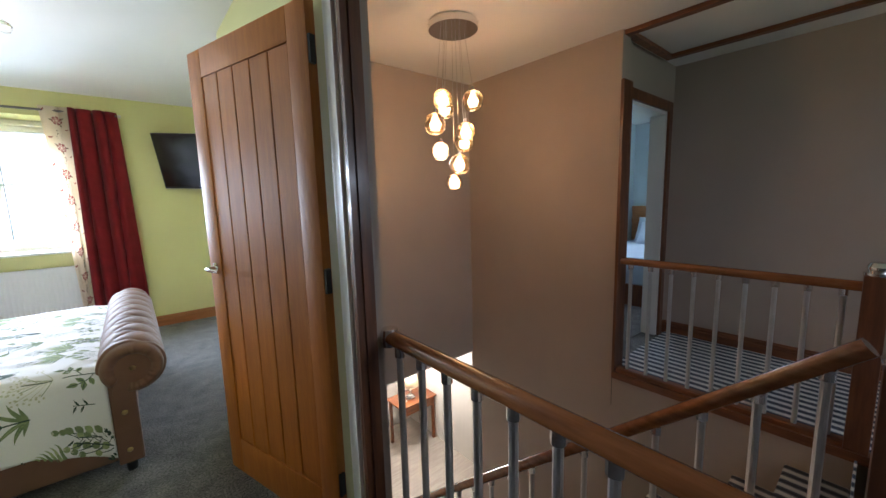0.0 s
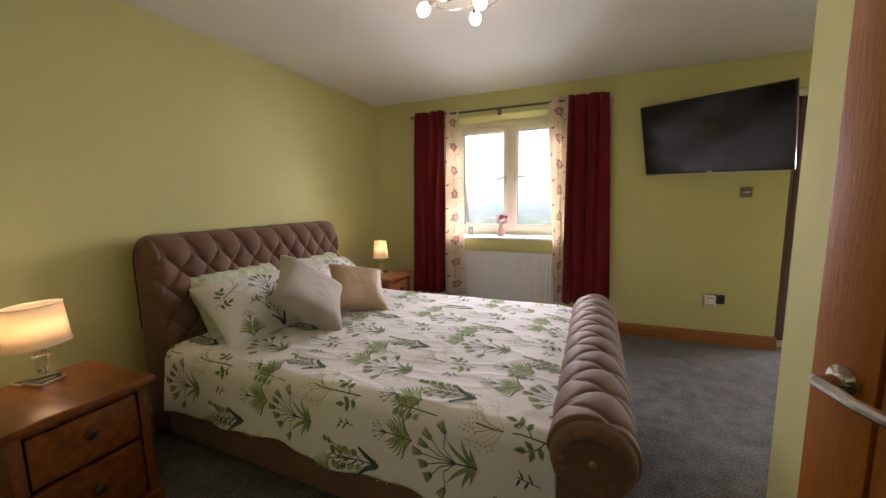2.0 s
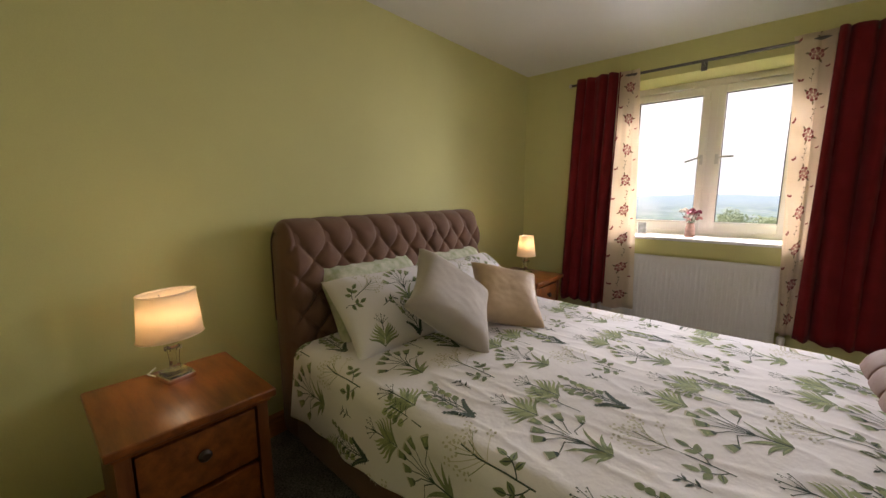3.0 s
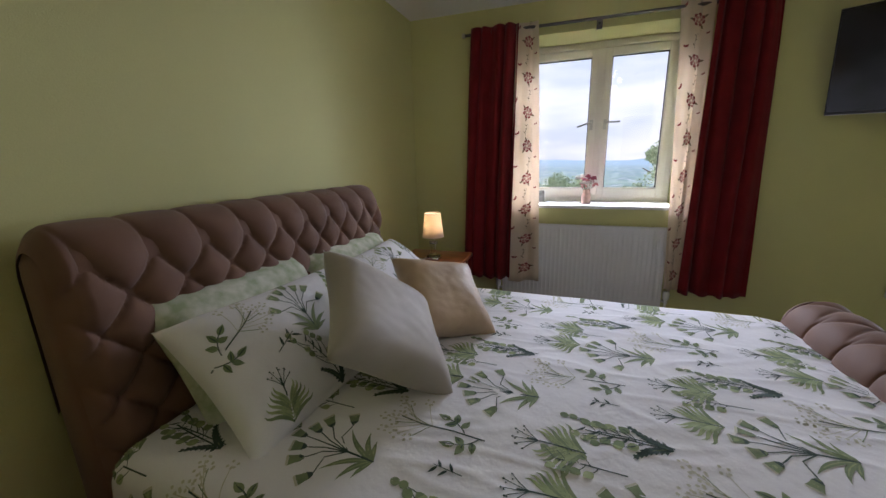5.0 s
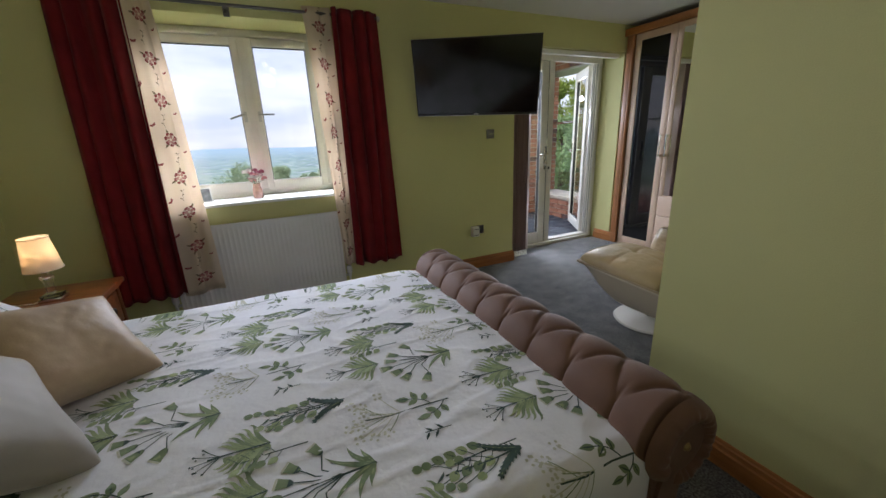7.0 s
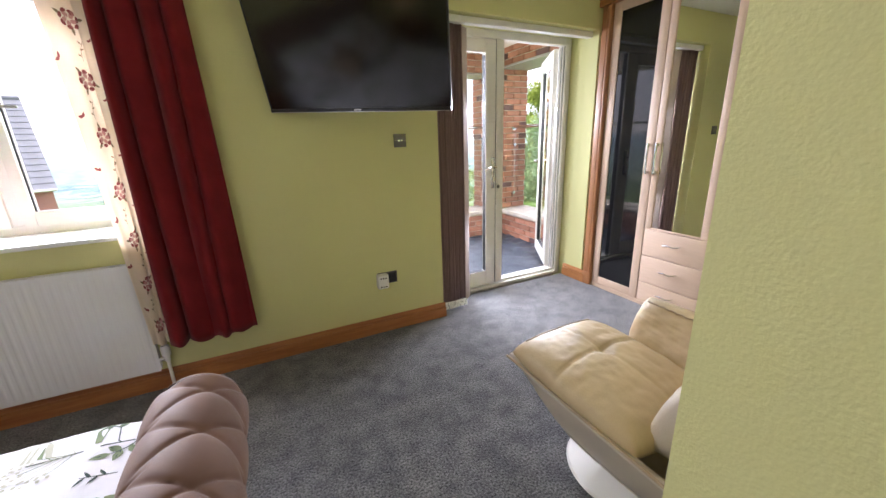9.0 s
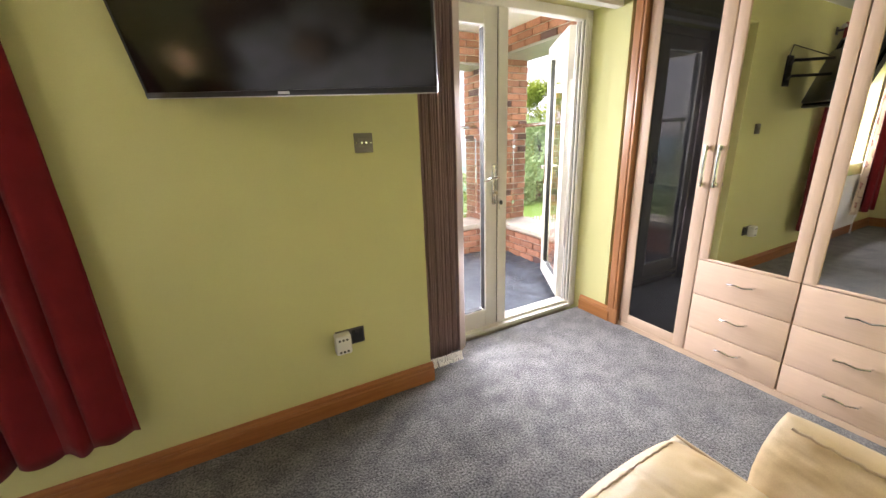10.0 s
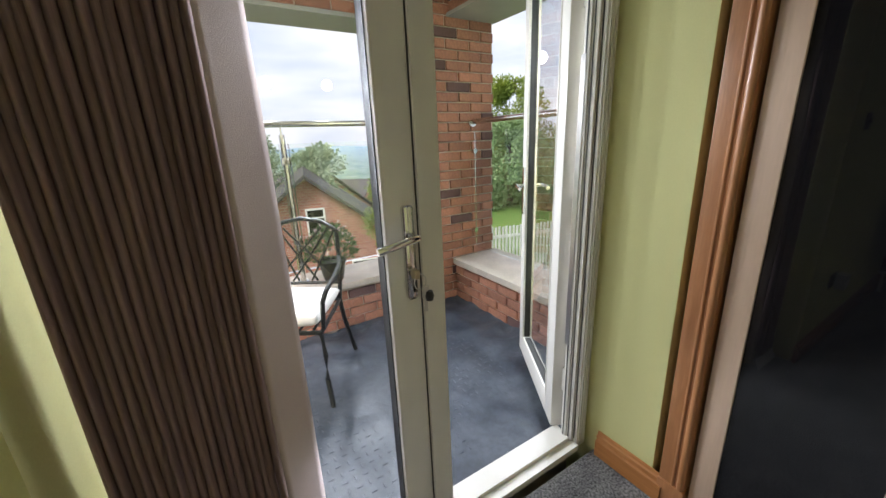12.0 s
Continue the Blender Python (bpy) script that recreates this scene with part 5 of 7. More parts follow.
part("case", box_bm(0.835, 0.912, YN - 0.062, YN - 0.0095, 0.352, 0.452, bevel=0.010, seg=3), WHITE, ad)
for x in (0.855, 0.873, 0.891):
    for z in (0.368, 0.43):
        part("hole", cyl_bm(0.006, (x, YN - 0.0615, z), (x, YN - 0.063, z), 8), BLACK, ad)

# ---- striped blind drawn to one side of the french door ----
blind = thing("string_blind", "brown striped string blind gathered beside the french door", "blind")
BROWN = mat("brown_striped_cloth", (0.24, 0.155, 0.148), 0.9, scale=4, second=(0.31, 0.21, 0.20), stretch=(26, 26, 0.2), fine=0.15, fine_scale=30)
DUSK = cloth("pale_pink_lining", (0.52, 0.42, 0.39), (0.48, 0.38, 0.36))
for i in range(18):
    x = 1.385 + i * 0.0131
    pl = part("pleat", grid_bm(9, 14, lambda u, v, x=x, i=i: Vector((x + 0.0165 * u + 0.004 * noise.noise(Vector((i, v * 2, 0))), 5.135 - (0.016 + 0.007 * math.sin(i * 2.3)) * math.sin(math.pi * u) ** 0.8 + 0.008 * math.sin(i * 0.55 + 0.6 * math.sin(v * 3)) + 0.001 * i, 0.055 + 2.05 * v))), BROWN, blind, angle=80)
    pm = pl.modifiers.new("thickness", "SOLIDIFY")
    pm.thickness = 0.003
    rb = random.Random(i)
    for k in range(4):
        tx = x + 0.0034 * k
        part("tassel", tube_bm([(tx, 5.12, 0.058), (tx + rb.uniform(-0.006, 0.006), 5.112, 0.032), (tx + rb.uniform(-0.012, 0.012), 5.10, 0.006)], 0.0022, 5), WHITE, pl)
lin = part("lining", grid_bm(8, 14, lambda u, v: Vector((1.622 + 0.075 * u, 5.135 + 0.06 * u + 0.004 * math.sin(v * 9), 0.03 + 2.07 * v))), DUSK, blind, "pale lining strip", angle=80)
lm = lin.modifiers.new("thickness", "SOLIDIFY")
lm.thickness = 0.004


# ---- fitted wardrobe ----
MAPLE = mat("pale_maple", (0.63, 0.452, 0.33), 0.5, scale=3, second=(0.60, 0.425, 0.305), stretch=(9, 9, 0.8), fine=0.05, fine_scale=16, bump=0.0002, bump_scale=20)
MAPLE_Y = mat("pale_maple_along_y", (0.63, 0.452, 0.33), 0.5, scale=3, second=(0.60, 0.425, 0.305), stretch=(9, 0.8, 9), fine=0.05, fine_scale=16, bump=0.0002, bump_scale=20)
MIRROR = mat("mirror", (0.86, 0.88, 0.87), 0.01, 1.0)
BLACKGLASS = mat("black_glass", (0.006, 0.006, 0.007), 0.03, spec=0.55)
WX = 2.86
WTOP = 2.30
GR = "fitted wardrobe units"


def bar_handle(parent, y, z0, z1):
    h = part("handle", tube_bm([(WX - 0.022, y, z0 + 0.012), (WX - 0.045, y, z0), (WX - 0.050, y, (z0 + z1) / 2), (WX - 0.045, y, z1), (WX - 0.022, y, z1 - 0.012)], 0.008, 8, up=Vector((0, 1, 0))), CHROME, parent, "chrome bow handle")
    for z in (z0, z1 - 0.024):
        part("handle_foot", box_bm(WX - 0.05, WX - 0.02, y - 0.012, y + 0.012, z, z + 0.024, bevel=0.004), CHROME, h)


def framed_door(unit, y0, y1, z0, z1, infill, w=0.062, label=""):
    door = part("door", box_bm(WX - 0.022, WX - 0.001, y0, y0 + w, z0, z1, bevel=0.003), MAPLE, unit)
    part("door_stile", box_bm(WX - 0.022, WX - 0.001, y1 - w, y1, z0, z1, bevel=0.003), MAPLE, door)
    part("door_rail", box_bm(WX - 0.022, WX - 0.001, y0 + w, y1 - w, z1 - w, z1, bevel=0.003), MAPLE_Y, door)
    part("door_rail", box_bm(WX - 0.022, WX - 0.001, y0 + w, y1 - w, z0, z0 + (w if z0 < 0.3 else 0.012), bevel=0.003), MAPLE_Y, door)
    part("panel", box_bm(WX - 0.014, WX - 0.006, y0 + w - 0.004, y1 - w + 0.004, z0 + 0.006, z1 - w + 0.004), infill, door, label)
    return door


def carcass(label, y0, y1):
    u = thing("wardrobe_unit", label, "wardrobe", group=GR)
    part("carcass", slab((WX, XE - 0.005, y0, y0 + 0.016, 0.0, WTOP), (WX, XE - 0.005, y1 - 0.016, y1, 0.0, WTOP), (WX, XE - 0.005, y0 + 0.016, y1 - 0.016, WTOP - 0.02, WTOP), (XE - 0.02, XE - 0.005, y0 + 0.016, y1 - 0.016, 0.0, WTOP - 0.02), (WX, XE - 0.02, y0 + 0.016, y1 - 0.016, 0.0, 0.03)), MAPLE, u)
    return u


u1 = carcass("wardrobe unit with a black glass door", 4.445, 4.91)
framed_door(u1, 4.447, 4.905, 0.035, WTOP - 0.005, BLACKGLASS, 0.068, "black glass panel")
bar_handle(u1, 4.478, 1.05, 1.27)
for y0, y1, hy in ((3.975, 4.443, 4.412), (3.507, 3.973, 3.54)):
    u = carcass("wardrobe unit with mirror door over three drawers", y0, y1)
    framed_door(u, y0 + 0.002, y1 - 0.002, 0.632, WTOP - 0.005, MIRROR, 0.050, "clear mirror panel")
    for z0, z1 in ((0.036, 0.196), (0.20, 0.416), (0.42, 0.628)):
        d = part("drawer", box_bm(WX - 0.022, WX - 0.001, y0 + 0.003, y1 - 0.003, z0, z1, bevel=0.003), MAPLE_Y, u)
        c, z = (y0 + y1) / 2, (z0 + z1) / 2 + 0.015
        h = part("handle", tube_bm([(WX - 0.022, c - 0.06, z + 0.006), (WX - 0.042, c - 0.058, z + 0.006), (WX - 0.048, c - 0.02, z - 0.004), (WX - 0.048, c + 0.02, z + 0.003), (WX - 0.042, c + 0.058, z - 0.006), (WX - 0.022, c + 0.06, z - 0.006)], 0.005, 8), CHROME, d, "slim wavy steel handle")
    bar_handle(u, hy, 1.05, 1.27)
u4 = carcass("wardrobe unit with a black glass door", 3.04, 3.505)
framed_door(u4, 3.042, 3.503, 0.035, WTOP - 0.005, BLACKGLASS, 0.068, "black glass panel")
bar_handle(u4, 3.472, 1.05, 1.27)
u5 = carcass("narrow wardrobe unit with a plain maple door", 2.80, 3.038)
part("door", box_bm(WX - 0.022, WX - 0.001, 2.803, 3.035, 0.035, WTOP - 0.005, bevel=0.003), MAPLE, u5)
plinth = tagged(part("wardrobe_plinth", box_bm(WX - 0.012, WX + 0.0, 2.80, 4.91, 0.001, 0.033), MAPLE_Y), "pale maple plinth along the wardrobe foot", "plinth")
plinth.location.x = -0.012
POSTW = wood("oak_post", (0.42, 0.185, 0.075), (0.34, 0.14, 0.052), rough=0.4)
cor = thing("wardrobe_cornice", "oak cornice and fluted end post of the wardrobe", "cornice")
part("cornice", sweep_bm([(WX, 2.80, WTOP), (WX, 5.03, WTOP)], [(-0.05, 0.0), (0.05, 0.0), (0.055, 0.015), (0.045, 0.028), (0.07, 0.055), (0.07, 0.07), (-0.05, 0.07)]), OAK_Y, cor)
part("end_post", box_bm(WX - 0.04, WX + 0.06, 4.915, 5.0, 0.0, WTOP, bevel=0.004), POSTW, cor)
part("half_round", cyl_bm(0.012, (WX - 0.036, 4.928, 0.11), (WX - 0.036, 4.928, WTOP - 0.02), 12), POSTW, cor)
part("bead", cyl_bm(0.006, (WX - 0.039, 4.952, 0.11), (WX - 0.039, 4.952, WTOP - 0.02), 10), POSTW, cor)
part("post_base", box_bm(WX - 0.047, WX + 0.06, 4.911, 5.003, 0.0, 0.11, bevel=0.005), POSTW, cor)
part("end_panel", box_bm(WX + 0.06, XE - 0.01, 4.93, 5.07, 0.0, WTOP), POSTW, cor)

# ---- cream leather swivel chair ----
LEATHER = mat("cream_leather", (0.60, 0.45, 0.255), 0.5, scale=6, second=(0.54, 0.395, 0.22), fine=0.06, fine_scale=300, bump=0.0014, bump_scale=30, coat=0.03)
SHELLM = mat("cream_leather_outside", (0.55, 0.465, 0.35), 0.42, vary=0.08, scale=6, bump=0.0008, bump_scale=120)
PIPING = mat("dark_cream_piping", (0.42, 0.31, 0.19), 0.5)
arm = thing("swivel_chair", "cream leather swivel lounge chair on a white disc base", "armchair")


def cushion_bm(W, D, TH, round_=0.28, n=30, crown=0.03, wr=0.006, seed=0.0, pull=None):
    """A padded block, W along x, D along y, rounded at all edges, with small wrinkles."""
    bm = bmesh.new()
    for s in (1, -1):
        def f(u, v, s=s):
            a, b = (u * 2 - 1) * s, v * 2 - 1
            e = (max(1 - abs(a) ** 5, 0) * max(1 - abs(b) ** 5, 0)) ** round_
            h = TH / 2 * e + crown * (1 - a * a) * (1 - b * b) * (1 if s > 0 else 0)
            h += wr * e * (noise.noise(Vector((a * 3 + seed, b * 7, s))) + 0.6 * noise.noise(Vector((a * 9, b * 11 + seed, s)))) if s > 0 else 0
            if pull and s > 0:
                for (pa, pb, depth, size) in pull:
                    h -= depth * math.exp(-((a - pa) ** 2 + (b - pb) ** 2) / size)
                h -= 0.010 * math.exp(-(a / 0.02) ** 2) * e + 0.008 * math.exp(-((b - 0.15) / 0.03) ** 2) * e
            k = 1 - 0.06 * (a * a * b * b)
            return Vector((a * W / 2 * k, b * D / 2 * k, s * h))
        grid_bm(n, n, f, bm)
    bmesh.ops.remove_doubles(bm, verts=bm.verts, dist=0.0012)
    bmesh.ops.recalc_face_normals(bm, faces=bm.faces)
    return bm


def at(ob, *p):
    ob.matrix_local = pose(*p)
    return ob


# local frame: y ahead, x to the sitter's right
seat = at(part("seat", cushion_bm(0.54, 0.66, 0.14, 0.38, 60, 0.042, 0.005, 1.0, [(0, 0.15, 0.02, 0.02)]), LEATHER, arm, "tan cream seat with cross seams", angle=70), -0.02, 0.12, 0.383, 5, 0, 0)
back = at(part("backrest", cushion_bm(0.50, 0.74, 0.16, 0.28, 40, 0.03, 0.005, 4.0), SHELLM, arm, angle=70), 0.04, -0.36, 0.66, -62, 0, 0)
at(part("headrest", cushion_bm(0.46, 0.24, 0.13, 0.3, 30, 0.03, 0.004, 7.0), SHELLM, back, angle=70), 0.0, -0.27, 0.08)
padded = at(part("armrest", cushion_bm(0.30, 0.62, 0.17, 0.25, 44, 0.02, 0.006, 9.0), LEATHER, arm, "padded arm with gathered seam", angle=70), 0.325, -0.06, 0.46, 2, -68, -6)
part("seam", tube_bm([(0.122 + 0.002 * math.sin(i * 1.9), -0.25 + 0.0125 * i, 0.086 + 0.002 * math.sin(i * 2.7)) for i in range(41)], 0.004, 6), PIPING, padded, "gathered seam")
part("seam", tube_bm([(-0.20 + 0.0125 * i, 0.285 + 0.002 * math.sin(i * 2.1), 0.054 * max(1 - abs((-0.20 + 0.0125 * i) / 0.27) ** 5, 0) ** 0.38 + 0.012 * (1 - ((-0.20 + 0.0125 * i) / 0.27) ** 2) + 0.0015 * math.sin(i * 2.9)) for i in range(33)], 0.003, 6), PIPING, seat, "gathered seam")


def wing(u, v, s, top):
    y = 0.44 - 0.92 * u
    hi = top - 0.05 * u
    lo = min(hi - 0.01, 0.135 + 0.27 * abs(2 * u - 1.06) ** 3.6)
    return Vector((s * (0.165 + 0.118 * v ** 0.5), y, lo + (hi - lo) * v))


for s, top in ((1, 0.392), (-1, 0.388)):
    sh = part("side_shell", grid_bm(34, 14, lambda u, v: wing(u, v, s, top)), SHELLM, arm, "smooth cream side shell", angle=70)
    sm = sh.modifiers.new("thickness", "SOLIDIFY")
    sm.thickness, sm.offset = 0.026, 0
    part("piping", tube_bm([wing(i / 20, 1.0, s, top) + Vector((s * 0.012, 0, 0.004)) for i in range(21)], 0.006, 6), PIPING, sh)
    part("lower_piping", tube_bm([wing(i / 20, 0.0, s, top) + Vector((s * 0.008, 0, 0)) for i in range(21)], 0.005, 6), PIPING, sh)
part("under_shell", grid_bm(16, 16, lambda u, v: Vector(((u - 0.5) * 0.42, 0.40 - 0.85 * v, 0.14 + 0.22 * abs(2 * v - 1.06) ** 3.6))), SHELLM, arm, angle=70)
part("back_shell", cushion_bm(0.50, 0.72, 0.07, 0.25, 24, 0.0, 0.0), SHELLM, arm, angle=70).matrix_local = pose(0.04, -0.42, 0.63, -62, 0, 0)
part("column", cyl_bm(0.03, (0, 0, 0.03), (0, 0, 0.18), 18), BLACK, arm, "black swivel column")
part("base", lathe_bm([(0, 0.0), (0.235, 0.0), (0.243, 0.008), (0.235, 0.018), (0.14, 0.026), (0.05, 0.040), (0, 0.042)], 48), mat("white_gloss_base", (0.72, 0.69, 0.63), 0.3), arm, "white disc base")
arm.matrix_world = pose(1.40, 3.39, 0, 0, 0, 2)

# ---- ceiling light of the bedroom ----
cl = thing("ceiling_light", "chrome ceiling light with curled arms and glass globes", "ceiling light")
CX, CY = -0.71, 3.00
FROST = glow("lit_frosted_glass", (1.0, 0.88, 0.70), 2.4)
CUT = glass("clear_cut_glass", (0.95, 0.93, 0.9), 0.15)
part("canopy", lathe_bm([(0, H - 0.001), (0.075, H - 0.001), (0.075, H - 0.018), (0.06, H - 0.028), (0, H - 0.03)], 32, (CX, CY, 0)), CHROME, cl)
GLOBES = [(-0.165, 0.03, True), (-0.13, -0.10, True), (0.03, 0.02, True), (0.06, -0.15, True), (0.19, 0.05, False), (-0.02, 0.16, True)]
for i, (dx, dy, lit) in enumerate(GLOBES):
    a0 = math.atan2(dy, dx)
    pts = []
    for k in range(13):
        t = k / 12
        r = math.hypot(dx, dy) * (0.15 + 1.15 * math.sin(t * math.pi * 0.62))
        a = a0 - 2.2 * (1 - t)
        pts.append((CX + r * math.cos(a), CY + r * math.sin(a), H - 0.03 - 0.055 * math.sin(t * math.pi * 0.5)))
    arm_ = part("curled_arm", tube_bm(pts, 0.004, 6), CHROME, cl)
    e = Vector(pts[-1])
    d = Vector((dx, dy, -0.07)).normalized()
    part("socket", cyl_bm(0.010, tuple(e - d * 0.012), tuple(e + d * 0.016), 10), CHROME, arm_)
    g = lathe_bm([(0.008, 0.0), (0.024, 0.012), (0.033, 0.034), (0.030, 0.056), (0.018, 0.072), (0, 0.076)], 18)
    part("globe", g, FROST if lit else CUT, arm_, "lit frosted globe" if lit else "unlit clear globe", m=Matrix.Translation(e + d * 0.014) @ d.to_track_quat("Z", "Y").to_matrix().to_4x4())


# ---- landing: rails, stairs, pendant ----
SPINDLE = mat("brushed_silver_spindle", (0.66, 0.65, 0.64), 0.3, 0.85, vary=0.08, scale=20)
RAILW = wood("varnished_handrail", (0.33, 0.13, 0.042), (0.22, 0.075, 0.022), (12, 1.1, 12), rough=0.25, coat=0.4)
HAND = [(0.030 * math.cos(t / 14 * 6.2832), 0.026 * math.sin(t / 14 * 6.2832)) for t in range(14)]


def balustrade(label, a, b, rail_h, n, low=0.0, caps=True):
    """A rail from a to b (points at foot level) with n upright spindles."""
    t = thing("balustrade", label, "balustrade", group="landing balustrades")
    a, b = Vector(a), Vector(b)
    up = Vector((0, 0, 1))
    part("handrail", sweep_bm([a + up * rail_h, (a + b) / 2 + up * rail_h, b + up * rail_h], HAND), RAILW, t, "varnished round handrail")
    part("base_rail", sweep_bm([a + up * (low + 0.02), b + up * (low + 0.02)], [(-0.03, -0.018), (0.03, -0.018), (0.03, 0.012), (0.02, 0.02), (-0.02, 0.02), (-0.03, 0.012)]), DARKWOOD_Y, t)
    for i in range(n):
        p = a.lerp(b, (i + 0.5) / n)
        s = part("spindle", cyl_bm(0.0125, tuple(p + up * (low + 0.035)), tuple(p + up * (rail_h - 0.02)), 10), SPINDLE, t)
        part("collar", cyl_bm(0.018, tuple(p + up * (rail_h - 0.055)), tuple(p + up * (rail_h - 0.022)), 10), CHROME, s)
    if caps:
        part("end_cap", lathe_bm([(0.034, -0.03), (0.036, 0.0), (0.03, 0.03), (0.0, 0.036)], 18, tuple(a + up * rail_h)), CHROME, t, "chrome rail end")
    return t


def newel(label, p, h):
    n = thing("newel_post", label, "newel post", group="newel posts")
    part("post", box_bm(-0.045, 0.045, -0.045, 0.045, 0, h, bevel=0.008), DARKWOOD, n)
    part("cap", lathe_bm([(0.05, 0.0), (0.052, 0.012), (0.035, 0.02), (0.042, 0.04), (0.03, 0.062), (0, 0.068)], 20, (0, 0, h)), CHROME, n, "chrome newel cap")
    n.matrix_world = pose(*p)
    return n


balustrade("varnished handrail with silver spindles along the landing", (0.645, 1.005, 0), (0.645, -1.6, 0), 0.845, 21)
balustrade("varnished handrail with silver spindles on the far landing", (SX + 0.03, 1.105, 0.0), (SX + 0.03, -0.06, 0.0), 0.845, 9, caps=False)
newel("dark wooden newel post on the far landing", (SX + 0.03, -0.10, 0.006), 0.90)
newel("dark wooden newel post at the stair head", (1.42, -0.17, -0.28), 1.16)
balustrade("sloping handrail with silver spindles beside the stairs", (1.40, -0.10, 0.088), (1.40, 2.55, -2.24), 0.83, 19, low=-0.06, caps=False)
STRIPE = bpy.data.materials.new("striped_carpet")
STRIPE.use_nodes = True
nt = STRIPE.node_tree
sco, swv, srp = nt.nodes.new("ShaderNodeTexCoord"), nt.nodes.new("ShaderNodeTexWave"), nt.nodes.new("ShaderNodeValToRGB")
swv.bands_direction = "X"
swv.inputs["Scale"].default_value, swv.inputs["Distortion"].default_value, swv.inputs["Detail"].default_value = 4.2, 0.8, 2.0
swv.inputs["Detail Scale"].default_value = 0.3
srp.color_ramp.interpolation = "CONSTANT"
srp.color_ramp.elements[0].color, srp.color_ramp.elements[1].color = (0.045, 0.055, 0.085, 1), (0.68, 0.68, 0.68, 1)
srp.color_ramp.elements[1].position = 0.62
for pos, col in ((0.28, (0.26, 0.29, 0.35, 1)), (0.45, (0.06, 0.07, 0.10, 1))):
    srp.color_ramp.elements.new(pos).color = col
nt.links.new(sco.outputs["Object"], swv.inputs["Vector"])
nt.links.new(swv.outputs["Fac"], srp.inputs["Fac"])
nt.links.new(srp.outputs["Color"], nt.nodes["Principled BSDF"].inputs["Base Color"])
nt.nodes["Principled BSDF"].inputs["Roughness"].default_value = 0.95
rug = tagged(part("landing_carpet", box_bm(SX + 0.06, LX - 0.025, -2.55, LY - 0.03, -0.003, 0.010), STRIPE, smooth=False), "blue and white striped carpet on the far landing", "carpet")
stairs = thing("staircase", "carpeted stairs between wooden strings", "staircase", kind="structure")
for i in range(12):
    y, z = -0.10 + 0.226 * i, -0.2 * (i + 1)
    st = part("tread", box_bm(1.46, SX - 0.005, y, y + 0.25, z - 0.03, z, bevel=0.012), STRIPE, stairs)
    part("riser", box_bm(1.46, SX - 0.005, y - 0.012, y - 0.001, z, z + 0.17), STRIPE, st)
part("string", sweep_bm([(1.43, -0.15, -0.12), (1.43, 2.62, -2.55)], [(-0.018, -0.14), (0.018, -0.14), (0.018, 0.12), (-0.018, 0.12)]), DARKWOOD_Y, stairs)
part("apron", box_bm(1.45, SX - 0.01, -0.19, -0.155, -0.27, -0.02), DARKWOOD, stairs)
structure("trim_landing_edge", slab((0.632, 0.668, -1.6, YS - T, -0.24, -0.0035)), DARKWOOD_Y, "dark wooden edge board of the landing", "trim")

pend = thing("pendant_cluster", "cluster of amber ribbed glass pendants on a chrome canopy", "pendant lamp")
PX, PY = 1.67, 1.76
part("canopy", lathe_bm([(0, H - 0.001), (0.155, H - 0.001), (0.16, H - 0.012), (0.155, H - 0.045), (0, H - 0.047)], 40, (PX, PY, 0)), CHROME, pend)
AMBER = glass("amber_ribbed_glass", (1.0, 0.78, 0.48), 0.16, 1.3)
FIL = glow("warm_pendant_bulb", (1.0, 0.60, 0.26), 4.0)
PENDANTS = [(1.533, 1.72, 1.93, 0.058), (1.617, 1.80, 1.90, 0.060), (1.826, 1.75, 1.97, 0.068), (1.495, 1.75, 1.785, 0.066), (1.708, 1.70, 1.75, 0.060), (1.787, 1.80, 1.70, 0.062), (1.559, 1.78, 1.628, 0.056), (1.681, 1.74, 1.545, 0.066), (1.652, 1.76, 1.430, 0.054)]
for x, y, z, r in PENDANTS:
    prof = []
    for k in range(25):
        t = k / 24
        a = math.pi * (0.06 + 0.80 * t)
        rr = r * math.sin(a) ** 0.85 + 0.0022 * math.sin(t * 70)
        prof.append((rr, r * 1.02 * math.cos(a)))
    wire = part("wire", cyl_bm(0.0016, (x, y, z + r), (PX + (x - PX) * 0.6, PY + (y - PY) * 0.6, H - 0.046), 6), STEEL, pend)
    part("cap", cyl_bm(0.011, (x, y, z + r * 0.9), (x, y, z + r * 1.35), 10), CHROME, wire)
    gl = part("globe", lathe_bm(prof, 28, (x, y, z)), AMBER, pend, "amber ribbed glass globe")
    gl.visible_shadow = False
    part("bulb", lathe_bm([(0.010, 0.034), (0.016, 0.020), (0.028, 0.0), (0.024, -0.018), (0, -0.030)], 12, (x, y, z)), FIL, gl)

# far bedroom seen through the doorway, hall below
fb = thing("far_bed", "wooden bed with pale blue pillows in the far bedroom", "bed")
part("headboard", slab((6.30, 6.36, 1.42, 2.58, 0.0, 1.12), (6.285, 6.30, 1.42, 2.58, 1.02, 1.12), (6.285, 6.30, 1.42, 2.58, 0.86, 0.93)), OAK_Y, fb)
part("mattress", box_bm(4.45, 6.28, 1.46, 2.55, 0.25, 0.58, bevel=0.05, seg=3), cloth("pale_blue_bedding", (0.46, 0.55, 0.66)), fb)
part("base", box_bm(4.45, 6.28, 1.48, 2.53, 0.0, 0.25), DARKWOOD, fb)
BLUEC = cloth("blue_pillow_cloth", (0.40, 0.50, 0.64))
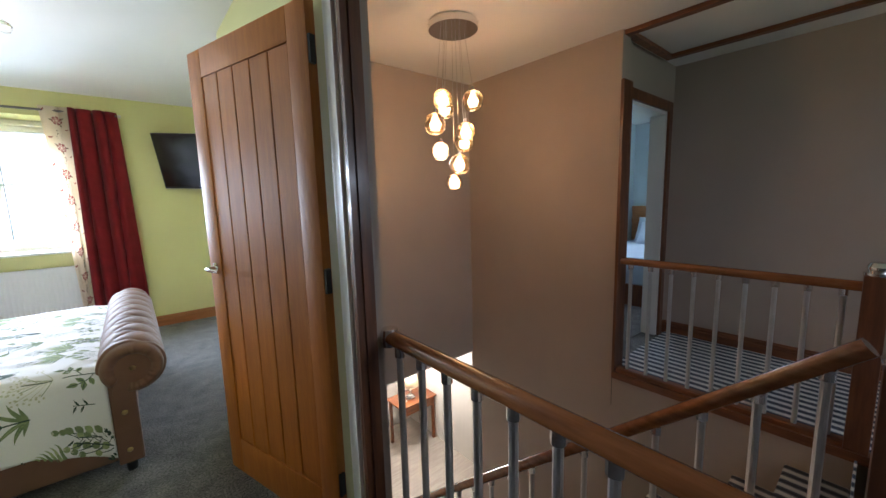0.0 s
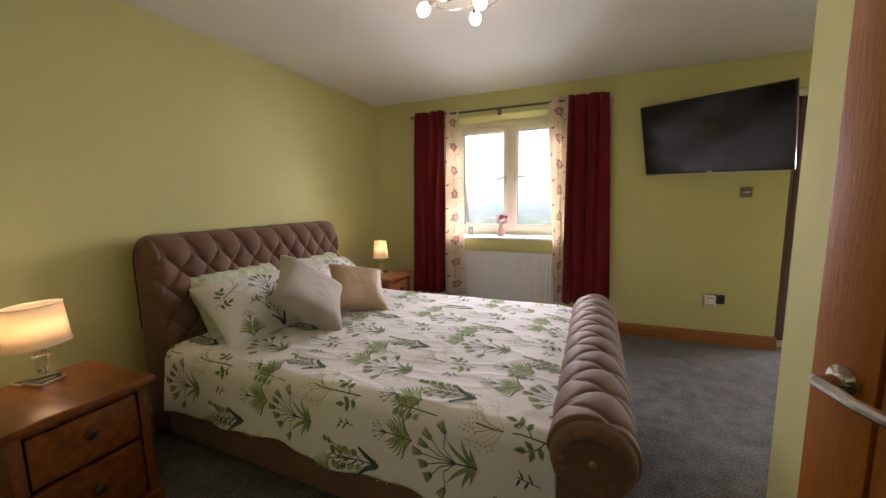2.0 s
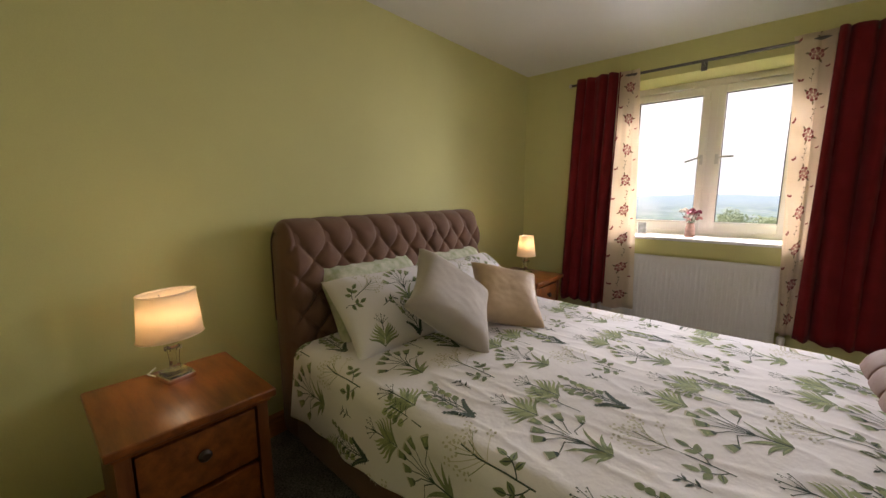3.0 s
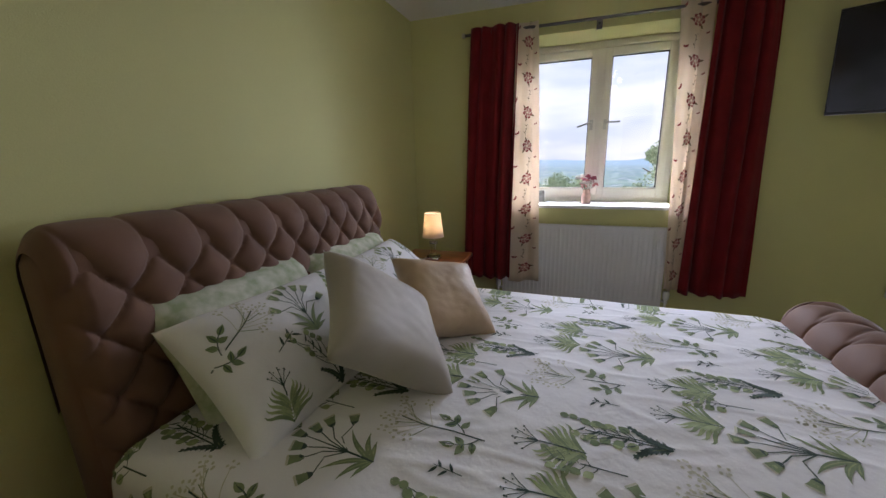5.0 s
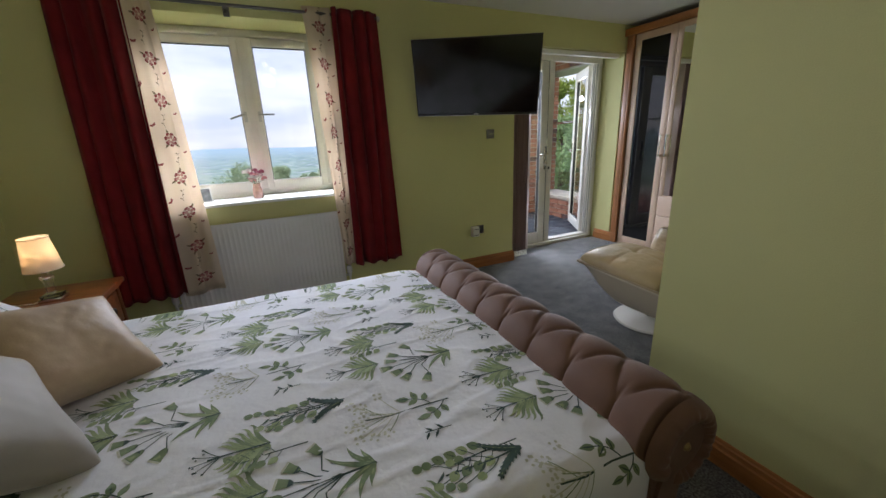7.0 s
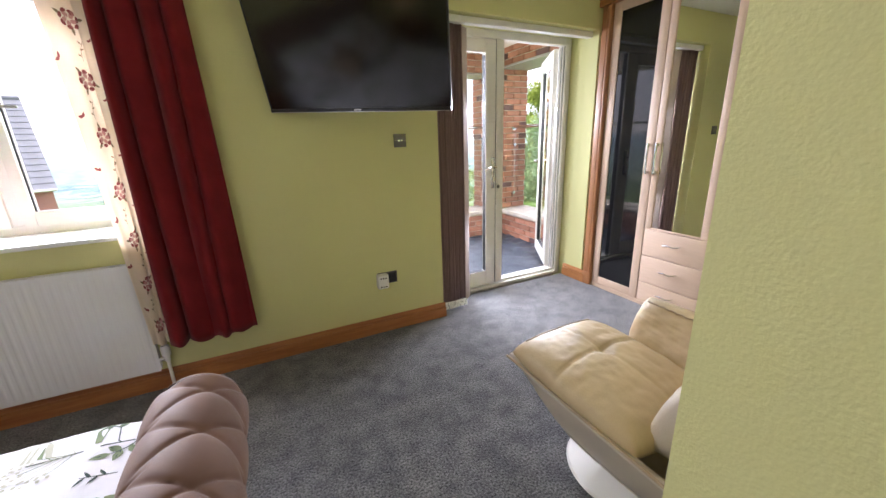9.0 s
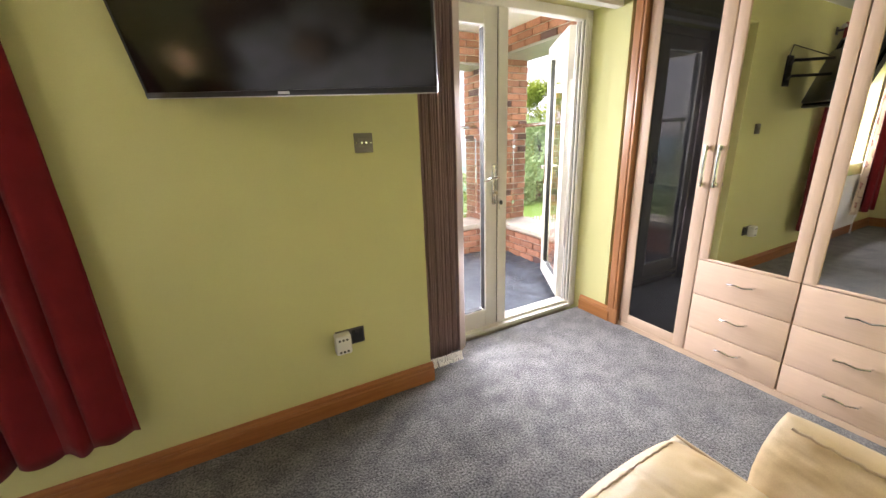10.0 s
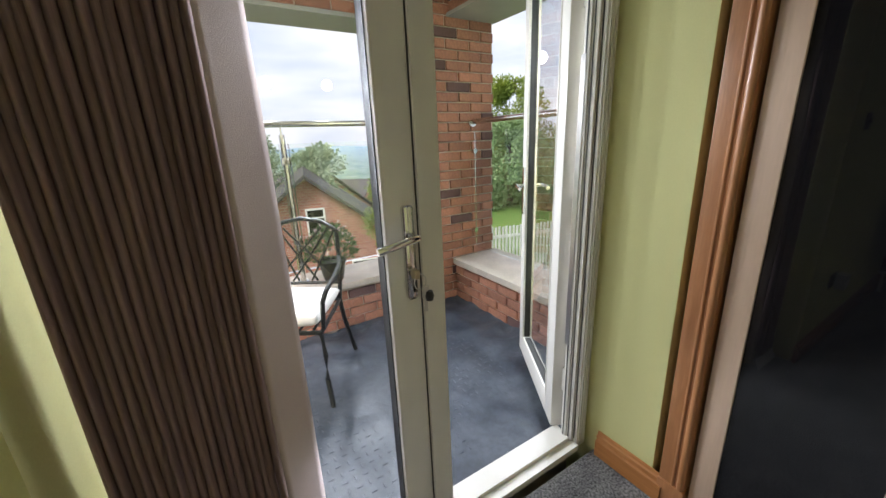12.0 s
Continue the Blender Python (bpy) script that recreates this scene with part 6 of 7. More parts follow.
pillow("pillow", 0.62, 0.42, 0.17, BLUEC, "pale blue pillow on the far bed", leaning(6.08, 2.1, 0.76, 25, 180), ears=0.04)
pillow("pillow", 0.60, 0.42, 0.17, BLUEC, "pale blue pillow on the far bed", leaning(5.90, 2.0, 0.72, 40, 184), ears=0.04)
tb = thing("hall_table", "reddish wooden hall table against the wall", "table")
part("top", box_bm(2.9, 3.6, 4.5, 4.95, -1.95, -1.92, bevel=0.006), PINE, tb)
for x in (2.93, 3.53):
    for y in (4.53, 4.88):
        part("leg", box_bm(x, x + 0.04, y, y + 0.04, LOW, -1.95), PINE, tb)
part("apron", box_bm(2.95, 3.55, 4.54, 4.56, -2.1, -1.95), PINE, tb)
hl = table_lamp(0.11, 0.11, 0.08, 0.08, "lit lamp on the hall table below")
hl.matrix_world = pose(3.2, 4.7, -1.9195) @ Matrix.Scale(1.4, 4)


# ---- balcony ----
BRICKM = mat("red_brick", (0.50, 0.235, 0.155), 0.85, scale=7, second=(0.40, 0.17, 0.11), fine=0.25, fine_scale=60, bump=0.003, bump_scale=70, random=0.28)
BRICKD = mat("dark_brick", (0.15, 0.08, 0.075), 0.85, vary=0.3, scale=9, bump=0.003, bump_scale=70)
MORTAR = mat("pale_mortar", (0.60, 0.51, 0.44), 0.95, vary=0.15, scale=20, bump=0.002, bump_scale=120)
STONE = mat("pale_coping_stone", (0.60, 0.53, 0.46), 0.8, vary=0.2, scale=6, fine=0.1, fine_scale=50, bump=0.001)
RUBBER = mat("dark_blue_grey_rubber", (0.030, 0.039, 0.055), 0.42, scale=3.4, second=(0.068, 0.08, 0.10), fine=0.3, fine_scale=30, bump=0.012, bump_scale=7)
BF = -0.03                  # balcony floor
PXA, PYA = 3.335, 7.115      # inner faces of the low walls
CZ = 0.30                   # top of the brickwork under the coping
BW0, BW1 = 0.90, 3.335      # balcony from west to east


def deck(u, v):
    x, y = BW0 + (PXA + 0.02 - BW0) * u, YN + OUT - 0.03 + (PYA - YN - OUT + 0.06) * v
    edge = min(1 - u, 1 - v)
    lip = 0.05 * max(0, 1 - edge / 0.02)
    return Vector((x, y, BF + 0.009 * noise.noise(Vector((x * 1.7, y * 1.3, 2))) + 0.004 * noise.noise(Vector((x * 5, y * 5, 7))) + 0.006 * max(0, 1 - abs(noise.noise(Vector((x * 2.5 + y, y * 1.1, 5)))) * 9) + 0.045 * max(0, 1 - edge / 0.3) * noise.noise(Vector((x * 7, y * 7, 1))) + lip * 0.6))


structure("floor_balcony", grid_bm(90, 80, deck), RUBBER, "dark blue grey rubber sheet on the balcony floor", "floor", smooth=True)
structure("slab_balcony", slab((BW0 - 0.3, 3.9, YN + OUT - 0.01, 7.62, -0.35, BF - 0.03)), MORTAR, "balcony slab under the rubber sheet", "slab")
NUB = mat("embossed_rubber", (0.06, 0.072, 0.092), 0.35)
bm = bmesh.new()
for i in range(34):
    for j in range(26):
        x, y = 1.5 + i * 0.045, 5.62 + j * 0.05
        if noise.noise(Vector((x * 1.2, y * 1.2, 9))) > -0.05 and 1.75 < x < 2.95:
            z = BF + 0.009 * noise.noise(Vector((x * 1.7, y * 1.3, 2))) + 0.004 * noise.noise(Vector((x * 5, y * 5, 7))) + 0.001
            d = (0.014, 0.004) if (i + j) % 2 else (0.004, 0.014)
            vs = [bm.verts.new((x + a * d[0], y + b * d[1], z + c)) for a, b, c in ((-1, -1, 0), (1, -1, 0), (1, 1, 0), (-1, 1, 0), (-0.6, -0.6, 0.002), (0.6, -0.6, 0.002), (0.6, 0.6, 0.002), (-0.6, 0.6, 0.002))]
            for q in ((4, 5, 6, 7), (0, 1, 5, 4), (1, 2, 6, 5), (2, 3, 7, 6), (3, 0, 4, 7)):
                bm.faces.new([vs[k] for k in q])
tagged(part("floor_embossing", bm, NUB, smooth=False), "raised tread marks of the rubber floor", "embossing", kind="stuff")
structure("ceiling_balcony", slab((BW0 - 0.32, 3.86, YN + OUT, 7.6, 2.46, 2.52)), WHITE, "white boarded balcony ceiling", "ceiling")
# brick walls: mortar cores, bricks as pieces on them
walls = {
    "pier": structure("wall_balcony_pier", slab((3.19, 3.76, 7.09, 7.60, -0.3, 2.46)), MORTAR, "red brick corner pier of the balcony", "brick pier"),
    "low_north": structure("wall_balcony_north", slab((BW0, 3.19, PYA + 0.01, PYA + 0.32, -0.3, CZ)), MORTAR, "low red brick balcony wall", "brick wall"),
    "low_east": structure("wall_balcony_east", slab((PXA + 0.01, PXA + 0.42, 5.44, 7.08, -0.3, CZ)), MORTAR, "low red brick balcony wall", "brick wall"),
    "beam_north": structure("beam_north", slab((BW0, 3.19, PYA + 0.01, PYA + 0.32, 2.155, 2.46)), MORTAR, "brick beam over the balcony opening", "beam"),
    "beam_east": structure("beam_east", slab((PXA + 0.01, PXA + 0.42, 5.44, 7.08, 2.24, 2.46)), MORTAR, "brick beam over the balcony opening", "beam"),
    "west": structure("wall_balcony_west", slab((BW0 - 0.32, BW0 - 0.01, 5.44, 7.12, -0.3, CZ)), MORTAR, "low red brick balcony wall", "brick wall"),
    "west_pier": structure("wall_balcony_west_pier", slab((BW0 - 0.32, BW0 - 0.01, 7.12, 7.44, -0.3, 2.46)), MORTAR, "red brick corner pier of the balcony", "brick pier"),
    "beam_west": structure("beam_west", slab((BW0 - 0.32, BW0 - 0.01, 5.44, 7.12, 2.155, 2.46)), MORTAR, "brick beam over the balcony opening", "beam"),
}
SOFFIT = mat("grey_soffit_board", (0.34, 0.33, 0.31), 0.5, vary=0.08, scale=5)
structure("soffit_north", slab((BW0, 3.185, PYA - 0.02, PYA + 0.33, 2.13, 2.155)), SOFFIT, "grey soffit board under the beam", "soffit")
structure("soffit_east", slab((PXA - 0.02, PXA + 0.43, 5.44, 7.08, 2.215, 2.24)), SOFFIT, "grey soffit board under the beam", "soffit")
structure("coping_north", slab((BW0 + 0.032, 3.188, PYA - 0.03, PYA + 0.40, CZ, CZ + 0.045)), STONE, "pale stone coping on the low wall", "coping")
structure("coping_west", slab((BW0 - 0.36, BW0 + 0.03, 5.44, 7.08, CZ, CZ + 0.045)), STONE, "pale stone coping on the low wall", "coping")
structure("coping_east", slab((PXA - 0.03, PXA + 0.46, 5.44, 7.085, CZ, CZ + 0.045)), STONE, "pale stone coping on the low wall", "coping")


def brick_mesh(length, height=0.065, depth=0.012, mats=BRICKM):
    bm = box_bm(0.0, length, -depth, 0.003, 0.0, height)
    edges = [e for e in bm.edges if all(v.co.y < -depth + 0.001 for v in e.verts)]
    bmesh.ops.bevel(bm, geom=edges, offset=0.004, segments=1, affect="EDGES")
    me = bpy.data.meshes.new("brick")
    bm.to_mesh(me)
    bm.free()
    me.materials.append(mats)
    return me


BRICK_MESH = {}


def bricks(parent, origin, turn, length, z0, z1, seed, dark=0.06):
    """Courses of stretcher bond on the face that starts at origin and runs along the turned x axis; bricks stand out towards its -y."""
    rb = random.Random(seed)
    z, row = z0, 0
    while z + 0.06 <= z1 + 0.001:
        hh = min(0.065, z1 - z)
        x = 0.0 if row % 2 == 0 else -0.1125
        while x < length - 0.02:
            a, b = max(x, 0.0), min(x + 0.215, length)
            if b - a > 0.03:
                kind = "dark" if rb.random() < dark else "red"
                key_ = (round(b - a, 3), round(hh, 3), kind)
                if key_ not in BRICK_MESH:
                    BRICK_MESH[key_] = brick_mesh(b - a, hh, mats=BRICKD if kind == "dark" else BRICKM)
                o = new("brick", BRICK_MESH[key_])
                o.parent = parent
                o.matrix_world = pose(*origin, 0, 0, turn) @ pose(a, rb.uniform(-0.002, 0.002), z, 0, 0, 0)
            x += 0.225
        z += 0.075
        row += 1


# ---- railings ----
STAIN = mat("polished_steel", (0.62, 0.61, 0.59), 0.18, 1.0)
RGLASS = glass("rail_glass", (0.93, 0.97, 0.95))
rail = thing("balcony_rail_north", "polished steel rail with glass panel over the low wall", "railing", group="balcony railings")
part("top_rail", cyl_bm(0.021, (BW0, PYA + 0.20, 1.49), (3.19, PYA + 0.20, 1.49), 18), STAIN, rail)
for x in (1.25, 2.09):
    p = part("post", cyl_bm(0.019, (x, PYA + 0.20, CZ + 0.045), (x, PYA + 0.20, 1.42), 16), STAIN, rail)
    part("post_pin", cyl_bm(0.007, (x, PYA + 0.20, 1.42), (x, PYA + 0.20, 1.48), 10), STAIN, p)
    part("post_foot", cyl_bm(0.04, (x, PYA + 0.20, CZ + 0.045), (x, PYA + 0.20, CZ + 0.056), 18), STAIN, p)
    for z in (0.65, 1.22):
        part("glass_clamp", box_bm(x - 0.03, x + 0.03, PYA + 0.175, PYA + 0.225, z, z + 0.05, bevel=0.006), STAIN, p)
for x0, x1 in ((1.28, 2.06), (2.12, 3.14)):
    g = part("glass_panel", box_bm(x0, x1, PYA + 0.155, PYA + 0.205, 0.45, 1.36), RGLASS, rail)
    g.visible_shadow = False
rail2 = thing("balcony_rail_east", "polished steel rail with glass panel over the low wall", "railing", group="balcony railings")
EX = PXA + 0.21
part("top_rail", cyl_bm(0.021, (EX, 7.088, 1.48), (EX, 5.46, 1.48), 18), STAIN, rail2)
part("flange", cyl_bm(0.042, (EX, 7.089, 1.48), (EX, 7.075, 1.48), 24), STAIN, rail2)
for z in (0.57, 1.245):
    part("glass_clamp", cyl_bm(0.022, (EX, 7.089, z), (EX, 7.045, z), 16), STAIN, rail2)
g = part("glass_panel", box_bm(EX - 0.005, EX + 0.005, 5.55, 7.05, 0.42, 1.40), RGLASS, rail2)
g.visible_shadow = False

rail3 = thing("balcony_rail_west", "polished steel rail with glass panel over the low wall", "railing", group="balcony railings")
part("top_rail", cyl_bm(0.021, (BW0 - 0.17, 5.46, 1.48), (BW0 - 0.17, 7.12, 1.48), 18), STAIN, rail3)
part("flange", cyl_bm(0.042, (BW0 - 0.17, 7.119, 1.48), (BW0 - 0.17, 7.105, 1.48), 24), STAIN, rail3)
for y in (5.9, 6.7):
    p = part("post", cyl_bm(0.019, (BW0 - 0.17, y, CZ + 0.045), (BW0 - 0.17, y, 1.46), 16), STAIN, rail3)
    part("post_foot", cyl_bm(0.04, (BW0 - 0.17, y, CZ + 0.045), (BW0 - 0.17, y, CZ + 0.056), 18), STAIN, p)
g = part("glass_panel", box_bm(BW0 - 0.175, BW0 - 0.165, 5.94, 6.66, 0.45, 1.38), RGLASS, rail3)
g.visible_shadow = False

# ---- patio chair and plant ----
IRON = mat("dark_cast_metal", (0.035, 0.038, 0.036), 0.4, 0.6, vary=0.2, scale=20)
pc = thing("patio_chair", "dark cast metal patio chair with a white cushion", "chair")
# local: front towards -y
part("seat_frame", tube_bm([(-0.24, -0.22, 0.43), (0.24, -0.22, 0.43), (0.21, 0.22, 0.43), (-0.21, 0.22, 0.43)], 0.014, 8, True), IRON, pc)
for i in range(6):
    x = -0.19 + 0.076 * i
    part("seat_slat", tube_bm([(x, -0.22, 0.43), (x * 0.9, 0.22, 0.43)], 0.008, 6), IRON, pc)
for s in (-1, 1):
    part("front_leg", tube_bm([(s * 0.235, -0.21, 0.43), (s * 0.25, -0.23, 0.30), (s * 0.235, -0.21, 0.14), (s * 0.265, -0.26, 0.0)], 0.014, 8), IRON, pc)
    part("back_leg", tube_bm([(s * 0.21, 0.21, 0.43), (s * 0.215, 0.24, 0.28), (s * 0.235, 0.33, 0.0)], 0.014, 8), IRON, pc)
    part("arm", tube_bm([(s * 0.225, 0.24, 0.70), (s * 0.265, 0.12, 0.69), (s * 0.285, -0.05, 0.675), (s * 0.28, -0.18, 0.65), (s * 0.26, -0.20, 0.59), (s * 0.24, -0.18, 0.43)], 0.013, 8), IRON, pc)
    part("back_post", tube_bm([(s * 0.21, 0.21, 0.43), (s * 0.225, 0.24, 0.62), (s * 0.215, 0.29, 0.86)], 0.014, 8), IRON, pc)
part("back_top", tube_bm([(-0.215, 0.29, 0.86), (-0.12, 0.305, 0.915), (0, 0.31, 0.935), (0.12, 0.305, 0.915), (0.215, 0.29, 0.86)], 0.014, 8), IRON, pc)
for s in (-1, 1):
    for k in (0.0, 0.12, 0.24):
        part("back_lattice", tube_bm([(s * (-0.2 + k), 0.235, 0.55), (s * (-0.05 + k * 0.7), 0.27, 0.70), (s * (0.12 + k * 0.35), 0.295, 0.88)], 0.007, 6), IRON, pc)
part("back_rail", tube_bm([(-0.215, 0.225, 0.54), (0.215, 0.225, 0.54)], 0.010, 6), IRON, pc)
pc.matrix_world = pose(1.885, 6.63, BF + 0.004, 0, 0, -34)
sc = pillow("seat_cushion", 0.44, 0.42, 0.10, cloth("white_seat_cloth", (0.72, 0.70, 0.66), bump=0.002, bump_scale=60), "white tufted cushion on the patio chair", pose(1.88, 6.62, BF + 0.495, 0, 0, -34), "cushion", ears=0.02, puff=0.3)


def leaf_cloud(n, size, shape, seed, bm=None):
    """n small bent leaves of about that size, at places that shape(random) gives as (point, outward)."""
    bm = bm or bmesh.new()
    rl = random.Random(seed)
    for _ in range(n):
        p, out = shape(rl)
        d = (out + Vector((rl.uniform(-1, 1), rl.uniform(-1, 1), rl.uniform(-0.6, 0.9))) * 0.9).normalized()
        side = d.orthogonal().normalized()
        side = (side * math.cos(rl.uniform(0, 6.28)) + d.cross(side) * math.sin(rl.uniform(0, 6.28))).normalized()
        L = size * rl.uniform(0.6, 1.3)
        vs = [bm.verts.new(p), bm.verts.new(p + d * L * 0.5 + side * L * 0.28), bm.verts.new(p + d * L), bm.verts.new(p + d * L * 0.5 - side * L * 0.28)]
        bm.faces.new((vs[0], vs[1], vs[2]))
        bm.faces.new((vs[0], vs[2], vs[3]))
    return bm


def leaf_mat(name, a, b):
    m = mat(name, a, 0.6, scale=1.4, second=b, fine=0.3, fine_scale=12)
    return m


G1 = leaf_mat("yellow_green_foliage", (0.27, 0.35, 0.045), (0.17, 0.25, 0.035))
G2 = leaf_mat("mid_green_foliage", (0.27, 0.39, 0.17), (0.18, 0.29, 0.12))
# distance haze put into the colour: paler, greyer leaves for the far trees
G4 = leaf_mat("haze_paled_foliage", (0.40, 0.50, 0.31), (0.30, 0.40, 0.24))
G3 = leaf_mat("dark_green_foliage", (0.12, 0.20, 0.075), (0.075, 0.135, 0.055))
BARK = mat("bark", (0.10, 0.07, 0.05), 0.9, vary=0.4, scale=12, bump=0.01, bump_scale=20)
pot = thing("potted_plant", "leafy potted plant with pale flowers on the low wall", "plant")
part("pot", lathe_bm([(0, 0), (0.10, 0), (0.14, 0.2), (0.15, 0.2), (0.15, 0.22), (0.13, 0.22), (0.12, 0.19), (0, 0.19)], 24), IRON, pot)


def dome(r, h):
    def f(rl):
        a, q = rl.uniform(0, 6.28), math.acos(rl.uniform(0, 1))
        d = Vector((math.cos(a) * math.sin(q), math.sin(a) * math.sin(q), math.cos(q)))
        k = rl.uniform(0.5, 1) ** 0.5
        return Vector((d.x * r * k, d.y * r * k, h * 0.3 + d.z * h * k)), d
    return f


part("foliage", leaf_cloud(900, 0.05, dome(0.26, 0.34), 11), G3, pot, m=pose(0, 0, 0.15))
part("blossom", leaf_cloud(260, 0.035, dome(0.27, 0.36), 12), cloth("pale_pink_blossom", (0.62, 0.46, 0.46)), pot, m=pose(0, 0, 0.17))
pot.matrix_world = pose(2.30, PYA + 0.12, CZ + 0.046) @ Matrix.Scale(0.72, 4)


# ---- garden, trees, neighbours, valley ----
def ground_height(x, y):
    d = math.hypot(x, y - 4)
    h = -2.9 - 0.16 * max(0, d - 7) if d < 60 else -11.4 - 0.075 * (d - 60)
    h = max(h, -92.0)
    if d > 900:
        h += (d - 900) * 0.020 * (0.8 + 0.5 * noise.noise(Vector((x / 900, y / 900, 1))))
    h += 3.0 * math.exp(-((x - 13) ** 2 + (y - 17) ** 2) / 30)   # the raised lawn
    return h + (0.05 * d ** 0.7) * noise.noise(Vector((x / 60, y / 60, 3)))


GROUND = bpy.data.materials.new("lawn_and_hazed_fields")
GROUND.use_nodes = True
gn = GROUND.node_tree
gb = gn.nodes["Principled BSDF"]
gb.inputs["Roughness"].default_value, gb.inputs["Specular IOR Level"].default_value = 0.95, 0.1
gc = gn.nodes.new("ShaderNodeTexCoord")


def gnoise(scale, detail=4.0):
    n = gn.nodes.new("ShaderNodeTexNoise")
    n.inputs["Scale"].default_value, n.inputs["Detail"].default_value = scale, detail
    gn.links.new(gc.outputs["Object"], n.inputs["Vector"])
    return n.outputs["Fac"]


def gmix(fac, a, b, lo, hi):
    r = gn.nodes.new("ShaderNodeMapRange")
    r.inputs["From Min"].default_value, r.inputs["From Max"].default_value = lo, hi
    gn.links.new(fac, r.inputs["Value"])
    x = gn.nodes.new("ShaderNodeMix")
    x.data_type = "RGBA"
    gn.links.new(r.outputs["Result"], x.inputs["Factor"])
    for k_, v in (("A", a), ("B", b)):
        if isinstance(v, tuple):
            x.inputs[k_].default_value = (*v, 1)
        else:
            gn.links.new(v, x.inputs[k_])
    return x.outputs["Result"]


near = gmix(gnoise(0.4), (0.09, 0.16, 0.04), (0.13, 0.20, 0.055), 0.35, 0.65)
vor = gn.nodes.new("ShaderNodeTexVoronoi")
vor.inputs["Scale"].default_value = 0.012
gn.links.new(gc.outputs["Object"], vor.inputs["Vector"])
sepv = gn.nodes.new("ShaderNodeSeparateColor")
gn.links.new(vor.outputs["Color"], sepv.inputs["Color"])
fields = gmix(sepv.outputs["Red"], (0.09, 0.17, 0.10), (0.24, 0.30, 0.20), 0.0, 1.0)
fields = gmix(gnoise(0.02, 8.0), fields, (0.055, 0.10, 0.09), 0.52, 0.60)
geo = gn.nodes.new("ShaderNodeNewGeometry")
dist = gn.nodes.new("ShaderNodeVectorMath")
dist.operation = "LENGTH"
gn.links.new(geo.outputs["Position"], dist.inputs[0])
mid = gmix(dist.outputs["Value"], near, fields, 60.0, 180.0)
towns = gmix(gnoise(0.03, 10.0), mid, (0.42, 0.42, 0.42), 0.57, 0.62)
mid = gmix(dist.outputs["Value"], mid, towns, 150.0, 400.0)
# aerial haze painted into the base colour: bluer with distance
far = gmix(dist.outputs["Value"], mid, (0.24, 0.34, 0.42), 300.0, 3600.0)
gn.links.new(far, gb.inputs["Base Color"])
radii = [0.0] + [6 * 1.13 ** k for k in range(56)]
bm = bmesh.new()
rings = []
for r in radii:
    if r == 0:
        rings.append([bm.verts.new((0, 4, -2.9))])
    else:
        rings.append([bm.verts.new((r * math.cos(a / 160 * 2 * math.pi), 4 + r * math.sin(a / 160 * 2 * math.pi), ground_height(r * math.cos(a / 160 * 2 * math.pi), 4 + r * math.sin(a / 160 * 2 * math.pi)))) for a in range(160)])
for p, q in zip(rings, rings[1:]):
    for i in range(160):
        j = (i + 1) % 160
        bm.faces.new((p[0], q[i], q[j]) if len(p) == 1 else (p[i], q[i], q[j], p[j]))
structure("ground", bm, GROUND, "garden lawn falling away to fields and haze-tinted hills", "ground", smooth=True)


def tree(label, at_, height, width, foliage, seed, n=5200, leaf_size=0.16, conifer=False):
    t = thing("tree", label, "tree", group="garden trees")
    rt = random.Random(seed)
    trunk = cyl_bm(0.05 * width, (0, 0, -0.3), (0, 0, height * 0.75), 10, 0.012 * width)
    limbs = []
    for k in range(9):
        a, z = rt.uniform(0, 6.28), height * rt.uniform(0.2, 0.8)
        L = width * 0.42 * (1.1 - z / height * 0.7) * rt.uniform(0.7, 1.1)
        e = Vector((L * math.cos(a), L * math.sin(a), z + L * (0.2 if conifer else 0.6)))
        limbs.append(e)
        cyl_bm(0.014 * width, (0, 0, z), tuple(e), 6, 0.004 * width, trunk)
    part("trunk", trunk, BARK, t)
    clumps = []
    for k in range(46):
        z = rt.uniform(0.08, 1.0)
        prof = (1 - z) ** 0.75 if conifer else math.sin(math.pi * (0.12 + 0.83 * z)) ** 0.7
        a, r = rt.uniform(0, 6.28), width / 2 * prof * math.sqrt(rt.uniform(0.1, 1))
        clumps.append((Vector((r * math.cos(a), r * math.sin(a), z * height)), width * rt.uniform(0.09, 0.19) * (0.6 + 0.6 * prof)))

    def shape(rl):
        c, r = rl.choice(clumps)
        d = Vector((rl.gauss(0, 1), rl.gauss(0, 1), rl.gauss(0, 0.8))).normalized()
        return c + d * r * rl.uniform(0.55, 1.05), d

    part("crown", leaf_cloud(n, leaf_size, shape, seed + 1), foliage, t)
    t.matrix_world = pose(*at_)
    return t


def on_ground(x, y):
    return (x, y, ground_height(x, y))


tree("tall yellow-green conifer beyond the garden lawn", on_ground(14.6, 18.6), 6.0, 4.4, G1, 21, 30000, 0.13)
tree("bright yellow-green shrub beside the neighbouring house", on_ground(7.5, 17.2), 0.4 - ground_height(7.5, 17.2), 2.3, G1, 31, 9000, 0.11)
tree("broad light green garden tree", on_ground(12.9, 16.9), 3.3, 3.6, G2, 22, 22000, 0.11)
tree("broad light green garden tree", on_ground(16.4, 16.4), 4.2, 4.4, G2, 23, 18000, 0.13)
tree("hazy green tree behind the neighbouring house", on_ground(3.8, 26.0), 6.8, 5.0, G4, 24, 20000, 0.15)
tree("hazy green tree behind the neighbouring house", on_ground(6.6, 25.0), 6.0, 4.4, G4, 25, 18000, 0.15)
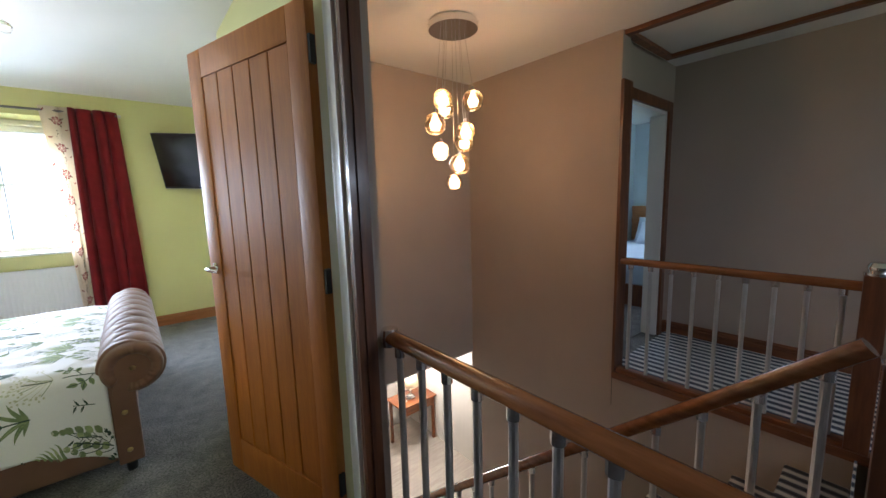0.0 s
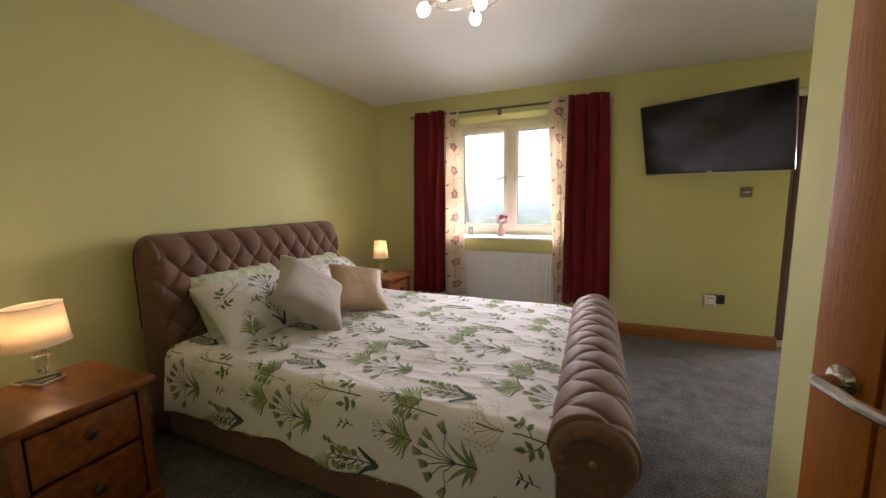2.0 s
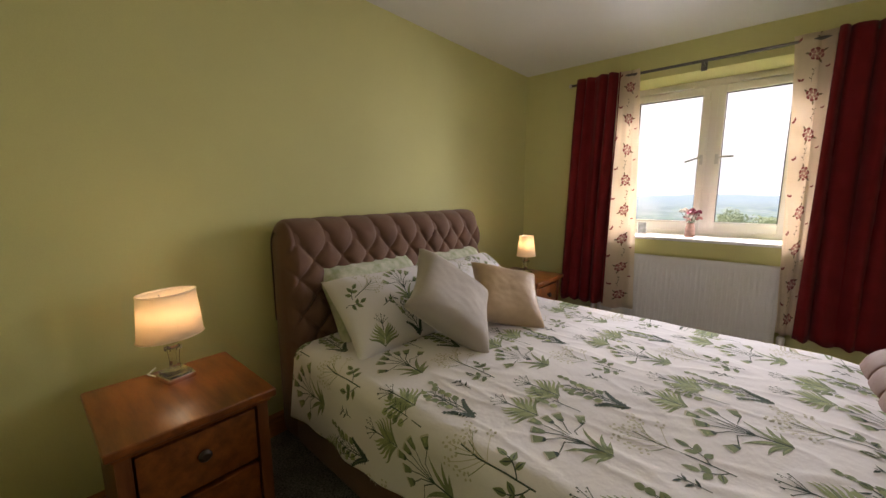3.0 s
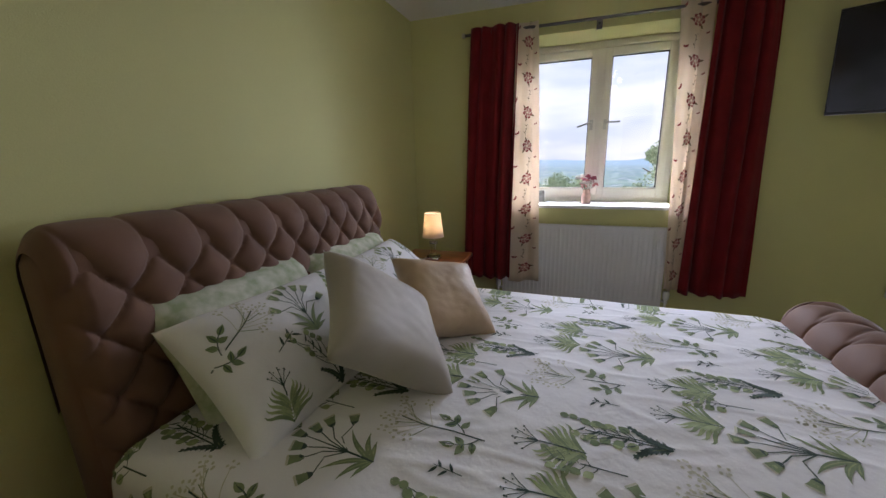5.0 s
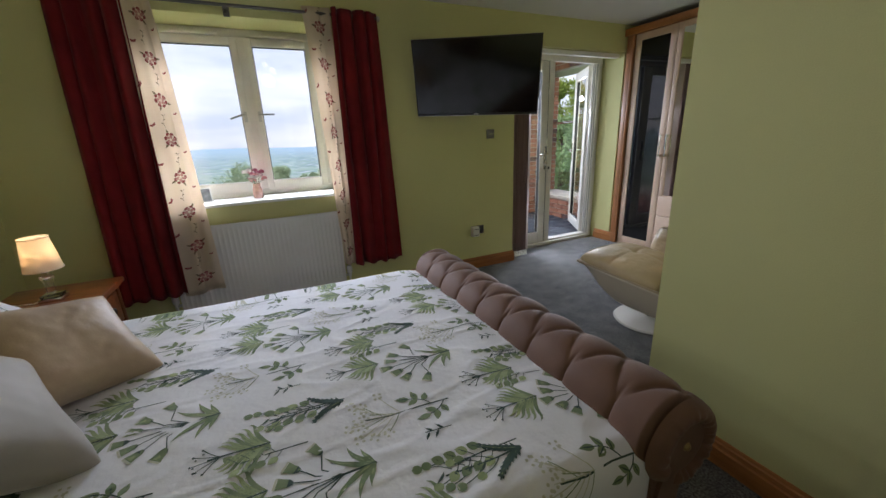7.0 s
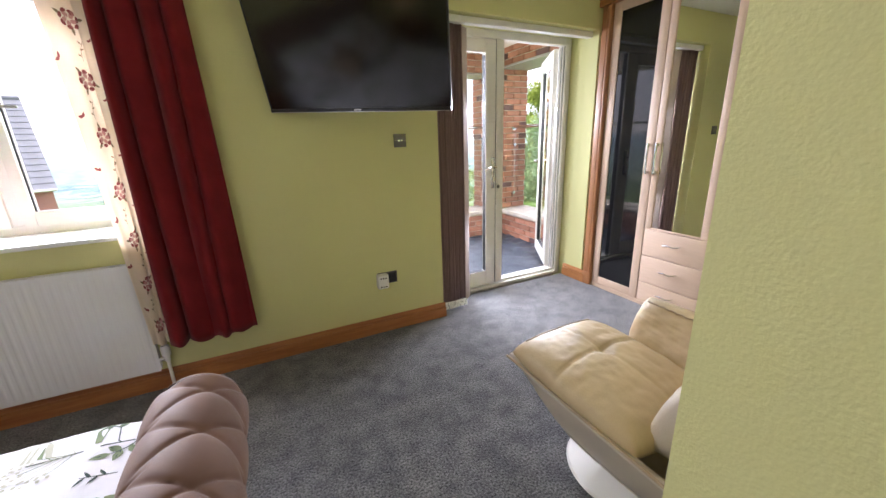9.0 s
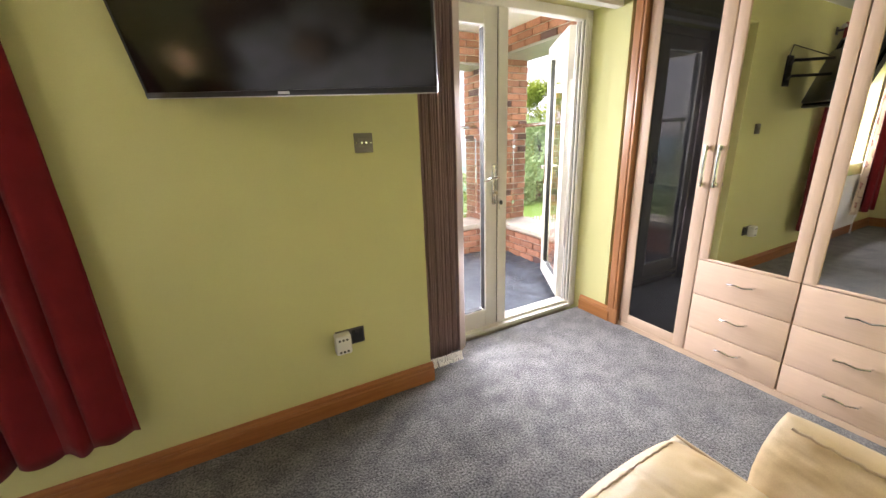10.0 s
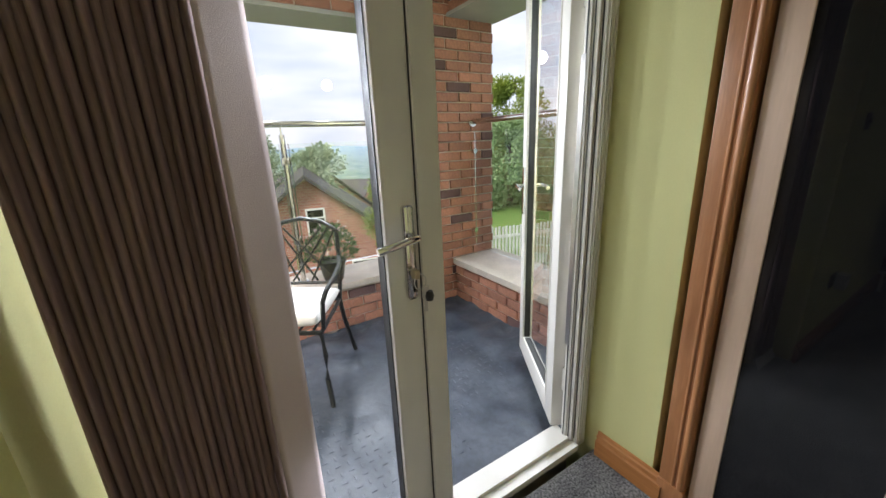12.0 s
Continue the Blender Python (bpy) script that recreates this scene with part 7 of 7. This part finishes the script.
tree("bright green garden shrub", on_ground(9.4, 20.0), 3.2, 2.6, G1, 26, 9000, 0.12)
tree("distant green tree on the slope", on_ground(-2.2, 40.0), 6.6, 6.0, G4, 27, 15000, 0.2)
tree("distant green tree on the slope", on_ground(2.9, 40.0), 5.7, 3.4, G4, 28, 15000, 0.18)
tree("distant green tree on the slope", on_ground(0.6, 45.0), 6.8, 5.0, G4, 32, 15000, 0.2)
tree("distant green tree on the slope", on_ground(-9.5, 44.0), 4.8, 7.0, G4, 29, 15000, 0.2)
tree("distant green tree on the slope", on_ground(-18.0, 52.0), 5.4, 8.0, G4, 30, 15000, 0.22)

TILE = mat("dark_roof_tile", (0.075, 0.068, 0.066), 0.7, vary=0.3, scale=3, fine=0.3, fine_scale=14, bump=0.02, bump_scale=6, stretch=(1, 1, 3))
HBRICK = bpy.data.materials.new("house_brickwork")
HBRICK.use_nodes = True
hn = HBRICK.node_tree
hb = hn.nodes.new("ShaderNodeTexBrick")
hb.inputs["Color1"].default_value, hb.inputs["Color2"].default_value, hb.inputs["Mortar"].default_value = (0.44, 0.17, 0.12, 1), (0.30, 0.10, 0.07, 1), (0.45, 0.36, 0.31, 1)
hb.inputs["Scale"].default_value = 2.6
hc, hm = hn.nodes.new("ShaderNodeTexCoord"), hn.nodes.new("ShaderNodeMapping")
hm.inputs["Rotation"].default_value = (radians(90), 0, 0)
hn.links.new(hc.outputs["Object"], hm.inputs["Vector"])
hn.links.new(hm.outputs["Vector"], hb.inputs["Vector"])
hn.links.new(hb.outputs["Color"], hn.nodes["Principled BSDF"].inputs["Base Color"])
hn.nodes["Principled BSDF"].inputs["Roughness"].default_value = 0.9


def gable_house(label, m, W, L, eaves, ridge, wins):
    """A house whose gable faces -y, its front wall at y = 0, W wide, L deep."""
    h = thing("house", label, "house", group="neighbouring houses")
    bm = bmesh.new()
    prof = [(-W / 2, -3), (W / 2, -3), (W / 2, eaves), (0, ridge), (-W / 2, eaves)]
    f, b = [bm.verts.new((x, 0, z)) for x, z in prof], [bm.verts.new((x, L, z)) for x, z in prof]
    bm.faces.new(f)
    bm.faces.new(b[::-1])
    for i in range(5):
        j = (i + 1) % 5
        bm.faces.new((f[i], b[i], b[j], f[j]))
    part("wall", bm, HBRICK, h, smooth=False)
    for s in (-1, 1):
        rb = bmesh.new()
        x1, z1 = s * (W / 2 + 0.35), eaves - 0.35 * (ridge - eaves) / (W / 2)
        vs = [rb.verts.new(p) for p in ((0, -0.3, ridge + 0.06), (x1, -0.3, z1 + 0.06), (x1, L + 0.3, z1 + 0.06), (0, L + 0.3, ridge + 0.06), (0, -0.3, ridge + 0.2), (x1, -0.3, z1 + 0.2), (x1, L + 0.3, z1 + 0.2), (0, L + 0.3, ridge + 0.2))]
        for q in ((0, 1, 2, 3), (4, 5, 6, 7), (0, 1, 5, 4), (1, 2, 6, 5), (2, 3, 7, 6), (3, 0, 4, 7)):
            rb.faces.new([vs[k] for k in q])
        bmesh.ops.recalc_face_normals(rb, faces=rb.faces)
        part("roof", rb, TILE, h, smooth=False)
    for x, z, w, hh in wins:
        wn_ = part("window", slab((x - w / 2, x + w / 2, -0.03, 0.01, z, z + 0.06), (x - w / 2, x + w / 2, -0.03, 0.01, z + hh - 0.06, z + hh), (x - w / 2, x - w / 2 + 0.06, -0.03, 0.01, z + 0.06, z + hh - 0.06), (x + w / 2 - 0.06, x + w / 2, -0.03, 0.01, z + 0.06, z + hh - 0.06), (x - w / 2 + 0.06, x + w / 2 - 0.06, -0.028, 0.01, z + hh * 0.62, z + hh * 0.62 + 0.05)), WHITE, h)
        part("pane", box_bm(x - w / 2 + 0.05, x + w / 2 - 0.05, -0.012, -0.004, z + 0.05, z + hh - 0.05), BLACKGLASS, wn_)
    h.matrix_world = m
    return h


gable_house("neighbouring brick house with a dark tiled gable roof", pose(4.45, 18.0, -0.78, 0, 0, -12), 7.0, 9.0, -1.75, 1.0, [(0.22, -0.95, 0.66, 0.95), (1.9, -3.0, 1.2, 0.9)])
gable_house("further brick house down the slope", pose(9.6, 33.0, -2.6, 0, 0, 18), 7.0, 9.0, -1.0, 1.6, [(0.0, -1.6, 1.0, 1.0)])
gable_house("brick house down the slope among trees", pose(17.0, 44.0, -4.5, 0, 0, 40), 8.0, 10.0, -1.0, 1.9, [(0.0, -1.6, 1.0, 1.0)])
fence = thing("garden_fence", "pale painted picket fence across the garden", "fence")
PALEF = mat("weathered_pale_paint", (0.55, 0.55, 0.53), 0.8, vary=0.2, scale=5)
FN = 46
for i in range(FN):
    x, y = 7.9 + 0.11 * i, 12.6 - 0.03 * i
    part("picket", box_bm(x, x + 0.075, y, y + 0.02, -3.6, -1.12 + 0.02 * (i % 2), bevel=0.004), PALEF, fence)
part("fence_rail", sweep_bm([(7.8, 12.65, -1.4), (13.1, 11.25, -1.4)], [(-0.02, -0.04), (0.02, -0.04), (0.02, 0.04), (-0.02, 0.04)]), PALEF, fence)
part("fence_rail", sweep_bm([(7.8, 12.65, -2.6), (13.1, 11.25, -2.6)], [(-0.02, -0.04), (0.02, -0.04), (0.02, 0.04), (-0.02, 0.04)]), PALEF, fence)

# ---- bricks, last ----
bricks(walls["pier"], (3.19, 7.088, 0), 0, 0.57, -0.02, 2.46, 1)
bricks(walls["pier"], (3.188, 7.60, 0), -90, 0.51, -0.02, 2.46, 2)
bricks(walls["low_east"], (PXA + 0.008, 7.08, 0), -90, 1.62, -0.02, CZ, 3)
bricks(walls["low_north"], (BW0, PYA + 0.008, 0), 0, 2.29, -0.02, CZ, 4)
bricks(walls["west"], (BW0 - 0.008, 5.46, 0), 90, 1.65, -0.02, CZ, 7)
bricks(walls["beam_east"], (PXA + 0.008, 7.08, 0), -90, 1.62, 2.245, 2.46, 5)
bricks(walls["beam_north"], (BW0, PYA + 0.008, 0), 0, 2.29, 2.16, 2.46, 6)


def tiled_house(label, m, L, D, eaves, ridge):
    """A house whose eaves face -y, its corner at x = 0; L long, D deep, with courses of roof tiles."""
    h = thing("house", label, "house", group="neighbouring houses")
    bm = bmesh.new()
    prof = [(0.2, -8), (D - 0.2, -8), (D - 0.2, eaves), (D / 2, ridge - 0.1), (0.2, eaves)]
    f, b = [bm.verts.new((-L + 0.15, y, z)) for y, z in prof], [bm.verts.new((-0.15, y, z)) for y, z in prof]
    bm.faces.new(f)
    bm.faces.new(b[::-1])
    for i in range(5):
        bm.faces.new((f[i], b[i], b[(i + 1) % 5], f[(i + 1) % 5]))
    bmesh.ops.recalc_face_normals(bm, faces=bm.faces)
    part("wall", bm, HBRICK, h, smooth=False)
    n = 15
    pitch = math.degrees(math.atan2(ridge - eaves, D / 2))
    step = math.hypot(ridge - eaves, D / 2) / n
    for s in (0, 1):
        roof = part("roof", box_bm(-L, 0, 0, step * n, -0.06, 0.0), GREYTILE, h)
        roof.matrix_local = pose(0, 0, eaves, pitch, 0, 0) if s == 0 else pose(-L, D, eaves, pitch, 0, 180)
        for k in range(n):
            row = part("tile_course", box_bm(-L - 0.02, 0.02, -0.03, step + 0.02, 0.0, 0.03), GREYTILE, roof)
            row.matrix_local = pose(0, k * step, 0.045, -4, 0, 0)
        if s == 0:
            for x in (-2.6, -5.2):
                sk = part("skylight", slab((x, x + 0.9, 2.2, 2.3, 0.02, 0.16), (x, x + 0.9, 3.3, 3.4, 0.02, 0.16), (x, x + 0.1, 2.3, 3.3, 0.02, 0.16), (x + 0.8, x + 0.9, 2.3, 3.3, 0.02, 0.16)), WHITE, roof)
                part("pane", box_bm(x + 0.09, x + 0.81, 2.29, 3.31, 0.09, 0.11), mat("skylight_glass", (0.6, 0.63, 0.66), 0.1), sk)
    part("ridge_tile", cyl_bm(0.11, (-L, D / 2, ridge + 0.06), (0, D / 2, ridge + 0.06), 12), GREYTILE, h)
    part("gutter", cyl_bm(0.06, (-L, -0.06, eaves - 0.02), (0, -0.06, eaves - 0.02), 10), WHITE, h)
    for x in (-6.4, -4.4, -2.4):
        w = part("window", slab((x, x + 1.5, 0.13, 0.21, eaves - 1.35, eaves - 1.27), (x, x + 1.5, 0.13, 0.21, eaves - 0.33, eaves - 0.25), *[(x + q, x + q + 0.08, 0.13, 0.21, eaves - 1.27, eaves - 0.33) for q in (0, 0.47, 0.95, 1.42)]), WHITE, h)
        part("pane", box_bm(x + 0.05, x + 1.45, 0.17, 0.19, eaves - 1.28, eaves - 0.3), mat("curtained_pane", (0.5, 0.52, 0.54), 0.1), w)
    h.matrix_world = m


GREYTILE = mat("blue_grey_roof_tile", (0.24, 0.25, 0.28), 0.75, vary=0.25, scale=2.0, fine=0.25, fine_scale=9, stretch=(1, 1, 1))
tiled_house("neighbouring brick house with a blue-grey tiled roof and skylights", pose(-8.5, 27.0, 0, 0, 0, 25), 9.0, 6.6, -0.35, 3.95)
